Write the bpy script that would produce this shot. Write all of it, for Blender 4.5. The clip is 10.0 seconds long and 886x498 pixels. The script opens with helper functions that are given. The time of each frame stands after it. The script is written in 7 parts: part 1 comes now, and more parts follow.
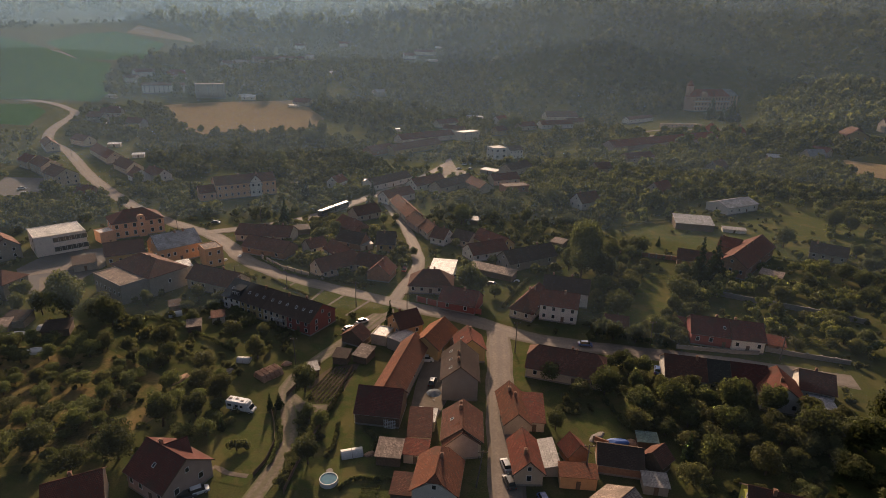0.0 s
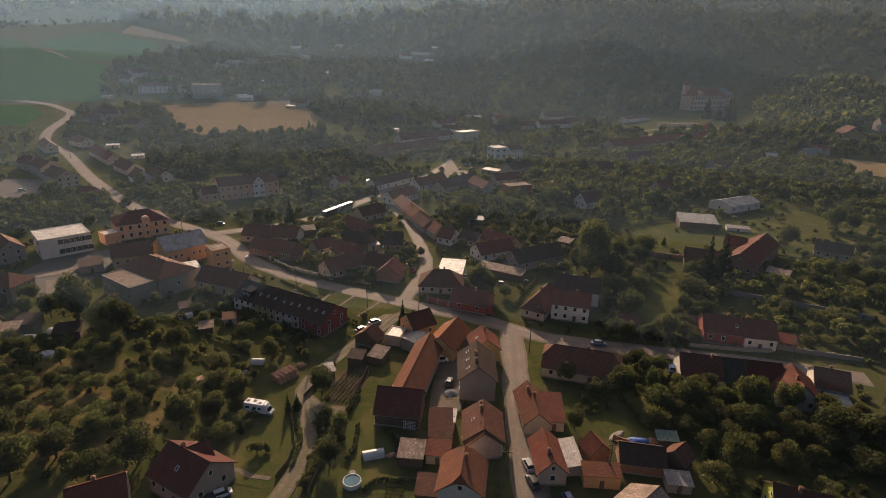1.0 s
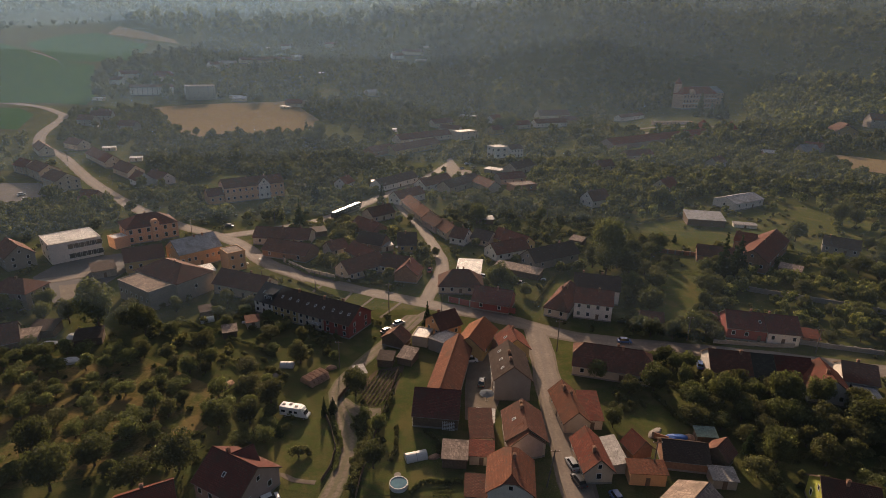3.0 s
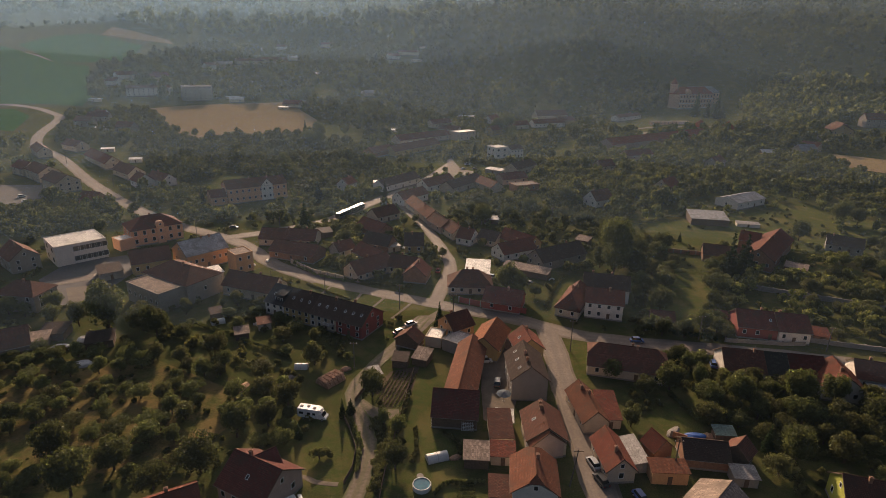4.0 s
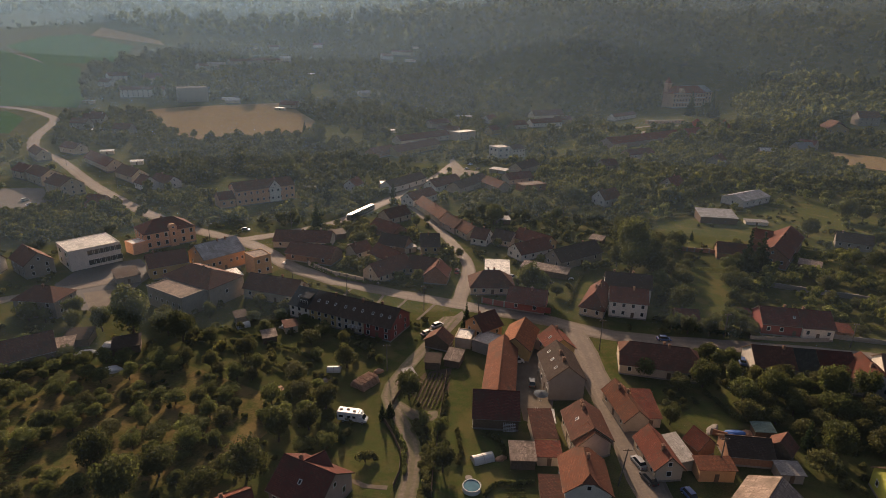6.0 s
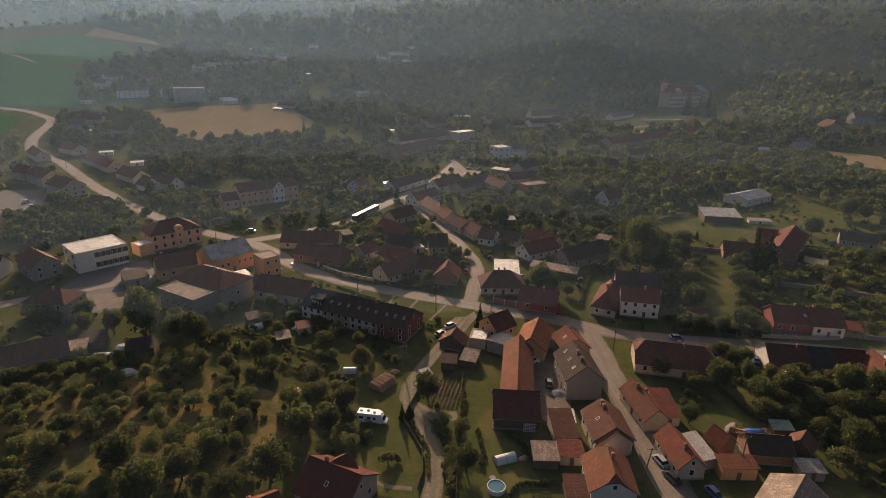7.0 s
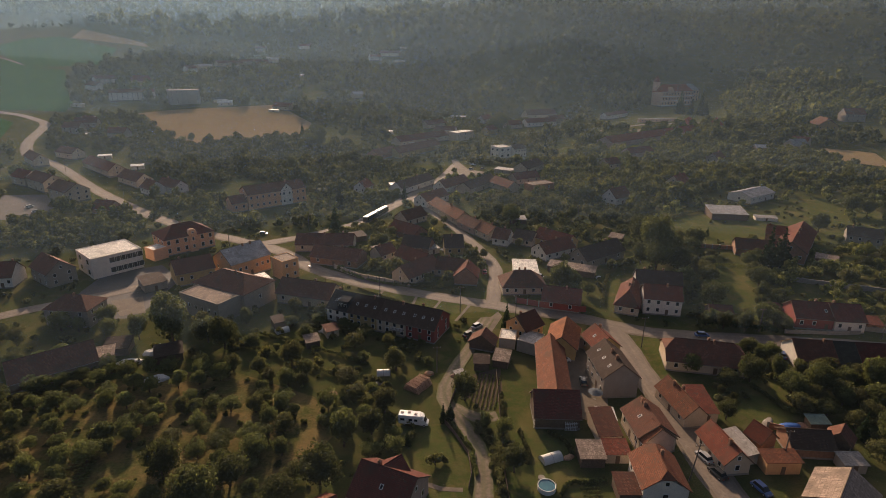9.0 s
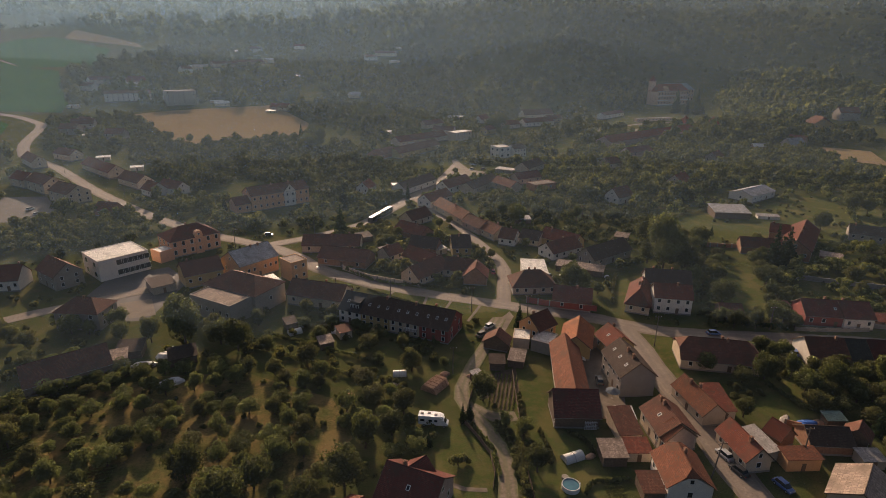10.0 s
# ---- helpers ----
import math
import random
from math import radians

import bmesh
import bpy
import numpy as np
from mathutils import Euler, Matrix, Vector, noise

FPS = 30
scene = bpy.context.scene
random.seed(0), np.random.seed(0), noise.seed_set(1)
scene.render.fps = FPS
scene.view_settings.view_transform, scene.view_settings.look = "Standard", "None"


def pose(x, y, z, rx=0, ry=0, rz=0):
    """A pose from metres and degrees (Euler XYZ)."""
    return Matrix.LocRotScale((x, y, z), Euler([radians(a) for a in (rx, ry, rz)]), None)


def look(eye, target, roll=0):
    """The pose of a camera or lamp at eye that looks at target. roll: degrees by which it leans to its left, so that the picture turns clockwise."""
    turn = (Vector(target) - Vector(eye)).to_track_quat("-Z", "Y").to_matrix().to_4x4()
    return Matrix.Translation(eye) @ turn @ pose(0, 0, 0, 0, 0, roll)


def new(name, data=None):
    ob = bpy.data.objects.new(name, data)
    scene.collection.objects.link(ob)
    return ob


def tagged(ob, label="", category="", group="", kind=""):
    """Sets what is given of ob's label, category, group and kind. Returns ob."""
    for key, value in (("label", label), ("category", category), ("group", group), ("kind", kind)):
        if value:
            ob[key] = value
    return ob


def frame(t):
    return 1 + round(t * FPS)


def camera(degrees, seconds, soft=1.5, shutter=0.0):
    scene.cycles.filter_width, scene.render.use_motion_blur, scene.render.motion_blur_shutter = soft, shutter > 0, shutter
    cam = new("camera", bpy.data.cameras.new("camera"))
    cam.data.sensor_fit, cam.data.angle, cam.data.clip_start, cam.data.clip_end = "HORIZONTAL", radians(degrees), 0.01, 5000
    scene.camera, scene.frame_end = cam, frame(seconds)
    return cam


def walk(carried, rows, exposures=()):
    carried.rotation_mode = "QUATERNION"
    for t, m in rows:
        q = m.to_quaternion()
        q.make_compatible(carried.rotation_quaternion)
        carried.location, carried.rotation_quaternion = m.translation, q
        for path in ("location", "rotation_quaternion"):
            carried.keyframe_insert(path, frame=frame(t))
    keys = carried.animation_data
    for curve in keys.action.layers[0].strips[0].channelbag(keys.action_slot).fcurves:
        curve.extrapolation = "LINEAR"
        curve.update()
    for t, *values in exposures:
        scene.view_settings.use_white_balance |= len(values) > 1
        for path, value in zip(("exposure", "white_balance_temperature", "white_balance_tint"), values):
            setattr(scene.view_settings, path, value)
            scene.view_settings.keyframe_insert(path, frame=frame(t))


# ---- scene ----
cam = camera(77.0, 10.0, soft=0.5)
PATH = [
    (0, (1.214, -0.095, 81.449), (1.206, 1.79, 80.781), 1.6),
    (0.5, (-1.596, 0.018, 81.387), (-1.594, 1.903, 80.719), 1.6),
    (1, (-4.409, 0.087, 81.277), (-4.396, 1.973, 80.609), 1.5),
    (1.5, (-7.183, 0.216, 81.172), (-7.159, 2.101, 80.505), 1.5),
    (2, (-9.959, 0.328, 81.087), (-9.924, 2.213, 80.42), 1.4),
    (2.5, (-12.716, 0.493, 81.032), (-12.671, 2.378, 80.364), 1.3),
    (4, (-20.972, 0.881, 80.847), (-20.895, 2.766, 80.181), 1.2),
    (4.5, (-23.779, 1.086, 80.836), (-23.692, 2.97, 80.171), 1.2),
    (5, (-26.633, 1.296, 80.828), (-26.536, 3.18, 80.163), 1.2),
    (5.5, (-29.501, 1.48, 80.826), (-29.395, 3.363, 80.161), 1.1),
    (7, (-38.161, 2.032, 80.913), (-38.025, 3.913, 80.248), 1.0),
    (7.5, (-41.022, 2.194, 80.924), (-40.875, 4.075, 80.259), 0.9),
    (8, (-43.958, 2.412, 80.935), (-43.801, 4.292, 80.271), 0.8),
    (8.5, (-46.912, 2.639, 80.961), (-46.745, 4.518, 80.297), 0.8),
    (9, (-49.821, 2.902, 81.002), (-49.643, 4.78, 80.338), 0.7),
    (9.5, (-52.74, 3.181, 81.036), (-52.552, 5.058, 80.373), 0.7),
    (10, (-55.608, 3.472, 81.058), (-55.407, 5.348, 80.394), 0.6),
]
walk(cam, [(t, look(eye, target, roll)) for t, eye, target, roll in PATH], exposures=((0.0, -0.04, 6500, 18), (10.0, -0.04, 6500, 18)))

# ---- world, sun, exposure ----
SUN_AZ, SUN_EL = -7.0, 20.5      # degrees: clockwise from +y, above the horizon
world = bpy.data.worlds.new("sky")
scene.world = world
world.use_nodes = True
wn = world.node_tree.nodes
sky = wn.new("ShaderNodeTexSky")
sky.sky_type, sky.sun_disc = "NISHITA", False
sky.sun_elevation, sky.sun_rotation = radians(SUN_EL), radians(SUN_AZ)
sky.air_density, sky.dust_density, sky.ozone_density = 0.8, 7.0, 1.0
world.node_tree.links.new(sky.outputs[0], wn["Background"].inputs[0])
wn["Background"].inputs[1].default_value = 0.095
sun = new("sun", bpy.data.lights.new("sun", "SUN"))
sun.data.energy, sun.data.angle, sun.data.color = 6.0, radians(0.8), (1.0, 0.73, 0.48)
saz, sel = radians(SUN_AZ), radians(SUN_EL)
sun.matrix_world = look((0, 0, 0), (-math.sin(saz) * math.cos(sel), -math.cos(saz) * math.cos(sel), -math.sin(sel)))

# ---- materials ----


def nodes_of(name):
    m = bpy.data.materials.new(name)
    m.use_nodes = True
    nt = m.node_tree
    return m, nt, nt.nodes["Principled BSDF"]


def mixed(nt, fac, a, b, mode="MIX"):
    n = nt.nodes.new("ShaderNodeMix")
    n.data_type, n.blend_type = "RGBA", mode
    for k, v in ((0, fac), (6, a), (7, b)):
        if hasattr(v, "is_output"):
            nt.links.new(v, n.inputs[k])
        else:
            n.inputs[k].default_value = v if k == 0 else (*v, 1)
    return n.outputs[2]


def noise_fac(nt, scale, lo, hi, detail=4, space="Object", rough=0.55):
    tc = nt.nodes.new("ShaderNodeTexCoord")
    n = nt.nodes.new("ShaderNodeTexNoise")
    n.inputs["Scale"].default_value, n.inputs["Detail"].default_value = scale, detail
    n.inputs["Roughness"].default_value = rough
    nt.links.new(tc.outputs[space], n.inputs["Vector"])
    r = nt.nodes.new("ShaderNodeMapRange")
    r.inputs[1].default_value, r.inputs[2].default_value = lo, hi
    nt.links.new(n.outputs[0], r.inputs[0])
    return r.outputs[0]


def bump(nt, bsdf, height, strength, dist=0.05):
    b = nt.nodes.new("ShaderNodeBump")
    b.inputs["Strength"].default_value, b.inputs["Distance"].default_value = strength, dist
    nt.links.new(height, b.inputs["Height"])
    nt.links.new(b.outputs[0], bsdf.inputs["Normal"])


def random_of(nt):
    return nt.nodes.new("ShaderNodeObjectInfo").outputs["Random"]


def plain(name, col, rough=0.7, metal=0.0, vary=0.25, scale=2.0, fine=12.0, bumpy=0.2):
    """A weathered surface: two scales of variation round one colour."""
    m, nt, b = nodes_of(name)
    dark = tuple(c * (1 - vary) for c in col)
    light = tuple(min(1, c * (1 + vary * 0.6)) for c in col)
    c = mixed(nt, noise_fac(nt, scale, 0.35, 0.65), dark, light)
    f = noise_fac(nt, fine, 0.3, 0.7)
    c = mixed(nt, f, c, tuple(x * 0.8 for x in col))
    nt.links.new(c, b.inputs["Base Color"])
    b.inputs["Roughness"].default_value, b.inputs["Metallic"].default_value = rough, metal
    b.inputs["Specular IOR Level"].default_value = 0.5 if rough < 0.7 else 0.25
    if bumpy:
        bump(nt, b, f, bumpy, 0.02)
    return m


def roofing(name, col, rough=0.75, vary=0.3, course=0.34, metal=0.0):
    """Roof covering: courses along the slope, patches of replaced and mossy tiles."""
    m, nt, b = nodes_of(name)
    tc = nt.nodes.new("ShaderNodeTexCoord")
    br = nt.nodes.new("ShaderNodeTexBrick")
    br.inputs["Scale"].default_value = 1.0
    br.inputs["Brick Width"].default_value, br.inputs["Row Height"].default_value = 0.26, course
    br.inputs["Mortar Size"].default_value = 0.035
    br.inputs["Color1"].default_value = (*[c * (1 - vary * 0.5) for c in col], 1)
    br.inputs["Color2"].default_value = (*[min(1, c * (1 + vary)) for c in col], 1)
    br.inputs["Mortar"].default_value = (*[c * 0.45 for c in col], 1)
    nt.links.new(tc.outputs["UV"], br.inputs["Vector"])
    c = mixed(nt, noise_fac(nt, 0.5, 0.4, 0.62), br.outputs[0], tuple(x * 0.68 for x in col))
    c = mixed(nt, noise_fac(nt, 2.2, 0.52, 0.8, 6), c, (0.08, 0.07, 0.055))
    c = mixed(nt, noise_fac(nt, 0.22, 0.5, 0.68, 3), c, mixed(nt, 0.5, c, (0.075, 0.062, 0.046)))
    hue = nt.nodes.new("ShaderNodeHueSaturation")
    mr = nt.nodes.new("ShaderNodeMapRange")
    mr.inputs[3].default_value, mr.inputs[4].default_value = 0.8, 1.2
    nt.links.new(random_of(nt), mr.inputs[0])
    nt.links.new(mr.outputs[0], hue.inputs["Value"])
    nt.links.new(c, hue.inputs["Color"])
    nt.links.new(hue.outputs[0], b.inputs["Base Color"])
    b.inputs["Roughness"].default_value, b.inputs["Metallic"].default_value = rough, metal
    b.inputs["Specular IOR Level"].default_value = 0.04 if metal == 0 and rough > 0.7 else 0.3
    bump(nt, b, br.outputs["Fac"], -0.4, 0.04)
    return m


def leafage(name, col, col2):
    m, nt, b = nodes_of(name)
    g = nt.nodes.new("ShaderNodeNewGeometry")
    c = mixed(nt, g.outputs["Random Per Island"], col, col2)
    c = mixed(nt, noise_fac(nt, 0.6, 0.4, 0.65), c, tuple(x * 0.7 for x in col))
    c = mixed(nt, noise_fac(nt, 0.075, 0.44, 0.58, 2), mixed(nt, 0.35, c, tuple(x * 0.45 for x in col)), mixed(nt, 1.0, c, (1.2, 1.16, 1.05), "MULTIPLY"))
    hue = nt.nodes.new("ShaderNodeHueSaturation")
    mr = nt.nodes.new("ShaderNodeMapRange")
    mr.inputs[3].default_value, mr.inputs[4].default_value = 0.7, 1.3
    nt.links.new(random_of(nt), mr.inputs[0])
    nt.links.new(mr.outputs[0], hue.inputs["Value"])
    nt.links.new(c, hue.inputs["Color"])
    tr = nt.nodes.new("ShaderNodeBsdfTranslucent")
    warm = mixed(nt, 1.0, hue.outputs[0], (1.2, 1.2, 0.8), "MULTIPLY")
    nt.links.new(warm, tr.inputs[0])
    nt.links.new(hue.outputs[0], b.inputs["Base Color"])
    b.inputs["Roughness"].default_value, b.inputs["Specular IOR Level"].default_value = 0.7, 0.12
    mx = nt.nodes.new("ShaderNodeMixShader")
    mx.inputs[0].default_value = 0.5
    nt.links.new(b.outputs[0], mx.inputs[1])
    nt.links.new(tr.outputs[0], mx.inputs[2])
    nt.links.new(mx.outputs[0], nt.nodes["Material Output"].inputs[0])
    return m


def ground_mat(name, a, b_, c_, s1=0.03, s2=0.35, s3=3.0, rough=0.95):
    m, nt, b = nodes_of(name)
    c = mixed(nt, noise_fac(nt, s1, 0.4, 0.62), a, b_)
    c = mixed(nt, noise_fac(nt, s2, 0.42, 0.68, 6), c, c_)
    f = noise_fac(nt, s3, 0.3, 0.75, 8, rough=0.7)
    c = mixed(nt, f, c, tuple(x * 0.42 for x in a))
    c = mixed(nt, noise_fac(nt, 0.09, 0.52, 0.6, 5), c, mixed(nt, 0.5, c, c_))
    nt.links.new(c, b.inputs["Base Color"])
    b.inputs["Roughness"].default_value = rough
    b.inputs["Specular IOR Level"].default_value = 0.0
    bump(nt, b, f, 0.25, 0.08)
    return m


def roadway(name, track, rest, edge, rough=0.85, wander=0.25):
    """A carriageway: two worn wheel tracks, a duller middle, dirty or grassy edges with an uneven line, patches and stains."""
    m, nt, b = nodes_of(name)
    tc = nt.nodes.new("ShaderNodeTexCoord")
    sp = nt.nodes.new("ShaderNodeSeparateXYZ")
    nt.links.new(tc.outputs["UV"], sp.inputs[0])

    def calc(op, a, v):
        n = nt.nodes.new("ShaderNodeMath")
        n.operation = op
        nt.links.new(a, n.inputs[0])
        if hasattr(v, "is_output"):
            nt.links.new(v, n.inputs[1])
        else:
            n.inputs[1].default_value = v
        return n.outputs[0]

    def ramp(a, lo, hi):
        r = nt.nodes.new("ShaderNodeMapRange")
        r.inputs[1].default_value, r.inputs[2].default_value = lo, hi
        nt.links.new(a, r.inputs[0])
        return r.outputs[0]

    wob = calc("MULTIPLY", calc("SUBTRACT", noise_fac(nt, 0.5, 0.0, 1.0, 5), 0.5), wander * 2)
    across = calc("ABSOLUTE", calc("ADD", sp.outputs[0], calc("MULTIPLY", wob, 0.5)), 0.0)
    off = calc("ABSOLUTE", calc("SUBTRACT", across, 0.45), 0.0)
    c = mixed(nt, ramp(off, 0.08, 0.3), track, rest)
    c = mixed(nt, noise_fac(nt, 0.12, 0.45, 0.6, 3), c, mixed(nt, 0.35, c, tuple(x * 0.55 for x in track)))
    c = mixed(nt, noise_fac(nt, 1.6, 0.35, 0.75, 7), c, tuple(x * 0.72 for x in rest))
    c = mixed(nt, ramp(calc("ADD", across, wob), 0.8, 0.95), c, edge)
    nt.links.new(c, b.inputs["Base Color"])
    b.inputs["Roughness"].default_value, b.inputs["Specular IOR Level"].default_value = rough, 0.25
    bump(nt, b, noise_fac(nt, 3.0, 0.3, 0.7, 6), 0.25, 0.03)
    return m


def glass_mat():
    m, nt, b = nodes_of("window glass")
    b.inputs["Base Color"].default_value = (0.02, 0.025, 0.03, 1)
    b.inputs["Roughness"].default_value = 0.06
    return m


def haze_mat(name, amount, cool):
    """Stand-in for lit haze, put into a tinted sheet: mostly clear, scattering a little of the light that falls on it.
    """
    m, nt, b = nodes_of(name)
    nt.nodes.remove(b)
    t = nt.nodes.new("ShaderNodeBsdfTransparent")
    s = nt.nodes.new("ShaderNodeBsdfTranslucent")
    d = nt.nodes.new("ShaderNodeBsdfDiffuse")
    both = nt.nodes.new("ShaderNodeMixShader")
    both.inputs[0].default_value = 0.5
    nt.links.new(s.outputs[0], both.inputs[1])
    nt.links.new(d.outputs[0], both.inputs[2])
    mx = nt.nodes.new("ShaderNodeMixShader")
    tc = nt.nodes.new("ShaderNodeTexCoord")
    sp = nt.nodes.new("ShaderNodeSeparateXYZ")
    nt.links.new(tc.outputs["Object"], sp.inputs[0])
    mr = nt.nodes.new("ShaderNodeMapRange")         # more haze in the west, standing in for glare towards the sun
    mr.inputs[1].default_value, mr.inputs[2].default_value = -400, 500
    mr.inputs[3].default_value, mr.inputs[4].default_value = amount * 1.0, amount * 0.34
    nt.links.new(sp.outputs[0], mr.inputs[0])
    # haze tint set by position: bluest in the west
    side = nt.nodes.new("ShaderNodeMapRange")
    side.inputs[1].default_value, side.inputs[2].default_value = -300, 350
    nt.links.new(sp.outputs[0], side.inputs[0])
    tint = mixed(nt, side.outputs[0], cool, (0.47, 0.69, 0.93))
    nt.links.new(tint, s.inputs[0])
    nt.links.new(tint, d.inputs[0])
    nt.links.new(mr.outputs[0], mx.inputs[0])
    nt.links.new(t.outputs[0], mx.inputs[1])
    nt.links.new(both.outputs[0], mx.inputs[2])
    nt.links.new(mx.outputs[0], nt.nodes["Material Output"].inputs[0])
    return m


GLASS = glass_mat()
FRAME = plain("white window paint", (0.75, 0.74, 0.70), 0.5, vary=0.1, bumpy=0)
WALLS = {
    "white": plain("white render", (0.74, 0.68, 0.59), 0.9, vary=0.14, scale=0.6),
    "cream": plain("cream render", (0.58, 0.47, 0.34), 0.9, vary=0.16, scale=0.6),
    "plaster": plain("grey-brown plaster", (0.33, 0.285, 0.24), 0.9, vary=0.12, scale=0.6),
    "pink": plain("pinkish render", (0.46, 0.34, 0.28), 0.9, vary=0.16, scale=0.6),
    "grey": plain("grey-beige render", (0.33, 0.29, 0.24), 0.9, vary=0.18, scale=0.6),
    "yellow": plain("ochre yellow render", (0.48, 0.34, 0.15), 0.9, vary=0.15, scale=0.6),
    "orange": plain("orange render", (0.62, 0.36, 0.18), 0.9, vary=0.12, scale=0.6),
    "salmon": plain("salmon render", (0.72, 0.41, 0.25), 0.9, vary=0.12, scale=0.6),
    "red": plain("red painted render", (0.30, 0.085, 0.07), 0.85, vary=0.15, scale=0.6),
    "brick": plain("bare brick wall", (0.34, 0.19, 0.12), 0.95, vary=0.3, scale=1.5),
    "wood": plain("weathered boards", (0.16, 0.11, 0.075), 0.9, vary=0.35, scale=2.0),
    "manor": plain("ochre manor render", (0.68, 0.44, 0.30), 0.9, vary=0.12, scale=0.4),
    "lime": plain("lime yellow render", (0.42, 0.43, 0.08), 0.85, vary=0.1),
}
ROOFS = {
    "red": roofing("red clay tiles", (0.20, 0.066, 0.043)),
    "new": roofing("bright new orange tiles", (0.36, 0.135, 0.065), vary=0.15),
    "orange": roofing("orange clay tiles", (0.205, 0.083, 0.048)),
    "brown": roofing("brown weathered tiles", (0.18, 0.082, 0.056)),
    "dark": roofing("dark fibre slates", (0.098, 0.068, 0.054)),
    "manor": roofing("deep red manor tiles", (0.30, 0.075, 0.045)),
    "green": roofing("pale green sheets", (0.20, 0.27, 0.21), 0.7, 0.15, 1.0),
    "greygreen": roofing("grey-green fibre sheets", (0.085, 0.082, 0.066)),
    "slatedark": roofing("blue-black slates", (0.055, 0.055, 0.062)),
    "maroon": roofing("maroon tiles", (0.16, 0.056, 0.044)),
    "slate": roofing("grey metal sheets", (0.37, 0.36, 0.35), 0.6, 0.15, 0.9),
    "pale": roofing("pale corrugated sheets", (0.36, 0.33, 0.30), 0.6, 0.2, 1.2),
    "white": roofing("white roof membrane", (0.74, 0.70, 0.62), 0.6, 0.1, 2.0),
    "tan": roofing("patched tan roof felt", (0.30, 0.23, 0.18), 0.75, 0.4, 1.0),
}
BRICK = WALLS["brick"]
CONCRETE = plain("grey concrete", (0.29, 0.26, 0.225), 0.9)
BARK = plain("bark", (0.10, 0.075, 0.055), 0.95, vary=0.4, scale=4)
WOODM = WALLS["wood"]
ROADWAY = roadway("worn asphalt carriageway", (0.245, 0.195, 0.15), (0.20, 0.165, 0.132), (0.19, 0.155, 0.11))
LANE = roadway("rutted gravel lane", (0.23, 0.18, 0.135), (0.165, 0.145, 0.085), (0.12, 0.125, 0.045), 0.95, 0.4)
# darker than the road asphalt: the forecourt's shade is put into the colour
DARK_ASPHALT = plain("dark asphalt with shade in it", (0.10, 0.092, 0.085), 0.8, vary=0.25, scale=0.15, fine=1.2)
POST = plain("grey weathered pole wood", (0.14, 0.125, 0.11), 0.9)
GRAVEL = plain("pale gravel and dust", (0.185, 0.15, 0.112), 0.95, vary=0.3, scale=0.3, fine=2.0)
LAWN = ground_mat("mown lawn", (0.078, 0.105, 0.030), (0.12, 0.132, 0.042), (0.15, 0.125, 0.05), 0.06, 0.5, 4.0)
MEADOW = ground_mat("rough meadow", (0.105, 0.115, 0.038), (0.17, 0.14, 0.054), (0.225, 0.155, 0.07), 0.05, 0.3, 1.6)
DRYFIELD = ground_mat("mown dry hayfield", (0.33, 0.24, 0.135), (0.28, 0.21, 0.12), (0.23, 0.19, 0.10), 0.02, 0.2, 2.0)
CROP = ground_mat("green crop", (0.045, 0.125, 0.03), (0.06, 0.14, 0.035), (0.05, 0.11, 0.03), 0.01, 0.05, 0.6)
SOIL = ground_mat("dug garden soil", (0.13, 0.10, 0.07), (0.10, 0.10, 0.04), (0.16, 0.12, 0.08), 0.1, 0.8)
EARTH = ground_mat("grass and scrub", (0.072, 0.092, 0.03), (0.105, 0.112, 0.038), (0.125, 0.108, 0.045))
LEAF = [leafage("apple leaves", (0.145, 0.168, 0.066), (0.18, 0.20, 0.086)),
        leafage("broad leaves", (0.098, 0.115, 0.046), (0.125, 0.14, 0.060)),
        leafage("dull leaves", (0.128, 0.135, 0.058), (0.16, 0.163, 0.072)),
        leafage("spruce needles", (0.022, 0.042, 0.018), (0.035, 0.055, 0.02))]

MASS = [leafage("apple leaf clumps", (0.10, 0.12, 0.042), (0.275, 0.285, 0.105)),
        leafage("broad leaf clumps", (0.062, 0.076, 0.030), (0.205, 0.21, 0.078)),
        leafage("dull leaf clumps", (0.08, 0.088, 0.038), (0.23, 0.222, 0.088)),
        LEAF[3]]

# ---- mesh helpers ----


def part(name, bm, material, parent=None, label="", m=None):
    me = bpy.data.meshes.new(name)
    if isinstance(bm, bmesh.types.BMesh):
        bm.to_mesh(me)
        bm.free()
    else:
        me = bm
    if material and not me.materials:
        me.materials.append(material)
    ob = new(name, me)
    ob.parent = parent
    if m is not None:
        ob.matrix_basis = m
    if label:
        tagged(ob, label)
    return ob


def thing(name, label, category, x, y, rot=0.0, z=None, group="", kind=""):
    ob = new(name)
    ob.matrix_basis = pose(x, y, ground_z(x, y) if z is None else z, 0, 0, rot)
    return tagged(ob, label, category, group, kind)


def box(bm, x0, x1, y0, y1, z0, z1, bevel=0.0):
    r = bmesh.ops.create_cube(bm, size=1)
    vs = r["verts"]
    for v in vs:
        v.co = Vector(((x0 + x1) / 2 + v.co.x * (x1 - x0), (y0 + y1) / 2 + v.co.y * (y1 - y0), (z0 + z1) / 2 + v.co.z * (z1 - z0)))
    if bevel:
        es = {e for v in vs for e in v.link_edges}
        bmesh.ops.bevel(bm, geom=list(es), offset=bevel, segments=2, affect="EDGES")
    return vs


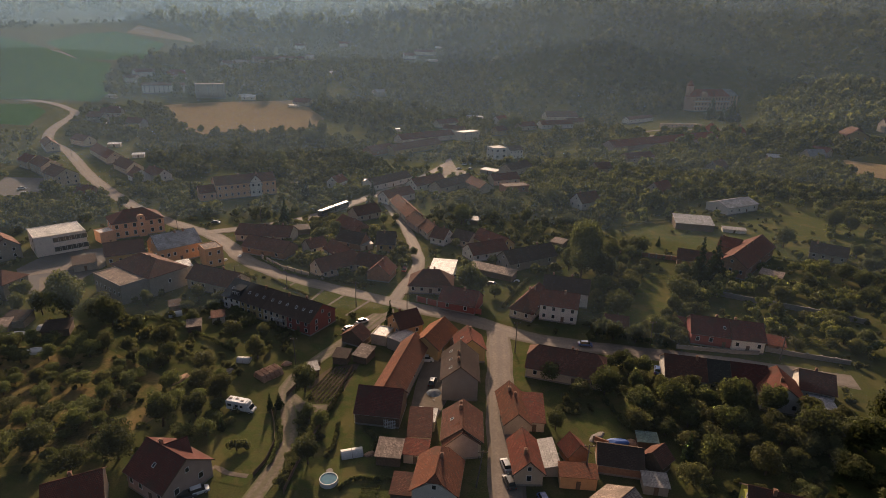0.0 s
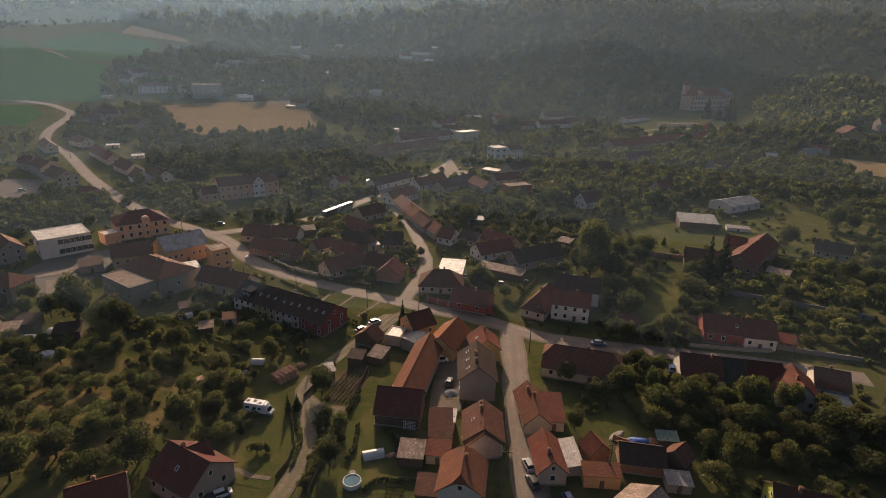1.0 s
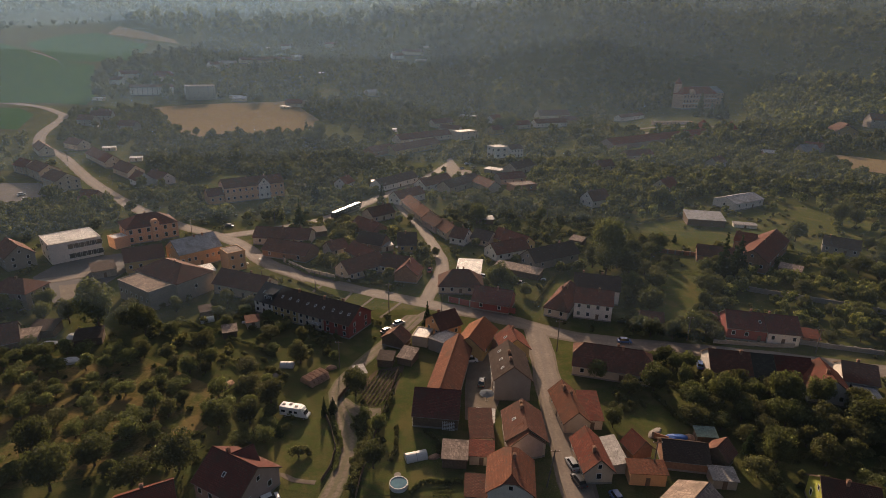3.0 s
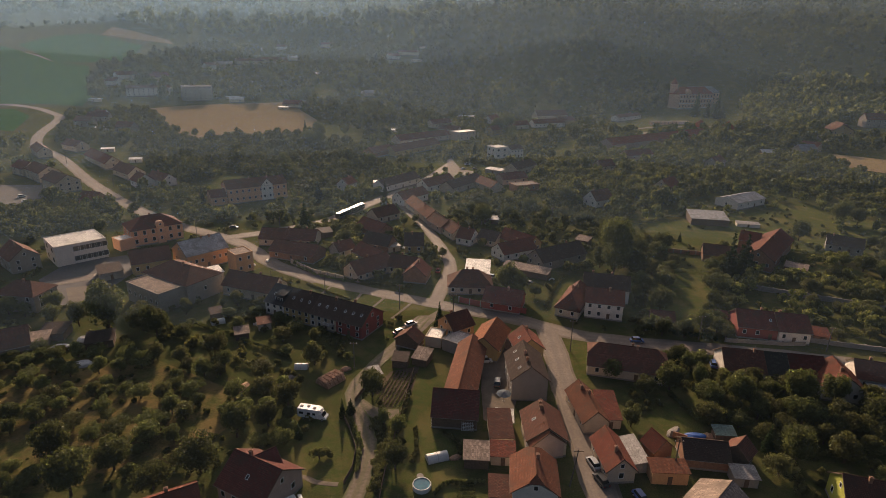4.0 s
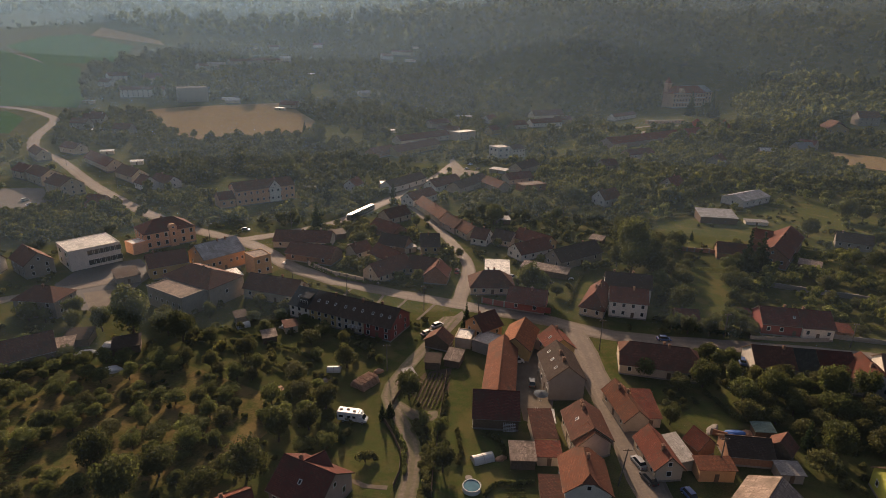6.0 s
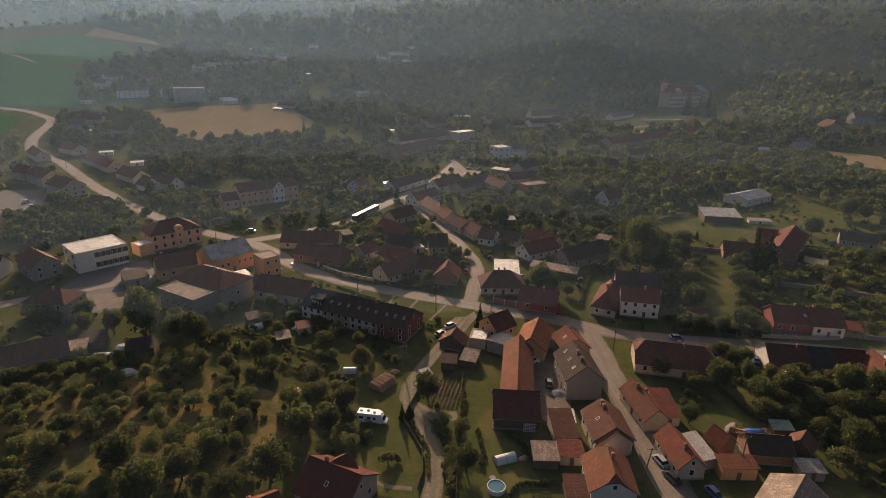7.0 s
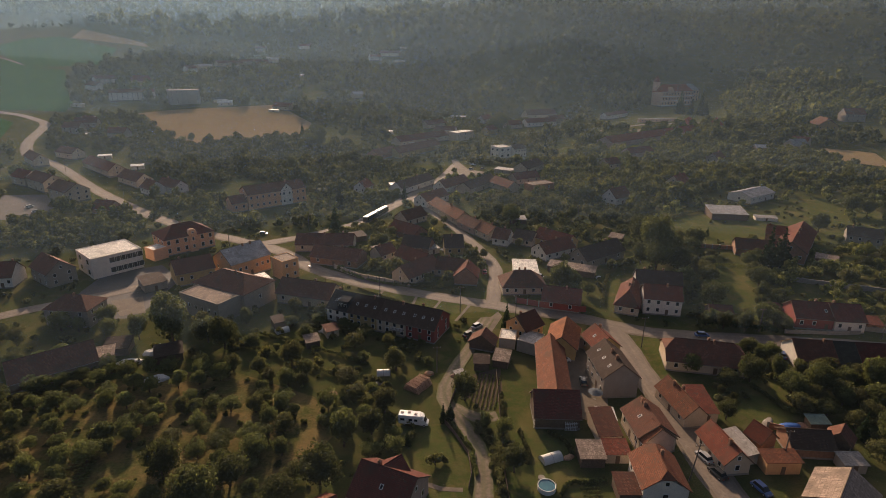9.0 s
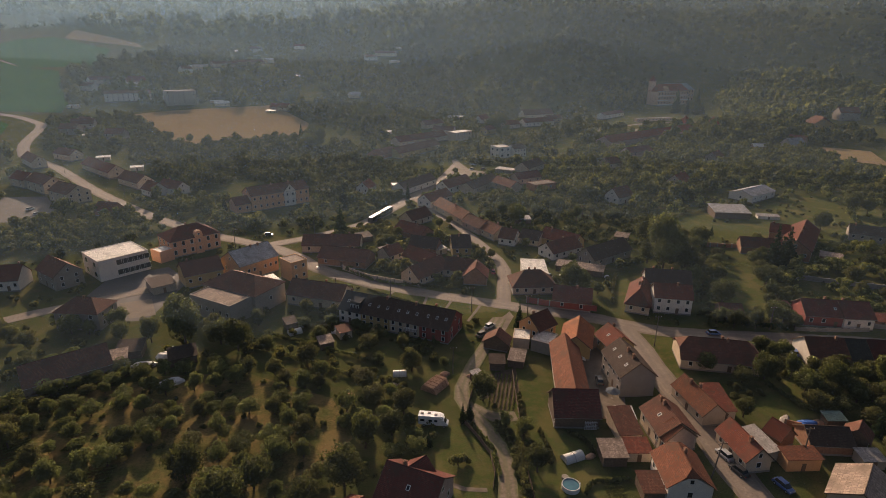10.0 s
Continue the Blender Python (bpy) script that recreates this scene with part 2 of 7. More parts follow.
def rod(bm, a, b, r0, r1=None, n=8):
    a, b = Vector(a), Vector(b)
    m = Matrix.Translation((a + b) / 2) @ (b - a).to_track_quat("Z", "Y").to_matrix().to_4x4()
    return bmesh.ops.create_cone(bm, cap_ends=True, segments=n, radius1=r0, radius2=r0 if r1 is None else r1, depth=(b - a).length, matrix=m)["verts"]


def from_np(name, verts, faces, material, uv=None):
    """A mesh from arrays made by code: verts (n, 3), faces (m, 3 or 4)."""
    me = bpy.data.meshes.new(name)
    k = faces.shape[1]
    me.vertices.add(len(verts))
    me.vertices.foreach_set("co", np.asarray(verts, np.float32).ravel())
    me.loops.add(faces.size)
    me.loops.foreach_set("vertex_index", faces.astype(np.int32).ravel())
    me.polygons.add(len(faces))
    me.polygons.foreach_set("loop_start", np.arange(0, faces.size, k, dtype=np.int32))
    me.update(calc_edges=True)
    me.materials.append(material)
    return me


def lofted(bm, rings):
    """A closed skin through rings of equal point counts."""
    rows = [[bm.verts.new(p) for p in r] for r in rings]
    n = len(rows[0])
    for a, b in zip(rows, rows[1:]):
        for i in range(n):
            bm.faces.new((a[i], a[(i + 1) % n], b[(i + 1) % n], b[i]))
    bm.faces.new(rows[0][::-1])
    bm.faces.new(rows[-1])
    bmesh.ops.recalc_face_normals(bm, faces=bm.faces[:])


# ---- terrain ----
BEAR = (-0.73, -0.44, -0.14, 0.05, 0.27, 0.48, 0.88)
DIST = (0, 300, 450, 600, 750, 900, 1050, 1250, 1500, 2000)
RISE = [(0, 0, 6, 22, 48, 75, 95, 115, 150, 215),
        (0, 0, 3, 14, 30, 51, 80, 118, 165, 230),
        (0, 0, 0, 6, 22, 41, 58, 85, 160, 240),
        (0, 0, -3, 0, 6, 25, 50, 130, 190, 250),
        (0, 0, 0, 0, 2, 30, 100, 170, 230, 260),
        (0, 0, 3, 4, 6, 14, 85, 155, 220, 260),
        (0, 0, 6, 15, 26, 74, 145, 205, 245, 260)]


def ground_np(x, y):
    x, y = np.asarray(x, float), np.asarray(y, float)
    d = np.clip(y, 1.0, None)
    b = np.clip((x + 27) / np.maximum(d, 150), BEAR[0], BEAR[-1])
    rows = np.array([np.interp(d, DIST, r) for r in RISE])
    out = np.zeros_like(b)
    for i in range(len(BEAR) - 1):
        w = np.clip((b - BEAR[i]) / (BEAR[i + 1] - BEAR[i]), 0, 1)
        w = w * w * (3 - 2 * w)
        out = np.where((b >= BEAR[i]) & (b <= BEAR[i + 1]), rows[i] * (1 - w) + rows[i + 1] * w, out)
    return out


def ground_z(x, y):
    return float(ground_np(x, y))


def sheet(name, outline, material, lift, label="", category="ground", step=6.0):
    """A patch of ground cover that follows the terrain, lifted a little over it."""
    bm = bmesh.new()
    f = bm.faces.new([bm.verts.new((x, y, 0)) for x, y in outline])
    xs, ys = [p[0] for p in outline], [p[1] for p in outline]
    for axis, vals in ((0, xs), (1, ys)):
        c = math.floor(min(vals) / step) * step + step
        while c < max(vals):
            no = (1, 0, 0) if axis == 0 else (0, 1, 0)
            co = (c, 0, 0) if axis == 0 else (0, c, 0)
            bmesh.ops.bisect_plane(bm, geom=bm.verts[:] + bm.edges[:] + bm.faces[:], plane_co=co, plane_no=no)
            c += step
    for v in bm.verts:
        v.co.z = ground_z(v.co.x, v.co.y) + lift
    bmesh.ops.recalc_face_normals(bm, faces=bm.faces[:])
    if sum(f.normal.z for f in bm.faces) < 0:
        bmesh.ops.reverse_faces(bm, faces=bm.faces[:])
    ob = part(name, bm, material)
    return tagged(ob, label, category, kind="structure")


ROADS = []


def road(name, points, width, material, lift, label):
    """A smooth strip along a few points of the plan, with low rounded edges."""
    ps = [Vector((*p, 0)) for p in points]
    ps = [ps[0] * 2 - ps[1]] + ps + [ps[-1] * 2 - ps[-2]]
    line = []
    for i in range(1, len(ps) - 2):
        n = max(2, int((ps[i + 1] - ps[i]).length / 4))
        for k in range(n):
            t = k / n
            a, b, c, d = ps[i - 1:i + 3]
            line.append(0.5 * ((2 * b) + (c - a) * t + (2 * a - 5 * b + 4 * c - d) * t * t + (3 * b - a - 3 * c + d) * t ** 3))
    line.append(ps[-2])
    bm = bmesh.new()
    last, where, run = None, {}, 0.0
    for i, p in enumerate(line):
        run += (p - line[i - 1]).length if i else 0.0
        d = (line[min(i + 1, len(line) - 1)] - line[max(i - 1, 0)]).normalized()
        n = Vector((-d.y, d.x, 0))
        row = []
        for s, dz in ((-1.0, -0.1), (-0.96, 0.0), (-0.5, 0.02), (0.0, 0.03), (0.5, 0.02), (0.96, 0.0), (1.0, -0.1)):
            q = p + n * (s * width / 2 * (1 + 0.06 * math.sin(i * 1.7 + s * 3)))
            row.append(bm.verts.new((q.x, q.y, ground_z(q.x, q.y) + lift + dz)))
            where[row[-1]] = (s, run)
        if last:
            for k in range(6):
                bm.faces.new((last[k], row[k], row[k + 1], last[k + 1]))
        last = row
    uv = bm.loops.layers.uv.verify()
    for f in bm.faces:
        for lp in f.loops:
            lp[uv].uv = where[lp.vert]
    bmesh.ops.recalc_face_normals(bm, faces=bm.faces[:])
    if sum(f.normal.z for f in bm.faces) < 0:
        bmesh.ops.reverse_faces(bm, faces=bm.faces[:])
    ROADS.append((np.array([(p.x, p.y) for p in line]), width / 2))
    return tagged(part(name, bm, material), label, "road", kind="structure")


# ---- ground ----
gx = np.concatenate([np.linspace(-3200, -900, 24), np.linspace(-860, 860, 150), np.linspace(900, 3200, 24)])
gy = np.concatenate([np.linspace(-900, -20, 12), np.linspace(0, 1500, 170), np.linspace(1530, 3600, 40)])
GX, GY = np.meshgrid(gx, gy)
GZ = ground_np(GX, GY)
gi = np.arange(GX.size).reshape(GX.shape)
gf = np.stack([gi[:-1, :-1], gi[:-1, 1:], gi[1:, 1:], gi[1:, :-1]], -1).reshape(-1, 4)
tagged(part("ground", from_np("ground", np.stack([GX, GY, GZ], -1).reshape(-1, 3), gf, EARTH), None),
       "grassy valley floor rising to wooded hills", "ground", kind="structure")

# ---- houses ----
FOOT = []      # footprints: x, y, rot, half length, half width
MESHES = {}


def window_mesh(w, h):
    key = ("win", w, h)
    if key not in MESHES:
        bm = bmesh.new()
        t = 0.09
        xo, zo, xi, zi = w / 2, h / 2, w / 2 - t, h / 2 - t
        rings = [[bm.verts.new((sx * px, py, sz * pz)) for sx, sz in ((-1, -1), (1, -1), (1, 1), (-1, 1))]
                 for px, pz, py in ((xo, zo, 0.05), (xo, zo, -0.06), (xi, zi, -0.06), (xi, zi, 0.05))]
        for ra, rb in zip(rings, rings[1:]):
            for i in range(4):
                bm.faces.new((ra[i], ra[(i + 1) % 4], rb[(i + 1) % 4], rb[i]))
        a = bpy.data.meshes.new("window")
        bm.to_mesh(a)
        a.materials.append(FRAME)
        bm = bmesh.new()
        box(bm, -w / 2 + t, w / 2 - t, -0.02, 0.04, -h / 2 + t, h / 2 - t)
        b = bpy.data.meshes.new("pane")
        bm.to_mesh(b)
        b.materials.append(GLASS)
        MESHES[key] = (a, b)
    return MESHES[key]


def window(parent, x, y, z, face, w=1.1, h=1.4):
    """A casement set in a wall; face: the way it looks, in degrees, 0 = local -y."""
    a, b = window_mesh(w, h)
    fr = part("window", a, None, parent, m=pose(x, y, z, 0, 0, face))
    part("pane", b, None, fr)


def chimney_mesh():
    if "chim" not in MESHES:
        bm = bmesh.new()
        box(bm, -0.3, 0.3, -0.3, 0.3, -1.4, 0.95, 0.02)
        box(bm, -0.37, 0.37, -0.37, 0.37, 0.9, 1.03, 0.02)
        box(bm, -0.16, 0.16, -0.16, 0.16, 1.03, 1.18)
        me = bpy.data.meshes.new("chimney")
        bm.to_mesh(me)
        me.materials.append(BRICK)
        MESHES["chim"] = me
    return MESHES["chim"]


def slab(bm, a, b, c, d, thick):
    """A roof plane a-b-c-d (eave a-b, top c-d), with thickness, and its slope laid out for the courses."""
    a, b, c, d = (Vector(p) for p in (a, b, c, d))
    n = (b - a).cross(d - a).normalized()
    if n.z < 0:
        n = -n
    top = [bm.verts.new(p + n * thick) for p in (a, b, c, d)]
    bot = [bm.verts.new(p) for p in (a, b, c, d)]
    fs = [bm.faces.new(top), bm.faces.new(bot[::-1])]
    for i in range(4):
        fs.append(bm.faces.new((top[i], bot[i], bot[(i + 1) % 4], top[(i + 1) % 4])))
    uv = bm.loops.layers.uv.verify()
    ux = (b - a).normalized()
    uy = n.cross(ux)
    for f in fs:
        for lp in f.loops:
            lp[uv].uv = ((lp.vert.co - a).dot(ux), (lp.vert.co - a).dot(uy))


def triangle_slab(bm, a, b, c, thick):
    c1 = Vector(c)
    along = (Vector(b) - Vector(a)).normalized() * 0.02
    slab(bm, a, b, c1 + along, c1 - along, thick)


def house(label, x, y, rot, L, W, eave, ridge, wall="white", roof="red", hip=0.0, front=0, back=0, left=0, right=0,
          group="", storeys=1, chimneys=1, sky=0, over=0.45, name="house", door=True, base=0.0, win=(1.1, 1.4), category="house"):
    """A gabled or hipped house. Local x runs along the ridge; front looks to local -y. front, back, left, right: windows a storey."""
    h = thing(name, label, category, x, y, rot, group=group)
    h.location.z += base
    FOOT.append((x, y, rot, L / 2, W / 2))
    l, w = L / 2, W / 2
    bm = bmesh.new()
    lo = [bm.verts.new((sx * l, sy * w, -1.2)) for sx, sy in ((-1, -1), (1, -1), (1, 1), (-1, 1))]
    hi = [bm.verts.new((sx * l, sy * w, eave)) for sx, sy in ((-1, -1), (1, -1), (1, 1), (-1, 1))]
    if hip >= 1:
        ends = [bm.verts.new((-l + 0.2, 0, eave)), bm.verts.new((l - 0.2, 0, eave))]
    else:
        clip = hip * (ridge - eave)
        ends = [bm.verts.new((-l, 0, ridge - clip - 0.02)), bm.verts.new((l, 0, ridge - clip - 0.02))]
    bm.faces.new(lo[::-1])
    bm.faces.new((lo[0], lo[1], hi[1], hi[0]))
    bm.faces.new((lo[2], lo[3], hi[3], hi[2]))
    bm.faces.new((lo[1], lo[2], hi[2], ends[1], hi[1]))
    bm.faces.new((lo[3], lo[0], hi[0], ends[0], hi[3]))
    bm.faces.new((hi[0], hi[1], ends[1], ends[0]))
    bm.faces.new((hi[2], hi[3], ends[0], ends[1]))
    part("wall", bm, WALLS[wall], h)
    bm = bmesh.new()
    box(bm, -l - 0.05, l + 0.05, -w - 0.05, w + 0.05, -1.2, 0.45, 0.02)
    part("plinth", bm, CONCRETE, h)
    # roof
    s = (ridge - eave) / w
    oy, oz = w + over, eave - s * over
    ox = l + over * 0.7
    bm = bmesh.new()
    th = 0.16
    k = min(hip, 1.0)
    if k <= 0:
        slab(bm, (-ox, -oy, oz), (ox, -oy, oz), (ox, 0, ridge), (-ox, 0, ridge), th)
        slab(bm, (ox, oy, oz), (-ox, oy, oz), (-ox, 0, ridge), (ox, 0, ridge), th)
        r0, r1 = -ox, ox
    else:
        run = k * (w + over) * 0.9
        r0, r1 = -ox + run, ox - run
        if k >= 1:
            slab(bm, (-ox, -oy, oz), (ox, -oy, oz), (r1, 0, ridge), (r0, 0, ridge), th)
            slab(bm, (ox, oy, oz), (-ox, oy, oz), (r0, 0, ridge), (r1, 0, ridge), th)
            triangle_slab(bm, (ox, -oy, oz), (ox, oy, oz), (r1, 0, ridge), th)
            triangle_slab(bm, (-ox, oy, oz), (-ox, -oy, oz), (r0, 0, ridge), th)
        else:
            zc = ridge - k * (ridge - oz)
            yc = oy * k
            for sgn in (-1, 1):
                slab(bm, (-ox * 1, sgn * oy, oz), (ox, sgn * oy, oz), (ox, sgn * yc, zc), (-ox, sgn * yc, zc), th)
                slab(bm, (-ox, sgn * yc, zc), (ox, sgn * yc, zc), (r1, 0, ridge), (r0, 0, ridge), th)
            triangle_slab(bm, (ox, -yc, zc), (ox, yc, zc), (r1, 0, ridge), th)
            triangle_slab(bm, (-ox, yc, zc), (-ox, -yc, zc), (r0, 0, ridge), th)
    bmesh.ops.recalc_face_normals(bm, faces=bm.faces[:])
    rf = part("roof", bm, ROOFS[roof], h)
    bm = bmesh.new()
    rod(bm, (r0, 0, ridge + 0.13), (r1, 0, ridge + 0.13), 0.14, n=6)
    part("ridge_cap", bm, ROOFS[roof], rf)
    for sgn in (-1, 1):
        bm = bmesh.new()
        rod(bm, (-ox, sgn * (oy + 0.05), oz + 0.04), (ox, sgn * (oy + 0.05), oz + 0.04), 0.07, n=5)
        part("gutter", bm, CONCRETE, rf)
    if k <= 0 and y < 230:
        for sx in (-1, 1):
            for sgn in (-1, 1):
                bm = bmesh.new()
                slab(bm, (sx * (ox + 0.005), sgn * (oy + 0.02), oz - 0.1), (sx * (ox + 0.045), sgn * (oy + 0.02), oz - 0.1), (sx * (ox + 0.045), 0, ridge - 0.1), (sx * (ox + 0.005), 0, ridge - 0.1), 0.24)
                part("bargeboard", bm, WOODM, rf)
    rnd = random.Random(int(abs(x * 7 + y * 13)))
    for i in range(chimneys):
        cx = (r0 + r1) / 2 + (rnd.random() - 0.5) * (r1 - r0) * 0.7
        part("chimney", chimney_mesh(), None, rf, m=pose(cx, rnd.choice((-0.5, 0.5)), ridge - 0.2))
    for i in range(sky):
        sx = r0 + (i + 0.7) / (sky + 0.4) * (r1 - r0)
        a, b = window_mesh(0.7, 1.0)
        f = 0.5
        ang = math.degrees(math.atan(s))
        fr = part("skylight", a, None, rf, m=pose(sx, -oy * (1 - f), oz + (ridge - oz) * f + th + 0.05, ang - 90, 0, 0))
        part("pane", b, None, fr)
    # windows
    gap = eave / storeys
    for side, n in ((0, front), (180, back), (-90, left), (90, right)):
        span = L if side in (0, 180) else W
        for fl in range(storeys):
            z = 0.45 + (eave - 0.45) * (fl + 0.52) / storeys
            for i in range(n):
                o = (i + 0.5) / n * span - span / 2
                if door and side == 0 and fl == 0 and n > 2 and i == n // 2:
                    bm = bmesh.new()
                    box(bm, o - 0.5, o + 0.5, -w - 0.05, -w + 0.06, 0.02, 2.15, 0.02)
                    part("door", bm, WOODM, h)
                    continue
                p = {0: (o, -w), 180: (o, w), -90: (-l, o), 90: (l, o)}[side]
                window(h, *p, z, side, *win)
        if side in (-90, 90) and n and hip < 1 and ridge - eave > 2.4:
            window(h, -l if side < 0 else l, 0, eave + (ridge - eave) * 0.35, side, 0.9, 1.1)
    return h


def flat_house(label, x, y, rot, L, W, top, wall="white", roof="white", front=0, back=0, left=0, right=0, storeys=1,
               name="building", win=(1.1, 1.4), category="building", chimneys=0, part_front=(0.0, 1.0)):
    """A flat-roofed building with a low parapet."""
    h = thing(name, label, category, x, y, rot)
    FOOT.append((x, y, rot, L / 2, W / 2))
    l, w = L / 2, W / 2
    bm = bmesh.new()
    box(bm, -l, l, -w, w, -1.2, top, 0.03)
    part("wall", bm, WALLS[wall], h)
    bm = bmesh.new()
    uv = bm.loops.layers.uv.verify()
    slab(bm, (-l + 0.2, -w + 0.2, top + 0.005), (l - 0.2, -w + 0.2, top + 0.005), (l - 0.2, w - 0.2, top + 0.06), (-l + 0.2, w - 0.2, top + 0.06), 0.05)
    rf = part("roof", bm, ROOFS[roof], h)
    bm = bmesh.new()
    box(bm, -l - 0.1, l + 0.1, -w - 0.1, -w + 0.2, top + 0.004, top + 0.3, 0.02)
    box(bm, -l - 0.1, l + 0.1, w - 0.2, w + 0.1, top + 0.004, top + 0.3, 0.02)
    box(bm, -l - 0.1, -l + 0.2, -w + 0.2, w - 0.2, top + 0.004, top + 0.3, 0.02)
    box(bm, l - 0.2, l + 0.1, -w + 0.2, w - 0.2, top + 0.004, top + 0.3, 0.02)
    part("parapet", bm, WALLS[wall], h)
    for i in range(chimneys):
        part("chimney", chimney_mesh(), None, rf, m=pose(l * 0.2 * i, 0, top + 0.5))
    for side, n in ((0, front), (180, back), (-90, left), (90, right)):
        span = L if side in (0, 180) else W
        for fl in range(storeys):
            z = top * (fl + 0.52) / storeys
            for i in range(n):
                o = (i + 0.5) / n * span - span / 2
                if side == 0:
                    o = (part_front[0] + (i + 0.5) / n * (part_front[1] - part_front[0]) - 0.5) * span
                p = {0: (o, -w), 180: (o, w), -90: (-l, o), 90: (l, o)}[side]
                window(h, *p, z, side, *win)
    return h


def shed(label, x, y, rot, L, W, low, high, wall="wood", roof="dark", name="shed", group=""):
    """A small building with one slope, falling to local -y."""
    h = thing(name, label, "shed", x, y, rot, group=group)
    FOOT.append((x, y, rot, L / 2, W / 2))
    l, w = L / 2, W / 2
    bm = bmesh.new()
    vs = box(bm, -l, l, -w, w, -0.8, high)
    for v in vs:
        if v.co.z > 0 and v.co.y < 0:
            v.co.z = low
    part("wall", bm, WALLS[wall], h)
    bm = bmesh.new()
    s = (high - low) / W
    o = 0.3
    slab(bm, (-l - o, -w - o, low - s * o + 0.01), (l + o, -w - o, low - s * o + 0.01), (l + o, w + o, high + s * o + 0.01), (-l - o, w + o, high + s * o + 0.01), 0.1)
    bmesh.ops.recalc_face_normals(bm, faces=bm.faces[:])
    part("roof", bm, ROOFS[roof], h)
    bm = bmesh.new()
    box(bm, -0.45, 0.45, -w - 0.04, -w + 0.05, 0, min(1.95, low - 0.15), 0.01)
    part("door", bm, WOODM, h)
    return h


# ground cover
sheet("hayfield", [(-314.4, 628.2), (-245.9, 672.1), (-186.8, 710.7), (-134.4, 619.0), (-133.2, 546.7), (-194.0, 503.9), (-222.0, 487.9)], DRYFIELD, 0.6, "mown pale hayfield beside a block of flats", "field", 9.0)
sheet("crop_field", [(-501.7, 585.2), (-419.9, 609.1), (-378.8, 615.8), (-393.2, 659.9), (-498.4, 857.0), (-536.9, 844.6), (-645.8, 910.6), (-840.0, 1041.4)], CROP, 0.6, "green crop field on the slope", "field", 9.0)
sheet("crop_field", [(-655.2, 950.7), (-536.9, 844.6), (-479.8, 934.5), (-510.0, 1054.5), (-650.2, 1152.4), (-680.8, 1098.4)], CROP, 0.6, "green crop field on the slope", "field", 9.0)
sheet("crop_field", [(-447.7, 495.7), (-367.1, 491.4), (-391.3, 551.6), (-422.1, 577.7), (-505.0, 568.9)], CROP, 0.6, "green crop field beside the bend", "field", 9.0)
sheet("meadow", [(-626.2, 1145.4), (-465.1, 1075.0), (-490.2, 1114.2), (-652.6, 1243.5)], DRYFIELD, 0.6, "dry meadow above the crop", "field", 9.0)
sheet("lawn", [(-45.8, 88.6), (-51.1, 105.6), (-48.2, 110.6), (-39.1, 110.5), (-34.7, 99.7), (-35.0, 91.4), (-36.9, 86.6)], LAWN, 0.05, "mown lawn with a few shrubs", "lawn", 6.0)
sheet("orchard_ground", [(-154.3, 122.4), (-116.2, 137.6), (-93.6, 137.4), (-69.9, 123.5), (-64.1, 107.8), (-72.5, 93.8), (-94.3, 88.0), (-125.5, 88.7)], MEADOW, 0.04, "dry orchard meadow", "meadow", 6.0)
sheet("verge", [(-63.8, 190.2), (-55.0, 192.8), (-14.5, 169.6), (-18.5, 164.6), (-33.1, 163.8)], LAWN, 0.05, "front gardens of lawn by the road", "lawn", 6.0)
sheet("verge", [(18.3, 133.1), (21.1, 145.0), (28.2, 147.0), (31.8, 144.9), (22.4, 124.8), (18.2, 122.2)], LAWN, 0.05, "grassy verge at the corner", "lawn", 6.0)
sheet("lawn", [(21.6, 173.1), (30.7, 193.0), (38.8, 198.7), (27.9, 170.8)], LAWN, 0.05, "grass strip beside a house", "lawn", 6.0)
sheet("garden", [(93.9, 271.8), (145.3, 283.5), (195.9, 312.9), (243.8, 302.9), (182.8, 225.7), (138.4, 232.8), (90.9, 232.3)], LAWN, 0.05, "open garden grass", "lawn", 6.0)
sheet("lawn", [(58.3, 164.2), (78.5, 204.8), (99.5, 204.9), (67.5, 154.2), (61.2, 158.1)], LAWN, 0.05, "sunlit garden lawn", "lawn", 6.0)
sheet("garden", [(31.7, 110.3), (42.9, 119.3), (51.5, 121.7), (47.2, 105.8), (35.6, 104.0)], LAWN, 0.05, "rough sunlit grass", "meadow", 6.0)
sheet("vegetable_patch", [(-33.1, 123.0), (-28.9, 130.9), (-21.3, 133.6), (-23.1, 120.4), (-28.7, 113.5)], SOIL, 0.05, "vegetable rows in dug soil", "garden", 6.0)
sheet("garden", [(-25.2, 130.8), (-16.7, 133.5), (-18.3, 107.0), (-14.6, 104.9), (-13.0, 86.1), (-30.4, 86.5), (-31.8, 94.5), (-28.5, 107.2)], LAWN, 0.04, "long narrow garden lawn", "lawn", 6.0)
sheet("meadow", [(324.8, 459.8), (354.3, 435.8), (324.0, 381.8), (300.5, 406.8)], DRYFIELD, 0.6, "dry sunlit meadow", "field", 9.0)
sheet("green", [(-42.4, 421.9), (-2.0, 455.9), (0.4, 418.2), (-25.3, 403.6)], LAWN, 0.05, "village green", "lawn", 6.0)
sheet("meadow", [(-178.2, 840.5), (-148.0, 854.7), (-123.2, 751.3), (-152.0, 727.8)], LAWN, 0.6, "meadow strip between trees", "field", 9.0)
sheet("courtyard", [(-5.5, 122.6), (-2.7, 145.2), (6.5, 145.1), (4.4, 122.4), (-0.8, 106.7), (-6.2, 109.9)], GRAVEL, 0.05, "dusty yard between the houses", "yard", 6.0)
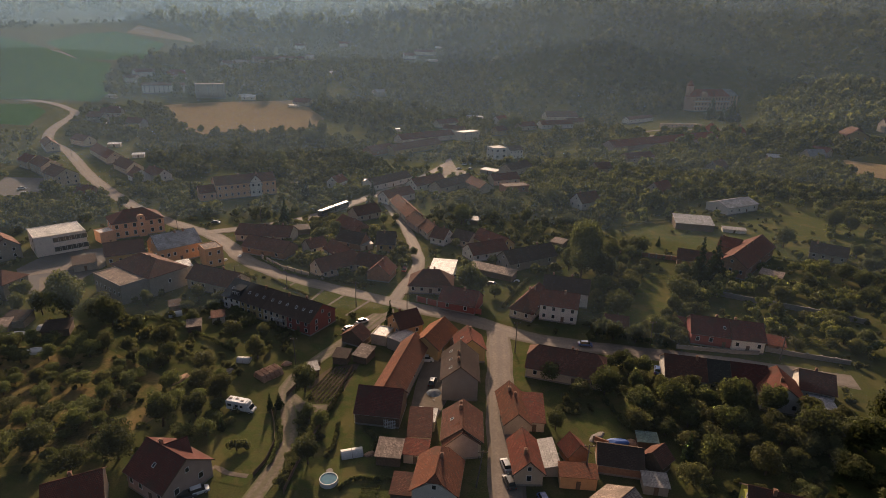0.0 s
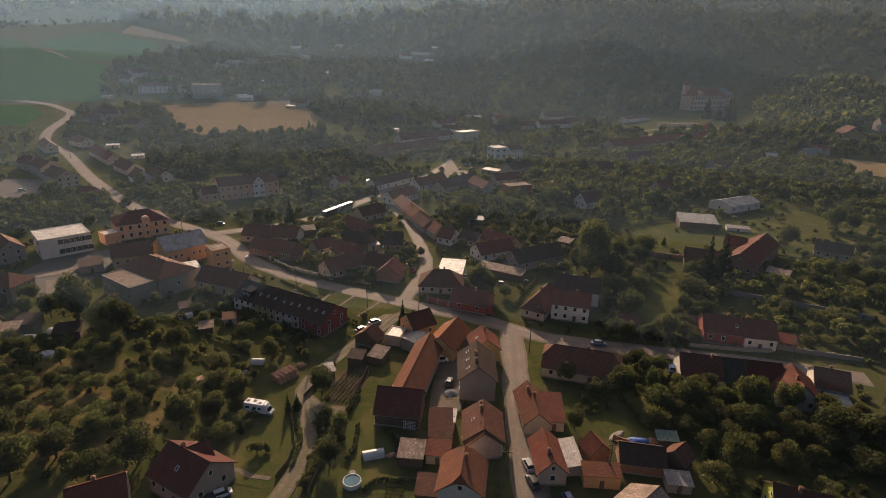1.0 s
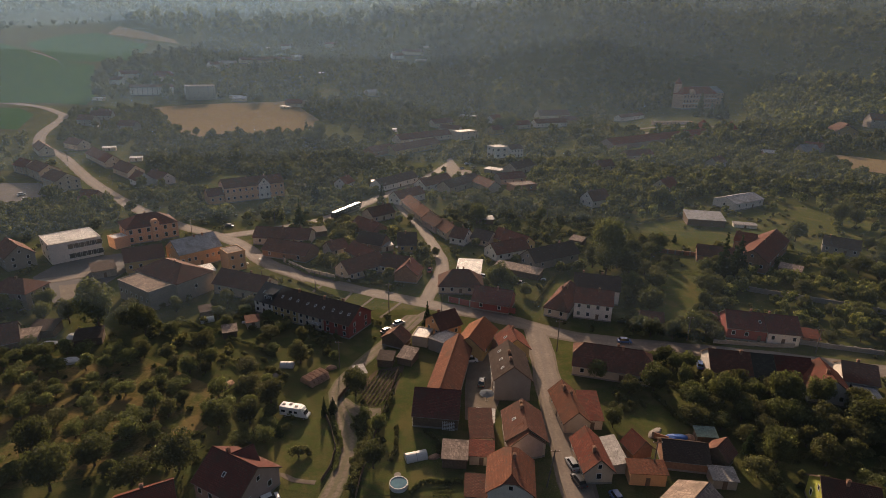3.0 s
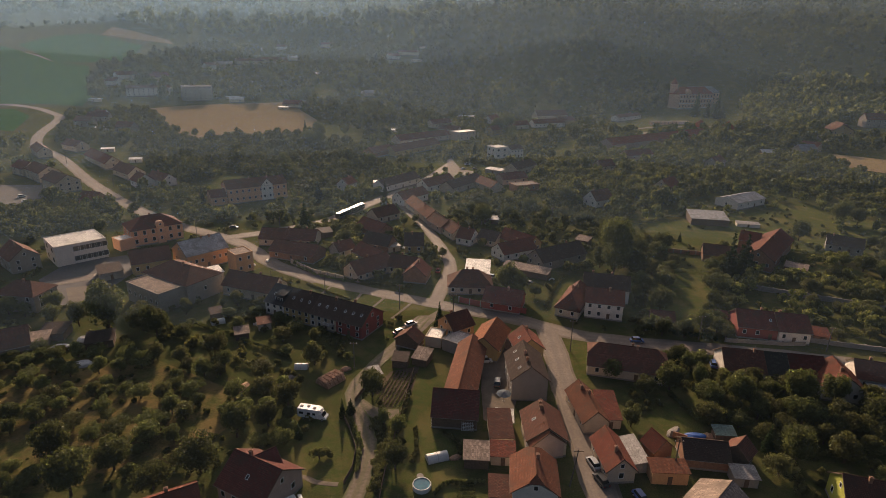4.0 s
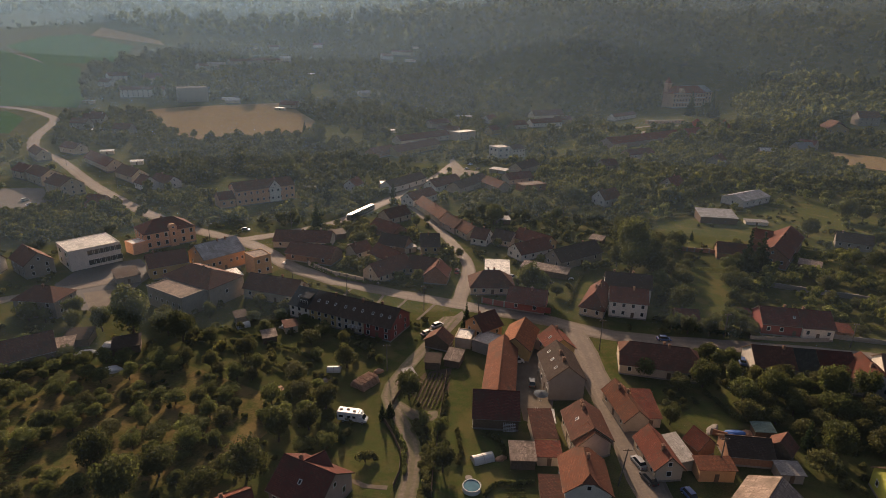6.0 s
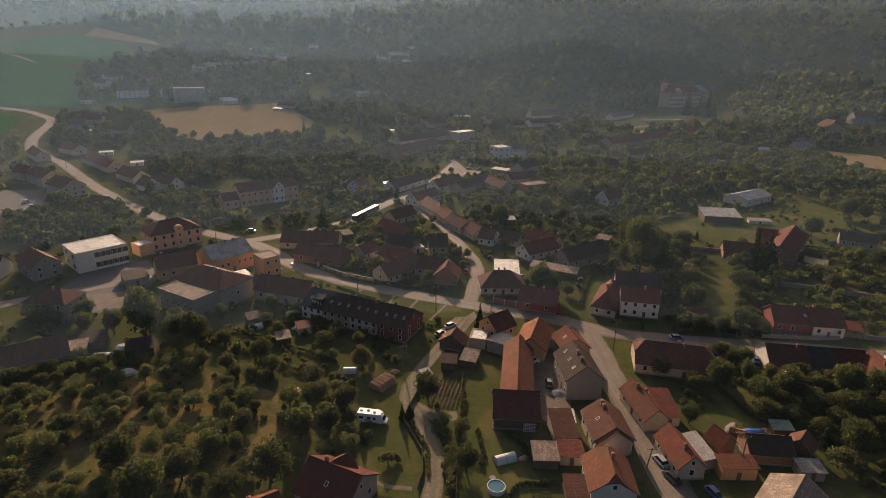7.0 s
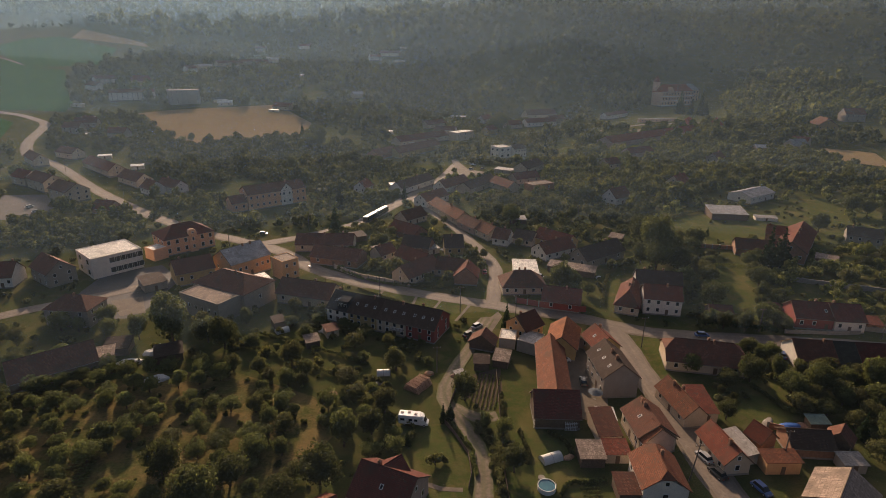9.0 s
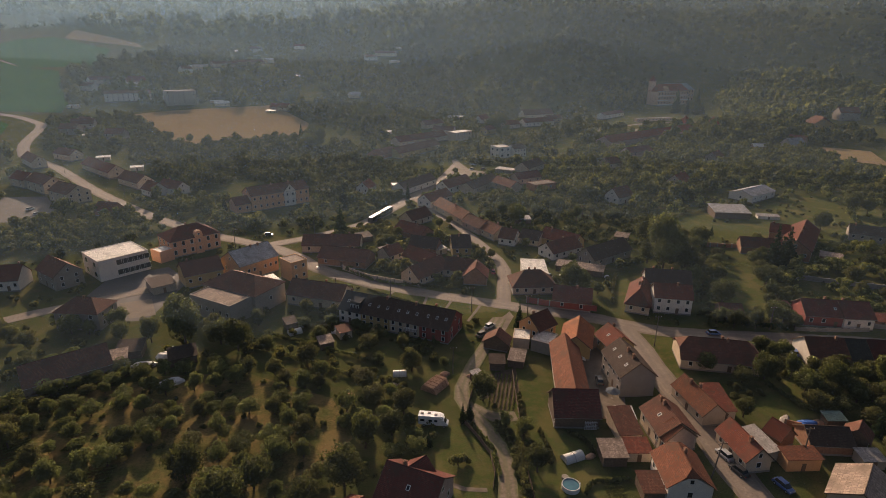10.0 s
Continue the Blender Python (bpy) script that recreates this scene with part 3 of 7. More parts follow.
sheet("forecourt", [(-139.9, 171.3), (-159.9, 192.6), (-159.6, 209.5), (-141.7, 219.2), (-129.2, 203.7), (-131.8, 171.3)], DARK_ASPHALT, 0.04, "asphalt forecourt", "yard", 6.0)
sheet("yard", [(-146.0, 185.4), (-136.7, 188.5), (-130.5, 175.2), (-137.7, 173.2)], GRAVEL, 0.07, "pale sunlit concrete yard", "yard", 6.0)
sheet("forecourt", [(-29.3, 153.1), (-16.2, 173.2), (-14.8, 164.6), (-22.5, 149.5)], GRAVEL, 0.045, "gravel parking place", "yard", 6.0)

# roads
road("road_shoulder", [(-321.1, 445.6), (-283.4, 413.2), (-218.6, 338.0), (-151.2, 271.5), (-102.9, 237.5), (-79.5, 210.0), (-54.9, 191.8), (-18.1, 174.1), (8.9, 162.4), (26.2, 151.9), (43.7, 146.8), (67.5, 142.5), (90.0, 137.8), (113.4, 131.4)], 7.5, GRAVEL, 0.04, "dusty gravel shoulder of the road")
road("road", [(-321.1, 445.6), (-283.4, 413.2), (-218.6, 338.0), (-151.2, 271.5), (-102.9, 237.5), (-79.5, 210.0), (-54.9, 191.8), (-18.1, 174.1), (8.9, 162.4), (26.2, 151.9), (43.7, 146.8), (67.5, 142.5), (90.0, 137.8), (113.4, 131.4)], 6.0, ROADWAY, 0.1, "worn asphalt main road through the village")
road("road_shoulder", [(18.4, 154.6), (17.4, 136.1), (16.3, 122.3), (15.7, 108.8), (15.2, 98.7), (14.8, 85.7), (15.0, 77.5)], 7.5, GRAVEL, 0.06, "dusty gravel shoulder of the road")
road("road", [(18.4, 154.6), (17.4, 136.1), (16.3, 122.3), (15.7, 108.8), (15.2, 98.7), (14.8, 85.7), (15.0, 77.5)], 6.0, ROADWAY, 0.12, "narrow asphalt street between houses")
road("road_shoulder", [(-16.1, 175.0), (-12.1, 192.9), (-9.3, 210.5), (-13.1, 234.8), (-20.0, 264.6), (-31.8, 301.9), (-39.0, 328.9)], 5.4, GRAVEL, 0.07, "dusty gravel shoulder of the road")
road("road", [(-16.1, 175.0), (-12.1, 192.9), (-9.3, 210.5), (-13.1, 234.8), (-20.0, 264.6), (-31.8, 301.9), (-39.0, 328.9)], 4.6, ROADWAY, 0.13, "narrow asphalt street")
road("road_shoulder", [(-111.4, 241.3), (-89.4, 254.2), (-65.8, 275.4), (-39.0, 328.9), (-17.6, 377.7), (2.0, 443.6)], 7.5, GRAVEL, 0.08, "dusty gravel shoulder of the road")
road("road", [(-111.4, 241.3), (-89.4, 254.2), (-65.8, 275.4), (-39.0, 328.9), (-17.6, 377.7), (2.0, 443.6)], 6.0, ROADWAY, 0.14, "asphalt side road")
road("road_shoulder", [(-321.1, 445.6), (-342.6, 485.6), (-364.0, 550.1), (-383.6, 573.3), (-423.3, 596.6), (-495.5, 606.2)], 8.5, GRAVEL, 0.09, "dusty gravel shoulder of the road")
road("road", [(-321.1, 445.6), (-342.6, 485.6), (-364.0, 550.1), (-383.6, 573.3), (-423.3, 596.6), (-495.5, 606.2)], 7.0, ROADWAY, 0.15, "asphalt road bending round the field")
road("road", [(-182.8, 169.5), (-174.0, 176.7), (-162.4, 183.9), (-149.4, 191.3), (-137.3, 199.5)], 6.0, ROADWAY, 0.11, "asphalt side street past the grey houses")
road("field_track", [(-699.5, 918.7), (-636.0, 895.4), (-577.6, 875.9), (-500.8, 806.1)], 5.0, LANE, 0.16, "pale field track")
road("track", [(-19.5, 163.8), (-26.7, 147.8), (-35.0, 130.9), (-37.9, 120.6), (-33.7, 107.3), (-32.0, 97.9), (-33.2, 88.3), (-35.2, 80.1)], 4.0, LANE, 0.11, "pale gravel lane")
road("track", [(-36.3, 117.0), (-31.3, 112.5), (-26.0, 112.4)], 4.0, LANE, 0.09, "gravel turning")
road("path", [(-44.7, 171.0), (-41.5, 184.1)], 1.0, GRAVEL, 0.09, "narrow paved garden path")
road("path", [(-39.1, 166.3), (-32.7, 180.6)], 1.0, GRAVEL, 0.09, "narrow paved garden path")
road("path", [(-30.4, 162.2), (-23.5, 175.5)], 1.0, GRAVEL, 0.09, "narrow paved garden path")
road("path", [(-55.9, 181.6), (-53.1, 189.6)], 1.0, GRAVEL, 0.09, "narrow paved garden path")
road("path", [(-37.1, 89.6), (-41.6, 90.3), (-44.6, 91.9), (-45.8, 88.9)], 1.2, GRAVEL, 0.09, "pale paved garden path")
road("road", [(164.9, 604.1), (202.8, 623.9), (251.6, 648.9), (320.5, 652.6)], 6.0, GRAVEL, 0.1, "pale drive towards the manor")

# houses beside the narrow street
house("grey rendered house with orange half-hipped tile roof", 1.1, 87.0, -98.1, 9.6, 8.4, 4.3, 7.6, "white", "orange", left=0, right=1, front=3, back=3, storeys=1, chimneys=1, hip=0.3)
house("house with worn orange tile roof beside the street", 6.1, 102.4, -92.0, 10.0, 8.2, 4.2, 7.2, "cream", "brown", front=3, back=3, sky=1, chimneys=2)
house("low house with pinkish gable and tile roof", 5.6, 98.0, -81.1, 3.2, 7.2, 4.0, 6.8, "pink", "orange", front=2, back=2, chimneys=0)
house("tall house with dark weathered roof and grey gable", 5.9, 124.0, -90.9, 12.8, 8.8, 6.0, 9.6, "plaster", "dark", front=4, back=4, storeys=2, sky=3, chimneys=2)
house("long outbuilding with weathered tile roof beside the yard", -9.3, 125.6, -102.1, 27.0, 7.2, 4.0, 7.0, "cream", "orange", front=2, back=3, chimneys=0)
# closed dark wall stands in for shade inside the barn's open front
house("barn with maroon roof and dark boards for its shaded open front", -12.7, 111.2, -7.0, 10.2, 9.2, 3.4, 7.4, "wood", "maroon", front=0, chimneys=0, name='barn', category='barn')
house("house with bright orange roof and yellow gable", -1.1, 143.1, -113.0, 13.3, 8.2, 4.0, 7.0, "yellow", "new", front=2, back=2, left=1, chimneys=0)
house("house with red tile roof at the corner", 8.8, 139.7, -83.3, 8.2, 7.6, 4.2, 7.2, "yellow", "red", front=2, back=2, sky=1, chimneys=1)
house("small house with dark hipped roof and ochre gable", -10.4, 152.3, 33.7, 7.7, 8.0, 4.0, 7.2, "orange", "brown", left=2, front=2, chimneys=1)
house("garage with pyramid roof", -24.2, 145.4, -114.3, 4.7, 7.0, 2.6, 5.0, "wood", "brown", chimneys=0, name='garage', category='garage')
flat_house("flat-roofed annex with white roof", -16.6, 146.8, -17.1, 4.7, 6, 3.0, "cream", "white", name='annex', category='annex')
flat_house("low grey annex beside the small house", -10.6, 143.7, -35.9, 5.6, 7, 3.4, "grey", "pale", name='annex', category='annex')
shed("small shed with tilted brown roof", -20.5, 135.9, -21.8, 4.1, 5, 2.2, 3.0, "wood", "tan")
shed("shed with worn brown roof along the yard", -3.2, 104.2, -1.1, 4.9, 8, 2.6, 4.2, "cream", "brown")
shed("low shed with dark red roof", -3.6, 96.6, -5.2, 4.9, 4, 2.4, 3.0, "cream", "red")
shed("yard shed with white sheet roof", -1.8, 107.4, -7.2, 3.8, 4, 2.8, 3.3, "cream", "white")
shed("open lean-to with pinkish roof", -9.2, 96.2, -5.1, 5.0, 5, 2.4, 3.0, "wood", "tan")
shed("low brown outbuilding beside the garden", -5.6, 86.0, -5.4, 4.0, 5, 2.4, 3.0, "wood", "brown")
house("cottage with orange tile roof along the street", 18.2, 111.1, -86.3, 12.8, 5.6, 3.3, 5.9, "cream", "orange", front=3, right=0, chimneys=2)
shed("red-roofed annex behind the cottage", 23.0, 110.9, -3.7, 4.5, 9, 2.6, 4.2, "cream", "red", name='annex')
house("cottage with red tile roof and cream gable", 19.0, 94.4, -88.0, 10.2, 5.6, 3.3, 6.0, "cream", "red", front=3, right=1, chimneys=1)
shed("lean-to with pale corrugated roof", 24.0, 96.3, -88.0, 8.4, 3.2, 2.3, 2.9, "cream", "pale", name='annex')
house("small outbuilding with red tile roof", 29.9, 98.0, -71.1, 4.0, 4.6, 2.8, 5.0, "brick", "red", chimneys=0)
house("brick outbuilding with dark slate roof", 38.9, 96.0, -9.7, 8.8, 6.6, 2.8, 5.0, "brick", "dark", chimneys=0)
house("small gabled shed with brown roof", 46.7, 95.7, -139.7, 4.3, 4.4, 3.0, 5.0, "wood", "brown", chimneys=0, name='shed', category='shed')
shed("orange shed with corrugated orange roof", 29.1, 90.5, -3.8, 7.2, 3.4, 3.0, 3.4, "orange", "orange")
shed("small grey wooden garden shed", 44.3, 89.5, -7.2, 4.6, 3.4, 2.2, 2.6, "grey", "pale")
shed("low shed with pale green sheet roof", 47.2, 103.0, -6.0, 4.2, 2.6, 1.8, 2.3, "wood", "green")
house("outbuilding with pale patched roof", 33.2, 78.9, -139.0, 10.5, 10, 3.6, 6.5, "cream", "tan", chimneys=0)
house("dark-roofed house with lime yellow gable", 62.6, 80.9, -18.8, 9.1, 10, 4.2, 8.0, "lime", "brown", left=2, front=3, chimneys=1)

# houses along the main road
house("long low house with brown weathered roof", 34.7, 131.7, -16.4, 20.0, 11.0, 3.3, 7.2, "cream", "brown", front=4, chimneys=2, hip=0.5)
house("long low house with dark brown roof and white gable", 65.8, 130.8, -11.5, 10.0, 10.4, 3.20, 6.80, "white", "brown", front=3, left=0, chimneys=1, over=0.4, group="long low row")
house("middle of a long low house with grey-green roof", 73.8, 129.2, -11.5, 6.3, 10.4, 3.16, 6.76, "cream", "greygreen", front=2, chimneys=0, over=0.4, group="long low row")
house("end of a long low house with maroon roof", 81.1, 127.7, -11.5, 8.5, 10.4, 3.22, 6.82, "cream", "maroon", front=2, chimneys=0, over=0.4, group="long low row")
house("house with red half-hipped roof and white gable", 86.1, 121.2, -106.0, 10.7, 9.5, 3.8, 7.2, "white", "red", front=2, right=2, back=2, chimneys=1)
shed("carport with pale metal sheet roof", 95.3, 118.2, -14.0, 4.6, 6.5, 2.5, 3.0, "wood", "slate", name='carport')
house("house with dark roof facing the road", 97.1, 124.7, -21.1, 7.6, 9, 3.8, 6.8, "white", "brown", front=2, chimneys=1)
house("red and white house with maroon roof", 86.2, 152.9, -13.6, 18.4, 10.0, 4.0, 7.4, "red", "maroon", front=5, chimneys=1, sky=1)
house("white house wing with maroon hipped roof", 92.1, 151.1, -10.7, 8.9, 10.3, 4.1, 7.5, "white", "maroon", front=3, chimneys=1)
house("two-storey white house with red tile roof", 39.2, 166.2, -16.0, 11.8, 8.6, 5.8, 9.0, "white", "red", front=4, storeys=2, chimneys=1)
house("lower wing of the white house with red hipped roof", 30.9, 171.5, -119.2, 19.2, 7.6, 3.4, 7.6, "cream", "red", front=2, back=3, chimneys=2, right=2, hip=1)
house("rear wing with dark slate roof", 43.8, 178.8, -15.2, 15.2, 8.0, 5.5, 9.0, "white", "dark", chimneys=2)
house("corner house with dark hipped roof and white bay", -3.4, 186.4, -2.0, 15.6, 10.5, 3.2, 7.4, "cream", "brown", front=5, left=3, chimneys=2, hip=1)
house("long low house with red roof and red wall", 7.1, 172.0, -21.2, 12.5, 9.5, 3.2, 6.6, "red", "maroon", front=2, chimneys=1)
shed("workshop with white sheet roof", 0.6, 198.8, -8.0, 9.0, 13, 3.6, 4.4, "white", "white", name='workshop')
shed("long low shed with rusty sheet roof", 19.8, 201.0, -28.9, 18.1, 5, 2.4, 3.2, "wood", "tan")
row_end = house("white end house of a terraced row with dark slate roof", -64.9, 169.0, -28.8, 7.8, 11.6, 4.60, 8.35, "white", "slatedark", front=3, left=2, sky=2, chimneys=1, storeys=2, over=0.4, group="terraced row")
bm = bmesh.new()
lofted(bm, [[(px, -5.2, 4.5), (px, -1.4, 4.5), (px, -1.4, 7.9), (px, -4.4, 7.1)] for px in (-0.6, 3.2)])
dormer = part("dormer", bm, ROOFS["slatedark"], row_end)
for px in (0.2, 1.3, 2.4):
    window(dormer, px, -4.85, 5.9, 0, 0.8, 1.1)
house("yellow house of a terraced row with dark brown roof", -57.0, 164.6, -28.8, 10.1, 11.6, 4.66, 8.41, "yellow", "dark", front=4, sky=3, chimneys=1, storeys=2, over=0.4, group="terraced row")
row_cream = house("cream house of a terraced row with dark brown roof", -48.2, 159.8, -28.8, 9.9, 11.6, 4.62, 8.37, "cream", "dark", front=4, sky=3, chimneys=1, storeys=2, over=0.4, group="terraced row")
bm = bmesh.new()
box(bm, 0.6, 4.6, -7.4, -5.75, 2.5, 2.7, 0.02)
balcony = part("balcony", bm, CONCRETE, row_cream)
bm = bmesh.new()
for k in range(9):
    rod(bm, (0.7 + k * 0.475, -7.35, 2.7), (0.7 + k * 0.475, -7.35, 3.6), 0.03, n=5)
rod(bm, (0.65, -7.35, 3.6), (4.55, -7.35, 3.6), 0.05, n=5)
part("railing", bm, FRAME, balcony)
house("red end house of a terraced row with dark roof", -39.7, 155.2, -28.8, 9.3, 11.6, 4.68, 8.43, "red", "dark", front=3, right=2, sky=3, chimneys=1, storeys=2, over=0.4, group="terraced row")
house("house with brown roof and white gable", -78.6, 181.0, -21.9, 19.8, 9.5, 4.0, 7.6, "cream", "brown", front=4, right=2, chimneys=1)
house("small house with weathered dark roof", -54.1, 222.1, 43.2, 8.1, 7, 3.2, 6.0, "cream", "brown", front=2, chimneys=1)
shed("shed with pale roof among gardens", 52.2, 237.6, -33.3, 5.7, 6, 2.6, 3.2, "wood", "tan")
house("long low house with brown roof", -78.9, 236.8, -4.6, 24.4, 11, 3.3, 6.5, "cream", "brown", front=4, chimneys=2)
house("low house with worn brown roof", -71.9, 218.5, -21.1, 20.5, 10, 3.3, 6.5, "brick", "brown", front=3, left=2, chimneys=1)

# houses in the west of the village
house("orange building with grey-blue metal roof", -108.2, 211.2, 45.0, 16.4, 13, 6.4, 10.5, "orange", "slate", front=7, left=2, storeys=1, chimneys=2)
flat_house("orange flat-roofed tower block", -90.7, 204.5, 40.8, 6.7, 8, 7.5, "orange", "tan", front=2, storeys=2)
salmon = house("salmon two-storey house with brown hipped roof and arched bay", -139.8, 240.7, 39.0, 20.7, 14, 7.2, 11.0, "salmon", "maroon", front=6, left=3, right=3, storeys=2, chimneys=1, hip=1, win=(1.3, 1.9), door=False)
bm = bmesh.new()
lofted(bm, [[(1.2 + px, y, z) for px, z in ((-1.6, -1.0), (1.6, -1.0), (1.6, 8.6), (1.1, 9.5), (0.0, 9.9), (-1.1, 9.5), (-1.6, 8.6))] for y in (-7.7, -5.6)])
bay = part("bay", bm, WALLS["salmon"], salmon, "arched central bay")
for z in (2.4, 5.6, 8.4):
    window(bay, 1.2, -7.7, z, 0, 1.0, 1.5 if z < 8 else 0.8)
flat_house("salmon annex with flat roof", -146.6, 227.9, -39.2, 6.8, 6, 4.6, "salmon", "white", left=2, name='annex', category='annex')
flat_house("white flat-roofed two-storey building with glazed ground floor", -159.7, 217.2, 43.5, 17.8, 16, 7.8, "white", "white", front=6, storeys=2, win=(2.6, 2.1), left=2, part_front=(0.36, 1.0))
house("yellow house with dark brown roof", -124.6, 204.1, 31.0, 13.3, 11, 5.0, 8.5, "yellow", "brown", front=4, right=2, chimneys=1)
# tan roof colour takes in the sunlit patches of a grey roof
flat_house("grey flat-roofed hall with patched roof, sunlight in its tan", -107.5, 176.6, -34.6, 18.3, 15, 6.6, "grey", "tan", front=6)
house("grey hall with brown roof", -104.1, 183.8, -31.9, 23.1, 14, 7.0, 10.4, "grey", "brown", right=1, front=2, chimneys=1, base=0, hip=1)
shed("white sheet-metal canopy on posts", -98.5, 194.3, 36.7, 7.3, 7, 3.2, 3.6, "cream", "white", name='canopy')
house("grey two-storey house with brown hipped roof", -149.2, 171.3, -8.9, 13.8, 9.5, 5.8, 8.8, "grey", "brown", front=3, left=2, right=2, storeys=2, chimneys=1, hip=1)
house("grey gabled house with attic window", -174.6, 206.0, -40.5, 14.2, 9.5, 5.4, 9.2, "grey", "brown", front=3, right=2, storeys=2, chimneys=1)
house("long barn with brown roof", -139.6, 139.8, 33.6, 19.1, 11, 3.0, 6.5, "wood", "brown", chimneys=0, name='barn', category='barn')
shed("small shed with dark roof", -128.0, 150.4, 8.2, 6.7, 6, 2.2, 3.0, "wood", "dark")
shed("low garden hut with tin roof", -130.2, 146.1, 19.5, 5.6, 5, 2.0, 2.6, "wood", "tan")
shed("hut with dark felt roof", -112.5, 145.7, 21.2, 6.9, 6, 2.2, 2.9, "wood", "dark")
shed("long garage with white-edged roof", -136.5, 197.1, 35.1, 7.6, 9, 2.8, 3.4, "grey", "dark", name='garage')
house("house with orange roof and dormer gable", -188.7, 203.4, 4.5, 6.6, 9.5, 4.4, 8.4, "white", "red", front=3, chimneys=1)
house("house with maroon roof and pinkish walls", -51.4, 87.5, -29.4, 11.3, 10.5, 4.2, 8.0, "pink", "maroon", front=4, left=2, right=2, chimneys=1, sky=1)
house("cross wing with maroon roof", -50.7, 89.8, 38.9, 3.8, 8.5, 4.3, 7.9, "pink", "maroon", chimneys=0, right=1)
house("house with red tile roof and long skylights", -64.8, 79.8, -151.5, 9.0, 10, 4.0, 7.5, "pink", "red", back=2, chimneys=1)
house("pink school building with long brown roof", -115.9, 313.7, 33.3, 33.0, 13, 8.5, 12.0, "salmon", "brown", front=10, left=3, storeys=2, chimneys=2, door=False)
house("pale central gabled bay of the school", -109.1, 312.4, -56.7, 4.4, 6.4, 8.7, 12.3, "white", "brown", chimneys=0, right=2, storeys=2, over=0.25)
house("low annex of the school with maroon roof", -132.9, 301.3, 33.3, 8.0, 10, 5.0, 8.0, "salmon", "maroon", front=2, chimneys=0, name='annex', category='annex')
house("white cottage with red roof near the buses", -67.2, 339.5, 66.9, 10.5, 8, 4.2, 7.5, "white", "red", left=2, front=2, chimneys=1)

# houses along the western street
house("terrace house with red roof", -272.7, 360.9, -33.4, 14.9, 10, 5, 8.5, "cream", "red", front=2, right=2, storeys=2)
house("terrace house with brown roof and pale gable", -255.2, 349.4, -40.0, 23.3, 11.5, 6, 9.5, "cream", "brown", front=3, right=2, storeys=2)
house("tall terrace house with pale gable", -230.6, 326.6, -37.6, 20.0, 12.5, 6.2, 10, "cream", "brown", front=3, right=3, storeys=2)
house("roadside house with brown roof", -209.5, 362.0, -42.6, 24.5, 10.5, 4, 8, "cream", "brown", front=2, right=1)
house("roadside house with red roof and pale gable", -244.6, 397.4, -46.2, 46.5, 10.5, 4, 8, "cream", "red", front=2, right=1)
house("roadside house with pale gable", -190.2, 338.5, -44.0, 11.5, 9.5, 4, 8, "white", "red", front=2, right=1)
house("white roadside cottage with brown roof", -180.7, 342.9, -35.6, 17.1, 9, 4, 7.5, "white", "brown", front=2, right=1)
house("house with brown roof at the bend", -287.3, 440.0, -32.5, 19.9, 10, 4.5, 8, "cream", "brown", front=2, right=1)
house("house with brown roof beyond the bend", -298.7, 417.6, -48.9, 28.2, 9, 4.5, 8, "cream", "brown", front=2, right=1)
house("house near the field road", -327.9, 528.5, -8.5, 15.5, 10, 5, 9, "grey", "brown", front=3, storeys=2)
house("house near the field road", -330.2, 562.0, -8.5, 10.8, 10, 5, 9, "white", "maroon", front=2, storeys=2)
house("house with brown roof near the hayfield", -284.5, 514.7, -13.3, 16.2, 10, 5, 9, "grey", "brown", front=3, storeys=2)

# far houses beyond the hayfield
house("long two-storey house with pale walls and brown roof", -348.4, 702.7, 26.9, 47.2, 12, 9, 12, "white", "brown", front=9, storeys=3, chimneys=2)
flat_house("block of flats with pale walls", -286.9, 691.0, 27.6, 32.2, 16, 15, "grey", "tan", front=6, storeys=5, left=3, right=3, name='apartment_building')
house("far house with red roof", -376.9, 803.4, 8.3, 19.2, 12, 6, 11, "white", "maroon", front=3, storeys=2)
house("far house with pale walls", -411.7, 751.5, -29.2, 20.7, 11, 6, 10, "white", "brown", front=3, storeys=2)
house("far white two-storey house", -345.5, 903.8, 54.3, 16.0, 11, 6, 10, "white", "brown", front=3, storeys=2)
house("far house with pale tin roof", -330.4, 923.6, 39.3, 18.7, 11, 6, 9, "cream", "pale", front=3)
house("far house with brown roof", -306.3, 972.3, 42.4, 43.2, 11, 5, 9, "cream", "brown", front=4)
house("far white house on the slope", -294.2, 1155.2, 6.5, 18.2, 10, 7, 11, "white", "brown", front=2, storeys=2)
house("far house with red roof among trees", -221.2, 1251.8, 1.5, 28.5, 11, 6, 10, "cream", "red", front=3)
house("far house with red roof on the slope", -76.2, 1097.8, 25.8, 22.1, 12, 6, 11, "white", "red", front=2, storeys=2)
house("far house with pale roof on the slope", -48.0, 1117.9, -17.2, 38.6, 12, 6, 10, "cream", "maroon", front=3)
house("far house with tin roof", -248.7, 1055.2, 50.1, 24.1, 10, 5, 8, "cream", "pale", front=2)
house("house with pink roof beside the hayfield", -174.2, 684.7, -19.4, 21.8, 11, 4, 8, "cream", "red", front=2)
house("far house with glinting roof", -92.8, 782.8, 29.2, 15.9, 10, 5, 8, "cream", "pale", front=2)

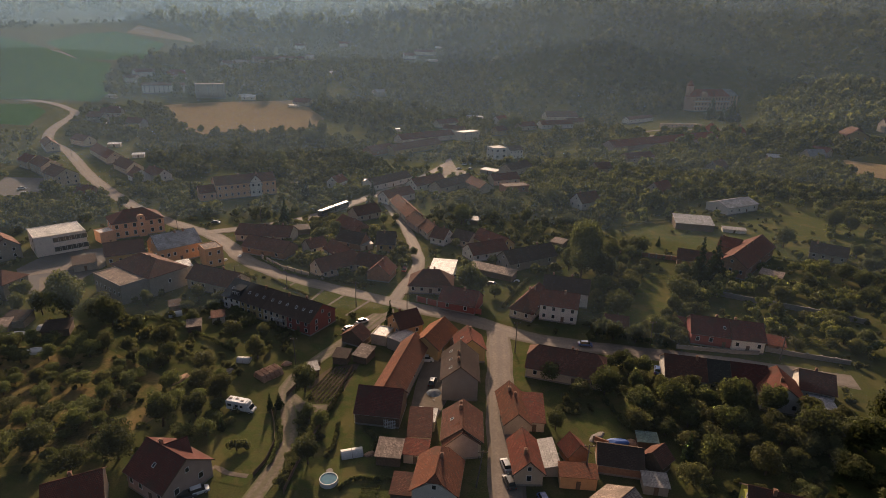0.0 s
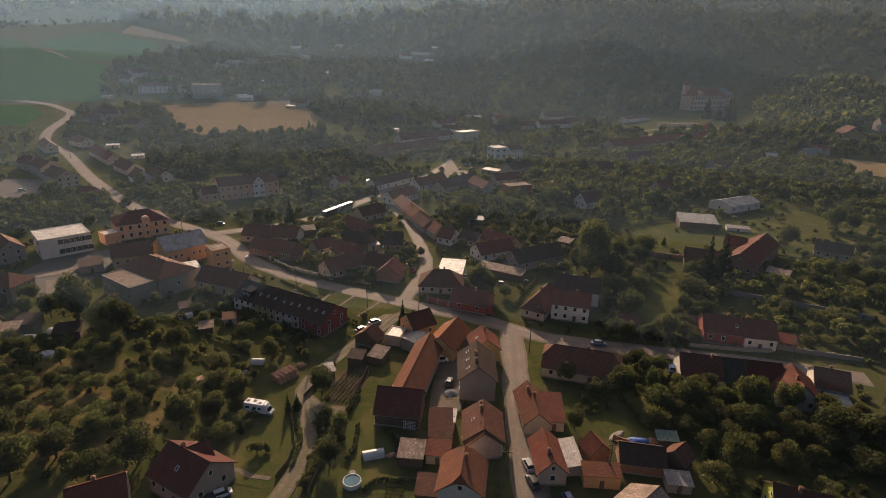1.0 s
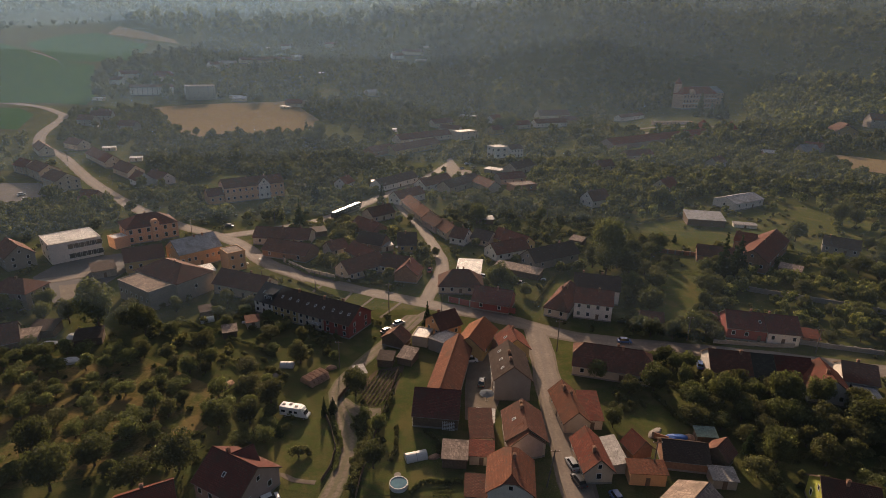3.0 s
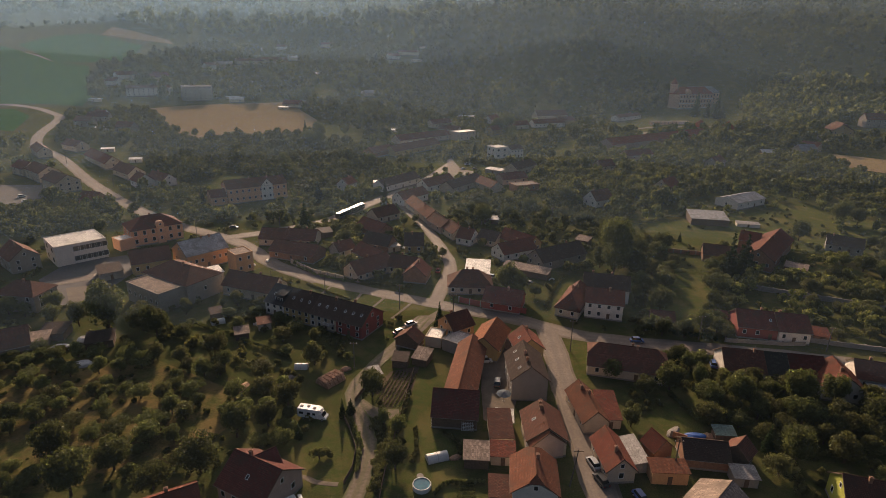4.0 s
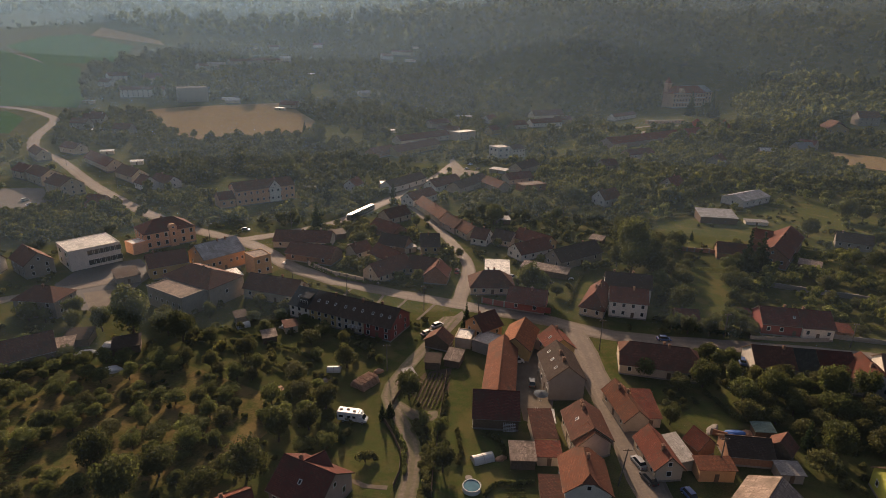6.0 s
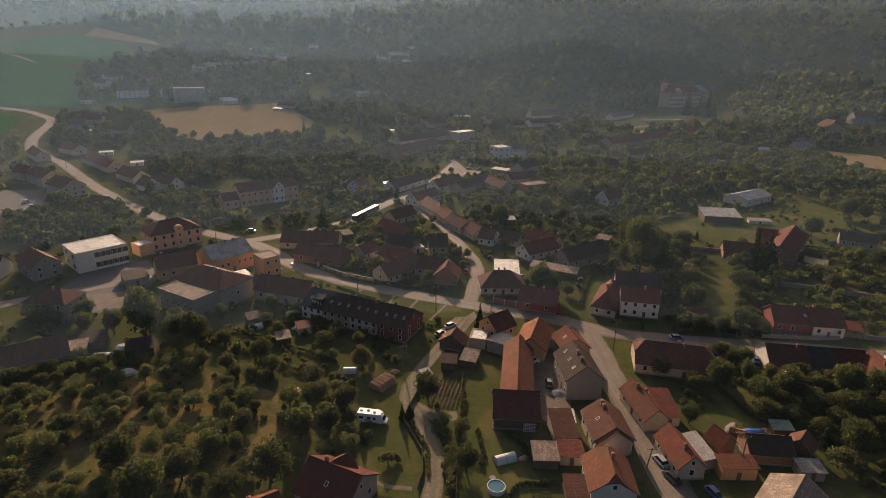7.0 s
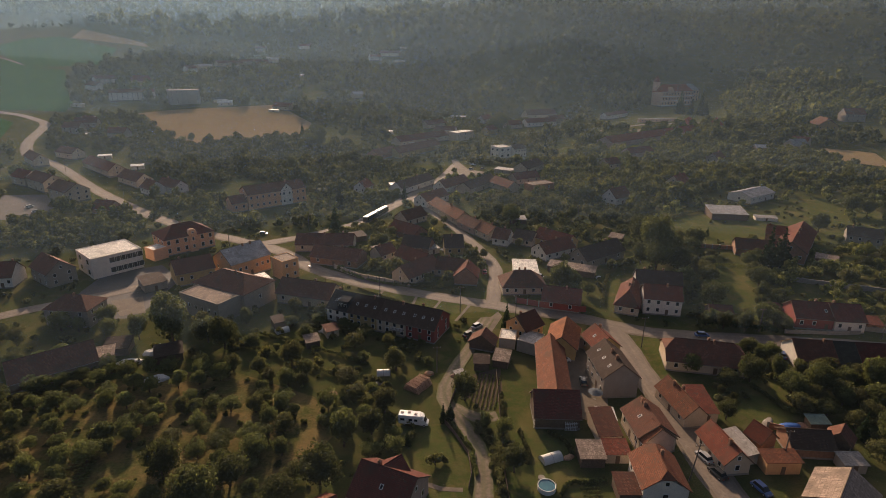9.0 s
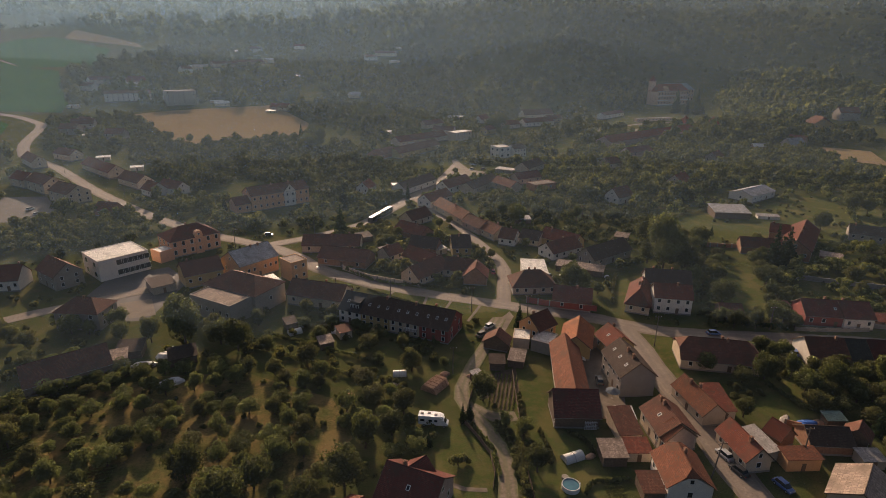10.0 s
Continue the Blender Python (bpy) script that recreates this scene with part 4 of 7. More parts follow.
# middle of the village
house("cottage with brown roof and arcaded whitewashed front", -41.1, 200.6, 42.6, 17.0, 9, 3.2, 6.8, "cream", "brown", left=1, front=6, chimneys=1)
house("ivy-covered cottage with red tile roof", -22.5, 195.4, -103.5, 8.5, 8.5, 3.4, 7, "brick", "red", front=1, chimneys=1)
house("long low cottage with dark roof beside the ivy house", -27.5, 203.0, -22.1, 10.7, 8.5, 3.2, 6.6, "cream", "brown", front=3, chimneys=1)
house("brick house with dark roof and yellow gable", -24.2, 227.5, 1.3, 7.8, 9, 4, 8, "yellow", "dark", right=2, front=2, left=1, chimneys=1)
house("old barn with dark roof between yards", -39.1, 229.8, -24.2, 12.2, 8, 3.4, 6.8, "brick", "dark", front=1, chimneys=0, name='barn', category='barn')
house("low house with dull red roof between yards", -41.1, 214.4, -50.3, 15.4, 8.5, 3.2, 6.4, "cream", "red", front=2, chimneys=1)
house("low house with worn red roof near the buses", -42.9, 251.1, -46.6, 16.7, 9, 3.2, 6.4, "brick", "red", front=2, chimneys=1)
house("house with brown roof beside the bus road", -40.6, 274.3, 43.3, 14.2, 9, 3.4, 6.8, "cream", "brown", front=3, chimneys=1)
house("white gabled house at the bus stop", -27.5, 310.6, 47.9, 20.5, 9, 4.2, 7.4, "white", "brown", left=2, front=3, chimneys=1)
house("row cottage with long worn orange roof", -20.0, 283.0, -69.8, 33.3, 8.5, 3.6, 6.8, "cream", "orange", front=4, chimneys=1)
house("row cottage with brown roof", -11.5, 258.7, -64.2, 14.3, 8, 3.4, 6.4, "pink", "brown", front=2, chimneys=1)
house("row cottage with worn tile roof", -5.7, 248.2, -65.6, 12.2, 8, 3.5, 6.6, "cream", "orange", front=2, chimneys=1)
house("white gabled cottage along the street", -0.4, 238.2, -31.1, 7.2, 8.5, 3.6, 7, "white", "brown", right=2, front=2, chimneys=1)
house("low house with dark roof behind the cottage", 9.9, 237.6, -35.6, 9.1, 8, 3.2, 6.2, "cream", "dark", front=2, chimneys=0)
house("white cottage with red roof and gabled end", 18.1, 221.8, 29.0, 16.9, 9, 3.5, 6.8, "white", "red", left=2, front=4, chimneys=1)
house("rear house with red roof and yellow gable", 22.2, 232.4, -50.1, 17.1, 9, 3.8, 7.2, "yellow", "red", right=2, front=2, chimneys=1)
house("grey gabled cottage with long dark roof", 34.8, 214.6, 30.6, 23.8, 9.5, 3.6, 7.4, "grey", "dark", left=2, front=3, chimneys=1)
house("white gabled house near the green", -12.1, 347.0, 48.3, 26.0, 9.5, 4.5, 8, "white", "brown", left=2, front=4, chimneys=1)
house("long dark roof behind the white house", 4.3, 349.0, 52.4, 34.5, 10, 4, 7.2, "cream", "dark", front=3, chimneys=1)
house("house with reddish roof near the green", 21.2, 345.2, -63.8, 19.5, 9, 3.8, 7, "cream", "red", front=2, chimneys=1)
house("house with dark twin roof near the park", 50.9, 402.5, 48.2, 25.6, 11, 4.4, 8, "cream", "dark", front=3, chimneys=1)
house("house with dull roof behind the pavilion", 38.6, 365.6, 25.3, 19.7, 10, 3.8, 7, "cream", "maroon", front=3, chimneys=1)
house("long low house with white wall by the green", -36.8, 350.3, 53.1, 35.6, 9.5, 4, 7.2, "white", "dark", front=5, right=1, chimneys=1)
house("farmhouse with brown roof and pale green wall", 6.9, 586.6, -25.3, 22.2, 10, 6.6, 10, "grey", "brown", front=3, storeys=2, left=1, chimneys=1)
house("ochre gabled farmhouse with red roof", 55.0, 598.0, 48.0, 18.0, 9.5, 5, 9, "yellow", "red", left=2, front=2, chimneys=1)
house("long white house with many windows and brown roof", 124.8, 660.5, 24.0, 43.0, 12, 5, 9, "white", "red", front=8, chimneys=2)
house("red-roofed house behind the long white house", 152.7, 689.4, 22.9, 22.2, 10, 5, 9, "cream", "red", front=2, left=1)
house("large barn with dull red roof below the wood", 144.0, 735.0, 18.0, 44.0, 16, 5, 11, "cream", "brown", front=2, chimneys=0)
house("white gabled house beside the farm", 62.1, 677.3, 53.5, 21.1, 9, 5, 9, "white", "red", left=2, front=2)
house("long farm range with red tile roof", -21.3, 541.7, 42.5, 65.5, 13, 4.8, 9, "cream", "red", front=7, chimneys=2)
house("long lower farm range with brown roof", -28.8, 489.8, 52.0, 62.2, 12, 4.4, 8.5, "yellow", "brown", front=7, chimneys=2)
house("low house with red roof under the trees", -56.8, 465.1, 51.7, 25.6, 11, 4, 7.5, "brick", "brown", front=2)
house("house with brown roof behind the farm", -2.0, 640.0, 44.0, 30.0, 11, 4.5, 8.5, "cream", "maroon", front=3)
house("gabled house with red roof below the wood", 88.0, 640.0, 28.0, 22.0, 11, 4.5, 8.5, "cream", "red", front=3, left=1)
house("dark monopitch wing of the modern house", 55.5, 468.0, 28.0, 13.0, 11, 7.0, 10.0, "white", "dark", front=4, left=1, right=1, storeys=2, chimneys=0, over=0.3)
flat_house("modern white flat-roofed house with large windows", 42.0, 466.5, 28.0, 12.5, 12, 9.2, "white", "pale", front=2, storeys=2, left=2, win=(2.4, 1.8), name='house', category='house')
flat_house("pale house with flat roof", 19.9, 562.4, 40.6, 23.9, 12, 8, "cream", "white", front=3, storeys=2)
flat_house("small pale house beside the road", -47.5, 345.4, 7.5, 8.0, 8, 4.0, "cream", "white", front=2)
flat_house("pavilion with pale flat roof", 43.5, 344.0, 22.1, 16.7, 9, 4.0, "brick", "tan", front=2)
house("white gabled house with brown roof among gardens", 79.6, 307.2, 32.1, 14.0, 9.5, 4.5, 9, "white", "brown", left=2, front=3)
house("gabled house with red roof among orchards", 132.7, 339.0, 39.7, 14.9, 9.5, 4.5, 9, "cream", "red", left=2, front=2)
house("grey-roofed farm hall with pale walls", 164.2, 310.1, 28.7, 26.2, 14, 4.2, 6.5, "white", "slate", front=4, left=1, chimneys=0, name='barn', category='barn')
shed("long farm shed with grey sheet roof", 127.0, 274.1, -11.8, 18.0, 12, 3.4, 5.0, "wood", "slate", name='barn')
house("old brick farmhouse with red roof", 127.6, 221.2, -132.7, 38.7, 11.5, 5.2, 9.0, "brick", "red", front=3, back=3, right=3, chimneys=2, storeys=1)
house("wing of the brick farmhouse", 126.1, 232.8, -37.0, 7.8, 9, 5, 8, "brick", "red", chimneys=1)
house("low brick barn with brown roof", 107.6, 217.6, -21.5, 18.6, 9, 3.4, 6.5, "brick", "brown", chimneys=0, name='barn', category='barn')
house("small house with grey roof among gardens", 169.2, 231.7, -34.0, 13.7, 9.5, 3.4, 6.5, "grey", "dark", front=4, chimneys=1)
house("garden shed with pale roof", 268.9, 460.1, -11.6, 10.4, 8, 3, 5, "wood", "white", chimneys=0, name='shed', category='shed')
house("house with solar roof among trees", 300.5, 459.7, 5.5, 15.0, 11, 4.5, 9, "grey", "slate", front=3)
house("ochre house with a tall rounded gable", 378.0, 530.0, -102.0, 20.0, 19, 9, 16, "yellow", "brown", right=3, storeys=2, chimneys=0, hip=0.25)
house("small shed in the garden with brown roof", 56.0, 159.2, -13.1, 6.8, 6, 2.6, 4.5, "wood", "brown", chimneys=0, name='shed', category='shed')
house("house with red roof beyond the gardens", 317.1, 476.5, -54.5, 13.7, 10, 4.5, 8, "cream", "maroon", front=3)
shed("carport with pale sheet roof", 32.3, 400.9, -37.3, 13.1, 7, 2.6, 3.0, "grey", "pale", name='carport')
house("low house with reddish roof by the western road", -198.7, 299.9, -16.1, 10.9, 8, 3.2, 6.5, "brick", "red", front=2)
house("far house with maroon roof in gardens", -419.4, 798.3, 51.1, 28.7, 11, 6, 10, "white", "maroon", front=4, storeys=2)
house("far house with maroon roof beside the block", -373.8, 794.1, 29.6, 22.7, 11, 6, 10.5, "cream", "maroon", front=3, storeys=2)
house("far low house with pale roof edge", -330.8, 557.8, 6.6, 19.0, 10, 4, 8, "grey", "maroon", front=4)
house("far long house with brown roof", -277.5, 1012.9, 51.2, 57.3, 10, 4.5, 8, "cream", "brown", front=4)
house("far low house with glinting roof", -240.9, 689.8, 11.4, 15.7, 9, 3.5, 6, "cream", "white", front=2, chimneys=0)
house("small gabled house in orchards", 202.7, 416.6, 40.5, 15.9, 9, 4.2, 8, "grey", "brown", left=2, front=2)
house("small house with red roof in orchards", 113.9, 406.9, 24.0, 13.0, 10, 4, 7.5, "cream", "brown", front=2)
house("dark building at the wood edge", 464.9, 597.1, -7.1, 22.0, 14, 8, 14, "grey", "brown", front=4, storeys=2)
sheet("parking_place", [(-0.4, 458.2), (3.7, 465.3), (8.1, 418.0), (20.2, 403.1), (-3.1, 378.8)], GRAVEL, 0.2, "pale sunlit parking place", "yard", 6.0)
sheet("green", [(97.4, 512.1), (125.6, 571.1), (139.9, 555.5), (112.0, 487.9), (94.6, 478.4)], LAWN, 0.15, "sunlit grass near the park", "lawn", 6.0)
sheet("green", [(156.4, 596.3), (185.0, 628.0), (171.4, 554.1), (155.3, 553.5)], LAWN, 0.15, "sunlit grass near the park", "lawn", 6.0)
sheet("courtyard", [(188.8, 575.7), (208.1, 603.5), (241.1, 615.7), (204.6, 562.9)], GRAVEL, 0.15, "pale sunlit yard before the manor", "yard", 6.0)
sheet("yard", [(-248.6, 287.7), (-271.7, 334.5), (-248.3, 335.7), (-229.9, 310.2), (-226.6, 288.3)], DARK_ASPHALT, 0.06, "asphalt yard behind the houses", "yard", 6.0)
shed("small garden shed with pale roof", -74.0, 150.1, 20.9, 3.8, 4, 2.0, 2.5, "wood", "tan")
shed("leaning tool shed with dark roof", -26.4, 134.6, -9.0, 4.0, 4, 2.2, 2.7, "wood", "dark")
shed("low white cold frame shed", 145.4, 268.0, -15.1, 10.6, 4, 1.6, 2.0, "white", "pale")
shed("small shed with tin roof in the garden", 13.9, 270.3, 1.3, 6.9, 5, 2.2, 2.8, "wood", "pale")
shed("small dark shed beside the orchard", -85.9, 163.0, 27.9, 3.4, 4, 2.2, 2.7, "wood", "dark")
shed("small shed with brown roof behind the row", -69.1, 156.1, 23.4, 3.7, 4, 2.2, 2.7, "cream", "brown")
shed("small shed with tin roof beside the lane", -32.8, 127.7, 24.3, 2.5, 3.5, 2.0, 2.5, "wood", "pale")
shed("low shed with tiled roof behind the road", 100.9, 148.9, -19.0, 4.5, 5, 2.2, 3.0, "brick", "red")
shed("low shed behind the brick farmhouse", 130.1, 205.2, -39.3, 7.8, 5, 2.2, 3.0, "wood", "tan")
shed("small dark hut in the garden", 76.8, 161.3, -14.2, 3.4, 4, 2.2, 2.8, "wood", "brown")
shed("tin-roofed shed behind the cottages", -33.9, 227.6, 29.8, 6.0, 5, 2.4, 3.0, "cream", "pale")
shed("small shed in the courtyard garden", -55.4, 227.3, 31.1, 5.7, 5, 2.4, 3.0, "wood", "tan")
shed("low yard shed with felt roof", -65.9, 246.9, 23.5, 6.5, 6, 2.4, 3.0, "wood", "dark")
house("small house with red roof in the orchard", 153.2, 448.8, 26.0, 28.0, 10, 4, 7.5, "pink", "maroon", front=2)


# small far sheds: white roof colour stands in for glints of sun
shed("low shed with sun glint put into its white roof", -345.9, 948.1, 28, 14, 7, 2.4, 2.8, "cream", "white", group="glinting sheds")
shed("low shed with sun glint put into its white roof", -333.7, 960.0, 4, 10, 7, 2.4, 2.8, "cream", "white", group="glinting sheds")
shed("low shed with sun glint put into its white roof", -261.4, 1085.3, 24, 16, 6, 2.4, 2.8, "cream", "white", group="glinting sheds")
shed("low shed with sun glint put into its white roof", -103.0, 794.9, 20, 9, 6, 2.4, 2.8, "cream", "white", group="glinting sheds")
shed("low shed with sun glint put into its white roof", -82.7, 811.7, 16, 16, 6, 2.4, 2.8, "cream", "white", group="glinting sheds")
shed("low shed with sun glint put into its white roof", -25.0, 1151.6, 34, 18, 9, 2.4, 2.8, "cream", "white", group="glinting sheds")
shed("low shed with sun glint put into its white roof", -32.1, 1087.0, 35, 16, 11, 2.4, 2.8, "cream", "white", group="glinting sheds")
shed("low shed with sun glint put into its white roof", -51.3, 585.0, 5, 8, 5, 2.4, 2.8, "cream", "white", group="glinting sheds")
shed("low shed with sun glint put into its white roof", -38.0, 523.0, -5, 22, 5, 2.4, 2.8, "cream", "white", group="glinting sheds")
shed("low shed with sun glint put into its white roof", -260.1, 813.8, 20, 8, 6, 2.4, 2.8, "cream", "white", group="glinting sheds")
shed("low shed with sun glint put into its white roof", -251.5, 708.8, 10, 15, 6, 2.4, 2.8, "cream", "white", group="glinting sheds")
shed("low shed with sun glint put into its white roof", 24.0, 712.6, 10, 10, 5, 2.4, 2.8, "cream", "white", group="glinting sheds")
shed("low shed with sun glint put into its white roof", 38.0, 710.0, 0, 13, 5, 2.4, 2.8, "cream", "white", group="glinting sheds")
shed("low shed with sun glint put into its white roof", -185.4, 922.4, 10, 11, 7, 2.4, 2.8, "cream", "white", group="glinting sheds")
shed("low shed with sun glint put into its white roof", -321.7, 1137.2, -5, 10, 7, 2.4, 2.8, "cream", "white", group="glinting sheds")
shed("low shed with sun glint put into its white roof", -331.2, 562.6, 36, 9, 6, 2.4, 2.8, "cream", "white", group="glinting sheds")
shed("low shed with sun glint put into its white roof", -382.0, 647.3, -5, 11, 6, 2.4, 2.8, "cream", "white", group="glinting sheds")
shed("low shed with sun glint put into its white roof", -226.2, 405.9, 20, 8, 5, 2.4, 2.8, "cream", "white", group="glinting sheds")
shed("low shed with sun glint put into its white roof", -263.2, 439.9, 20, 9, 5, 2.4, 2.8, "cream", "white", group="glinting sheds")
shed("low shed with sun glint put into its white roof", -308.4, 516.2, 22, 8, 5, 2.4, 2.8, "cream", "white", group="glinting sheds")
shed("low shed with sun glint put into its white roof", -182.1, 669.7, -10, 11, 6, 2.4, 2.8, "cream", "white", group="glinting sheds")

# manor
manor = house("large pale manor house with red roofs in the woods", 374.0, 836.4, 22.3, 66.0, 20, 20, 30, "manor", "manor", front=11, storeys=3, chimneys=5, win=(2.0, 3.0), name='manor_house', hip=1)
for sx, sy, w, top in ((-29.0, 7.0, 3.6, 33.0),):
    bm = bmesh.new()
    box(bm, sx - w, sx + w, sy - w, sy + w, 10, top, 0.1)
    box(bm, sx - w - 0.5, sx + w + 0.5, sy - w - 0.5, sy + w + 0.5, top, top + 0.8, 0.1)
    tw = part("tower", bm, WALLS["manor"], manor, "square corner tower")
    bm = bmesh.new()
    for k, (za, zb, ra, rb) in enumerate(((0.8, 3.5, 1.25, 1.1), (3.5, 6.0, 1.1, 0.5), (6.0, 9.0, 0.5, 0.12))):
        rod(bm, (sx, sy, top + za), (sx, sy, top + zb), w * ra, w * rb, 8)
    part("tower_roof", bm, ROOFS["manor"], tw)
for z in (0.6, 6.9, 13.4, 19.6):
    bm = bmesh.new()
    box(bm, -33.3, 33.3, -10.35, -9.95, z, z + 0.6, 0.05)
    part("cornice", bm, FRAME, manor)
for sx in (-16.0,):
    bm = bmesh.new()
    lofted(bm, [[(sx - 6, y, 20.0), (sx + 6, y, 20.0), (sx + 3.5, y, 24.5), (sx, y, 27.0), (sx - 3.5, y, 24.5)] for y in (-10.6, -2.0)])
    part("gable", bm, WALLS["manor"], manor, "curved pale gable")
house("rear wing of the manor house with grey roof", 402.0, 872.0, 18.0, 64.0, 18, 18, 27, "manor", "slate", front=10, storeys=3, chimneys=2, win=(2.0, 3.0), name='manor_house', hip=1)
flat_house("low pale terrace building before the manor", 274.8, 672.2, 10.0, 50.0, 6, 3.5, "manor", "pale", front=10, name='terrace', category='building')
house("gatehouse with bright red tent roof", 285.5, 616.5, 22.0, 13.0, 12, 5, 12, "pink", "manor", hip=1, front=2)
house("long low wall building with red roof", 204.5, 533.7, 33.9, 153.1, 16, 4.5, 9, "pink", "manor", chimneys=0, front=0)
house("gatehouse with pointed red roof", 302.6, 590.5, 22.0, 11.0, 11, 6, 13, "pink", "manor", hip=1, front=2)
house("long pale low building below the wood", 240.8, 723.5, 42.1, 57.8, 10, 5, 8, "white", "brown", front=6)

# ---- vehicles and loose things ----
TYRE = plain("tyre rubber", (0.02, 0.02, 0.02), 0.9, bumpy=0)
CHROME = plain("headlight glass", (0.8, 0.8, 0.78), 0.15, 0.5, vary=0.05, bumpy=0)
TAIL = plain("red lamp glass", (0.4, 0.02, 0.02), 0.25, vary=0.05, bumpy=0)


def paint(name, col):
    m, nt, b = nodes_of(name)
    c = mixed(nt, noise_fac(nt, 1.5, 0.35, 0.7), col, tuple(x * 0.85 for x in col))
    nt.links.new(c, b.inputs["Base Color"])
    b.inputs["Roughness"].default_value, b.inputs["Coat Weight"].default_value = 0.35, 0.6
    return m


PAINT = {"white": paint("white car paint", (0.75, 0.75, 0.73)), "silver": paint("silver car paint", (0.42, 0.43, 0.44)),
         "dark": paint("dark car paint", (0.035, 0.037, 0.042)), "blue": paint("blue car paint", (0.04, 0.10, 0.28)),
         "red": paint("dark red car paint", (0.28, 0.04, 0.03)), "teal": paint("pale green paint", (0.25, 0.42, 0.34))}


def wheel(parent, x, y, r=0.31):
    if ("wheel", r) not in MESHES:
        bm = bmesh.new()
        rod(bm, (0, -0.1, 0), (0, 0.1, 0), r, n=14)
        a = bpy.data.meshes.new("wheel")
        bm.to_mesh(a)
        a.materials.append(TYRE)
        bm = bmesh.new()
        rod(bm, (0, -0.115, 0), (0, 0.115, 0), r * 0.6, n=10)
        b = bpy.data.meshes.new("rim")
        bm.to_mesh(b)
        b.materials.append(CHROME)
        MESHES["wheel", r] = (a, b)
    a, b = MESHES["wheel", r]
    w = part("wheel", a, None, parent, m=pose(x, y, r))
    part("rim", b, None, w)


def car(label, x, y, rot, colour="silver", L=4.2, tall=1.5, van=False):
    c = thing("car", label, "car", x, y, rot, group="parked cars")
    c.location.z += 0.12
    h, w = L / 2, 0.86
    nose = 0.78 if not van else 0.95
    bm = bmesh.new()
    prof = [(-h, 0.55), (-h + 0.1, 0.86), (-h * 0.55, 0.92), (h * 0.45, nose + 0.08), (h - 0.15, nose - 0.1), (h, 0.5)]
    rings = []
    for px, pz in prof:
        k = w * (0.9 if abs(px) > h - 0.12 else 1.0)
        rings.append([(px, -k, 0.28), (px, k, 0.28), (px, k, pz - 0.12), (px, k * 0.9, pz), (px, -k * 0.9, pz), (px, -k, pz - 0.12)])
    lofted(bm, rings)
    part("body", bm, PAINT[colour], c)
    bm = bmesh.new()
    back = -h + 0.15 if van else -h * 0.75
    rings = []
    for px, pz, k in ((back, 0.86, 0.86), (back + 0.25, tall - 0.06, 0.7), (0.0, tall - 0.02, 0.7), (0.35 * h, tall - 0.12, 0.68), (h * 0.62, 0.86, 0.8)):
        rings.append([(px, -w * 0.9, 0.8), (px, w * 0.9, 0.8), (px, w * k, pz), (px, -w * k, pz)])
    lofted(bm, rings)
    cab = part("cabin_glass", bm, GLASS, c)
    bm = bmesh.new()
    box(bm, back + 0.28, 0.33 * h, -w * 0.68, w * 0.68, tall - 0.05, tall + 0.03, 0.03)
    part("roof", bm, PAINT[colour], cab)
    for sx in (-0.6, 0.62):
        for sy in (-w + 0.06, w - 0.06):
            wheel(c, sx * h, sy)
    for sy in (-0.6, 0.6):
        for name, px, mt in (("headlight", h - 0.06, CHROME), ("tail_light", -h + 0.02, TAIL)):
            bm = bmesh.new()
            box(bm, px - 0.05, px + 0.05, sy - 0.16, sy + 0.16, 0.58, 0.72, 0.02)
            part(name, bm, mt, c)
    return c


def camper(x, y, rot):
    c = thing("camper_van", "white motor caravan parked on the lawn", "camper", x, y, rot)
    c.location.z += 0.05
    bm = bmesh.new()
    box(bm, -3.4, 1.7, -1.12, 1.12, 0.55, 2.85, 0.12)
    box(bm, 1.5, 2.4, -1.05, 1.05, 1.9, 2.8, 0.25)
    body = part("body", bm, PAINT["white"], c)
    bm = bmesh.new()
    lofted(bm, [[(px, -k, 0.5), (px, k, 0.5), (px, k, z), (px, -k, z)] for px, k, z in ((1.72, 1.0, 1.9), (2.5, 0.98, 1.85), (3.0, 0.95, 1.15), (3.5, 0.88, 0.95))])
    cab = part("cab", bm, PAINT["white"], c)
    bm = bmesh.new()
    lofted(bm, [[(2.46, -0.85, 1.25), (2.46, 0.85, 1.25), (2.46, 0.85, 1.84), (2.46, -0.85, 1.84)], [(3.02, -0.8, 1.16), (3.02, 0.8, 1.16), (2.6, 0.8, 1.88), (2.6, -0.8, 1.88)]])
    part("windscreen", bm, GLASS, cab)
    for px, sx in ((-2.4, 0.5), (-0.6, 0.45), (0.7, 0.35)):
        bm = bmesh.new()
        box(bm, px - sx, px + sx, -1.15, -1.1, 1.5, 2.1, 0.02)
        part("window", bm, GLASS, body)
    bm = bmesh.new()
    box(bm, -1.6, -0.9, -1.15, -1.1, 0.65, 2.4, 0.02)
    part("door", bm, FRAME, body)
    for px, py in ((-2.6, 0.0), (-1.0, 0.3), (0.6, -0.2)):
        bm = bmesh.new()
        box(bm, px - 0.35, px + 0.35, py - 0.3, py + 0.3, 2.85, 2.98, 0.03)
        part("roof_hatch", bm, CONCRETE, body)
    for px in (-2.0, 2.6):
        for py in (-0.95, 0.95):
            wheel(c, px, py, 0.34)


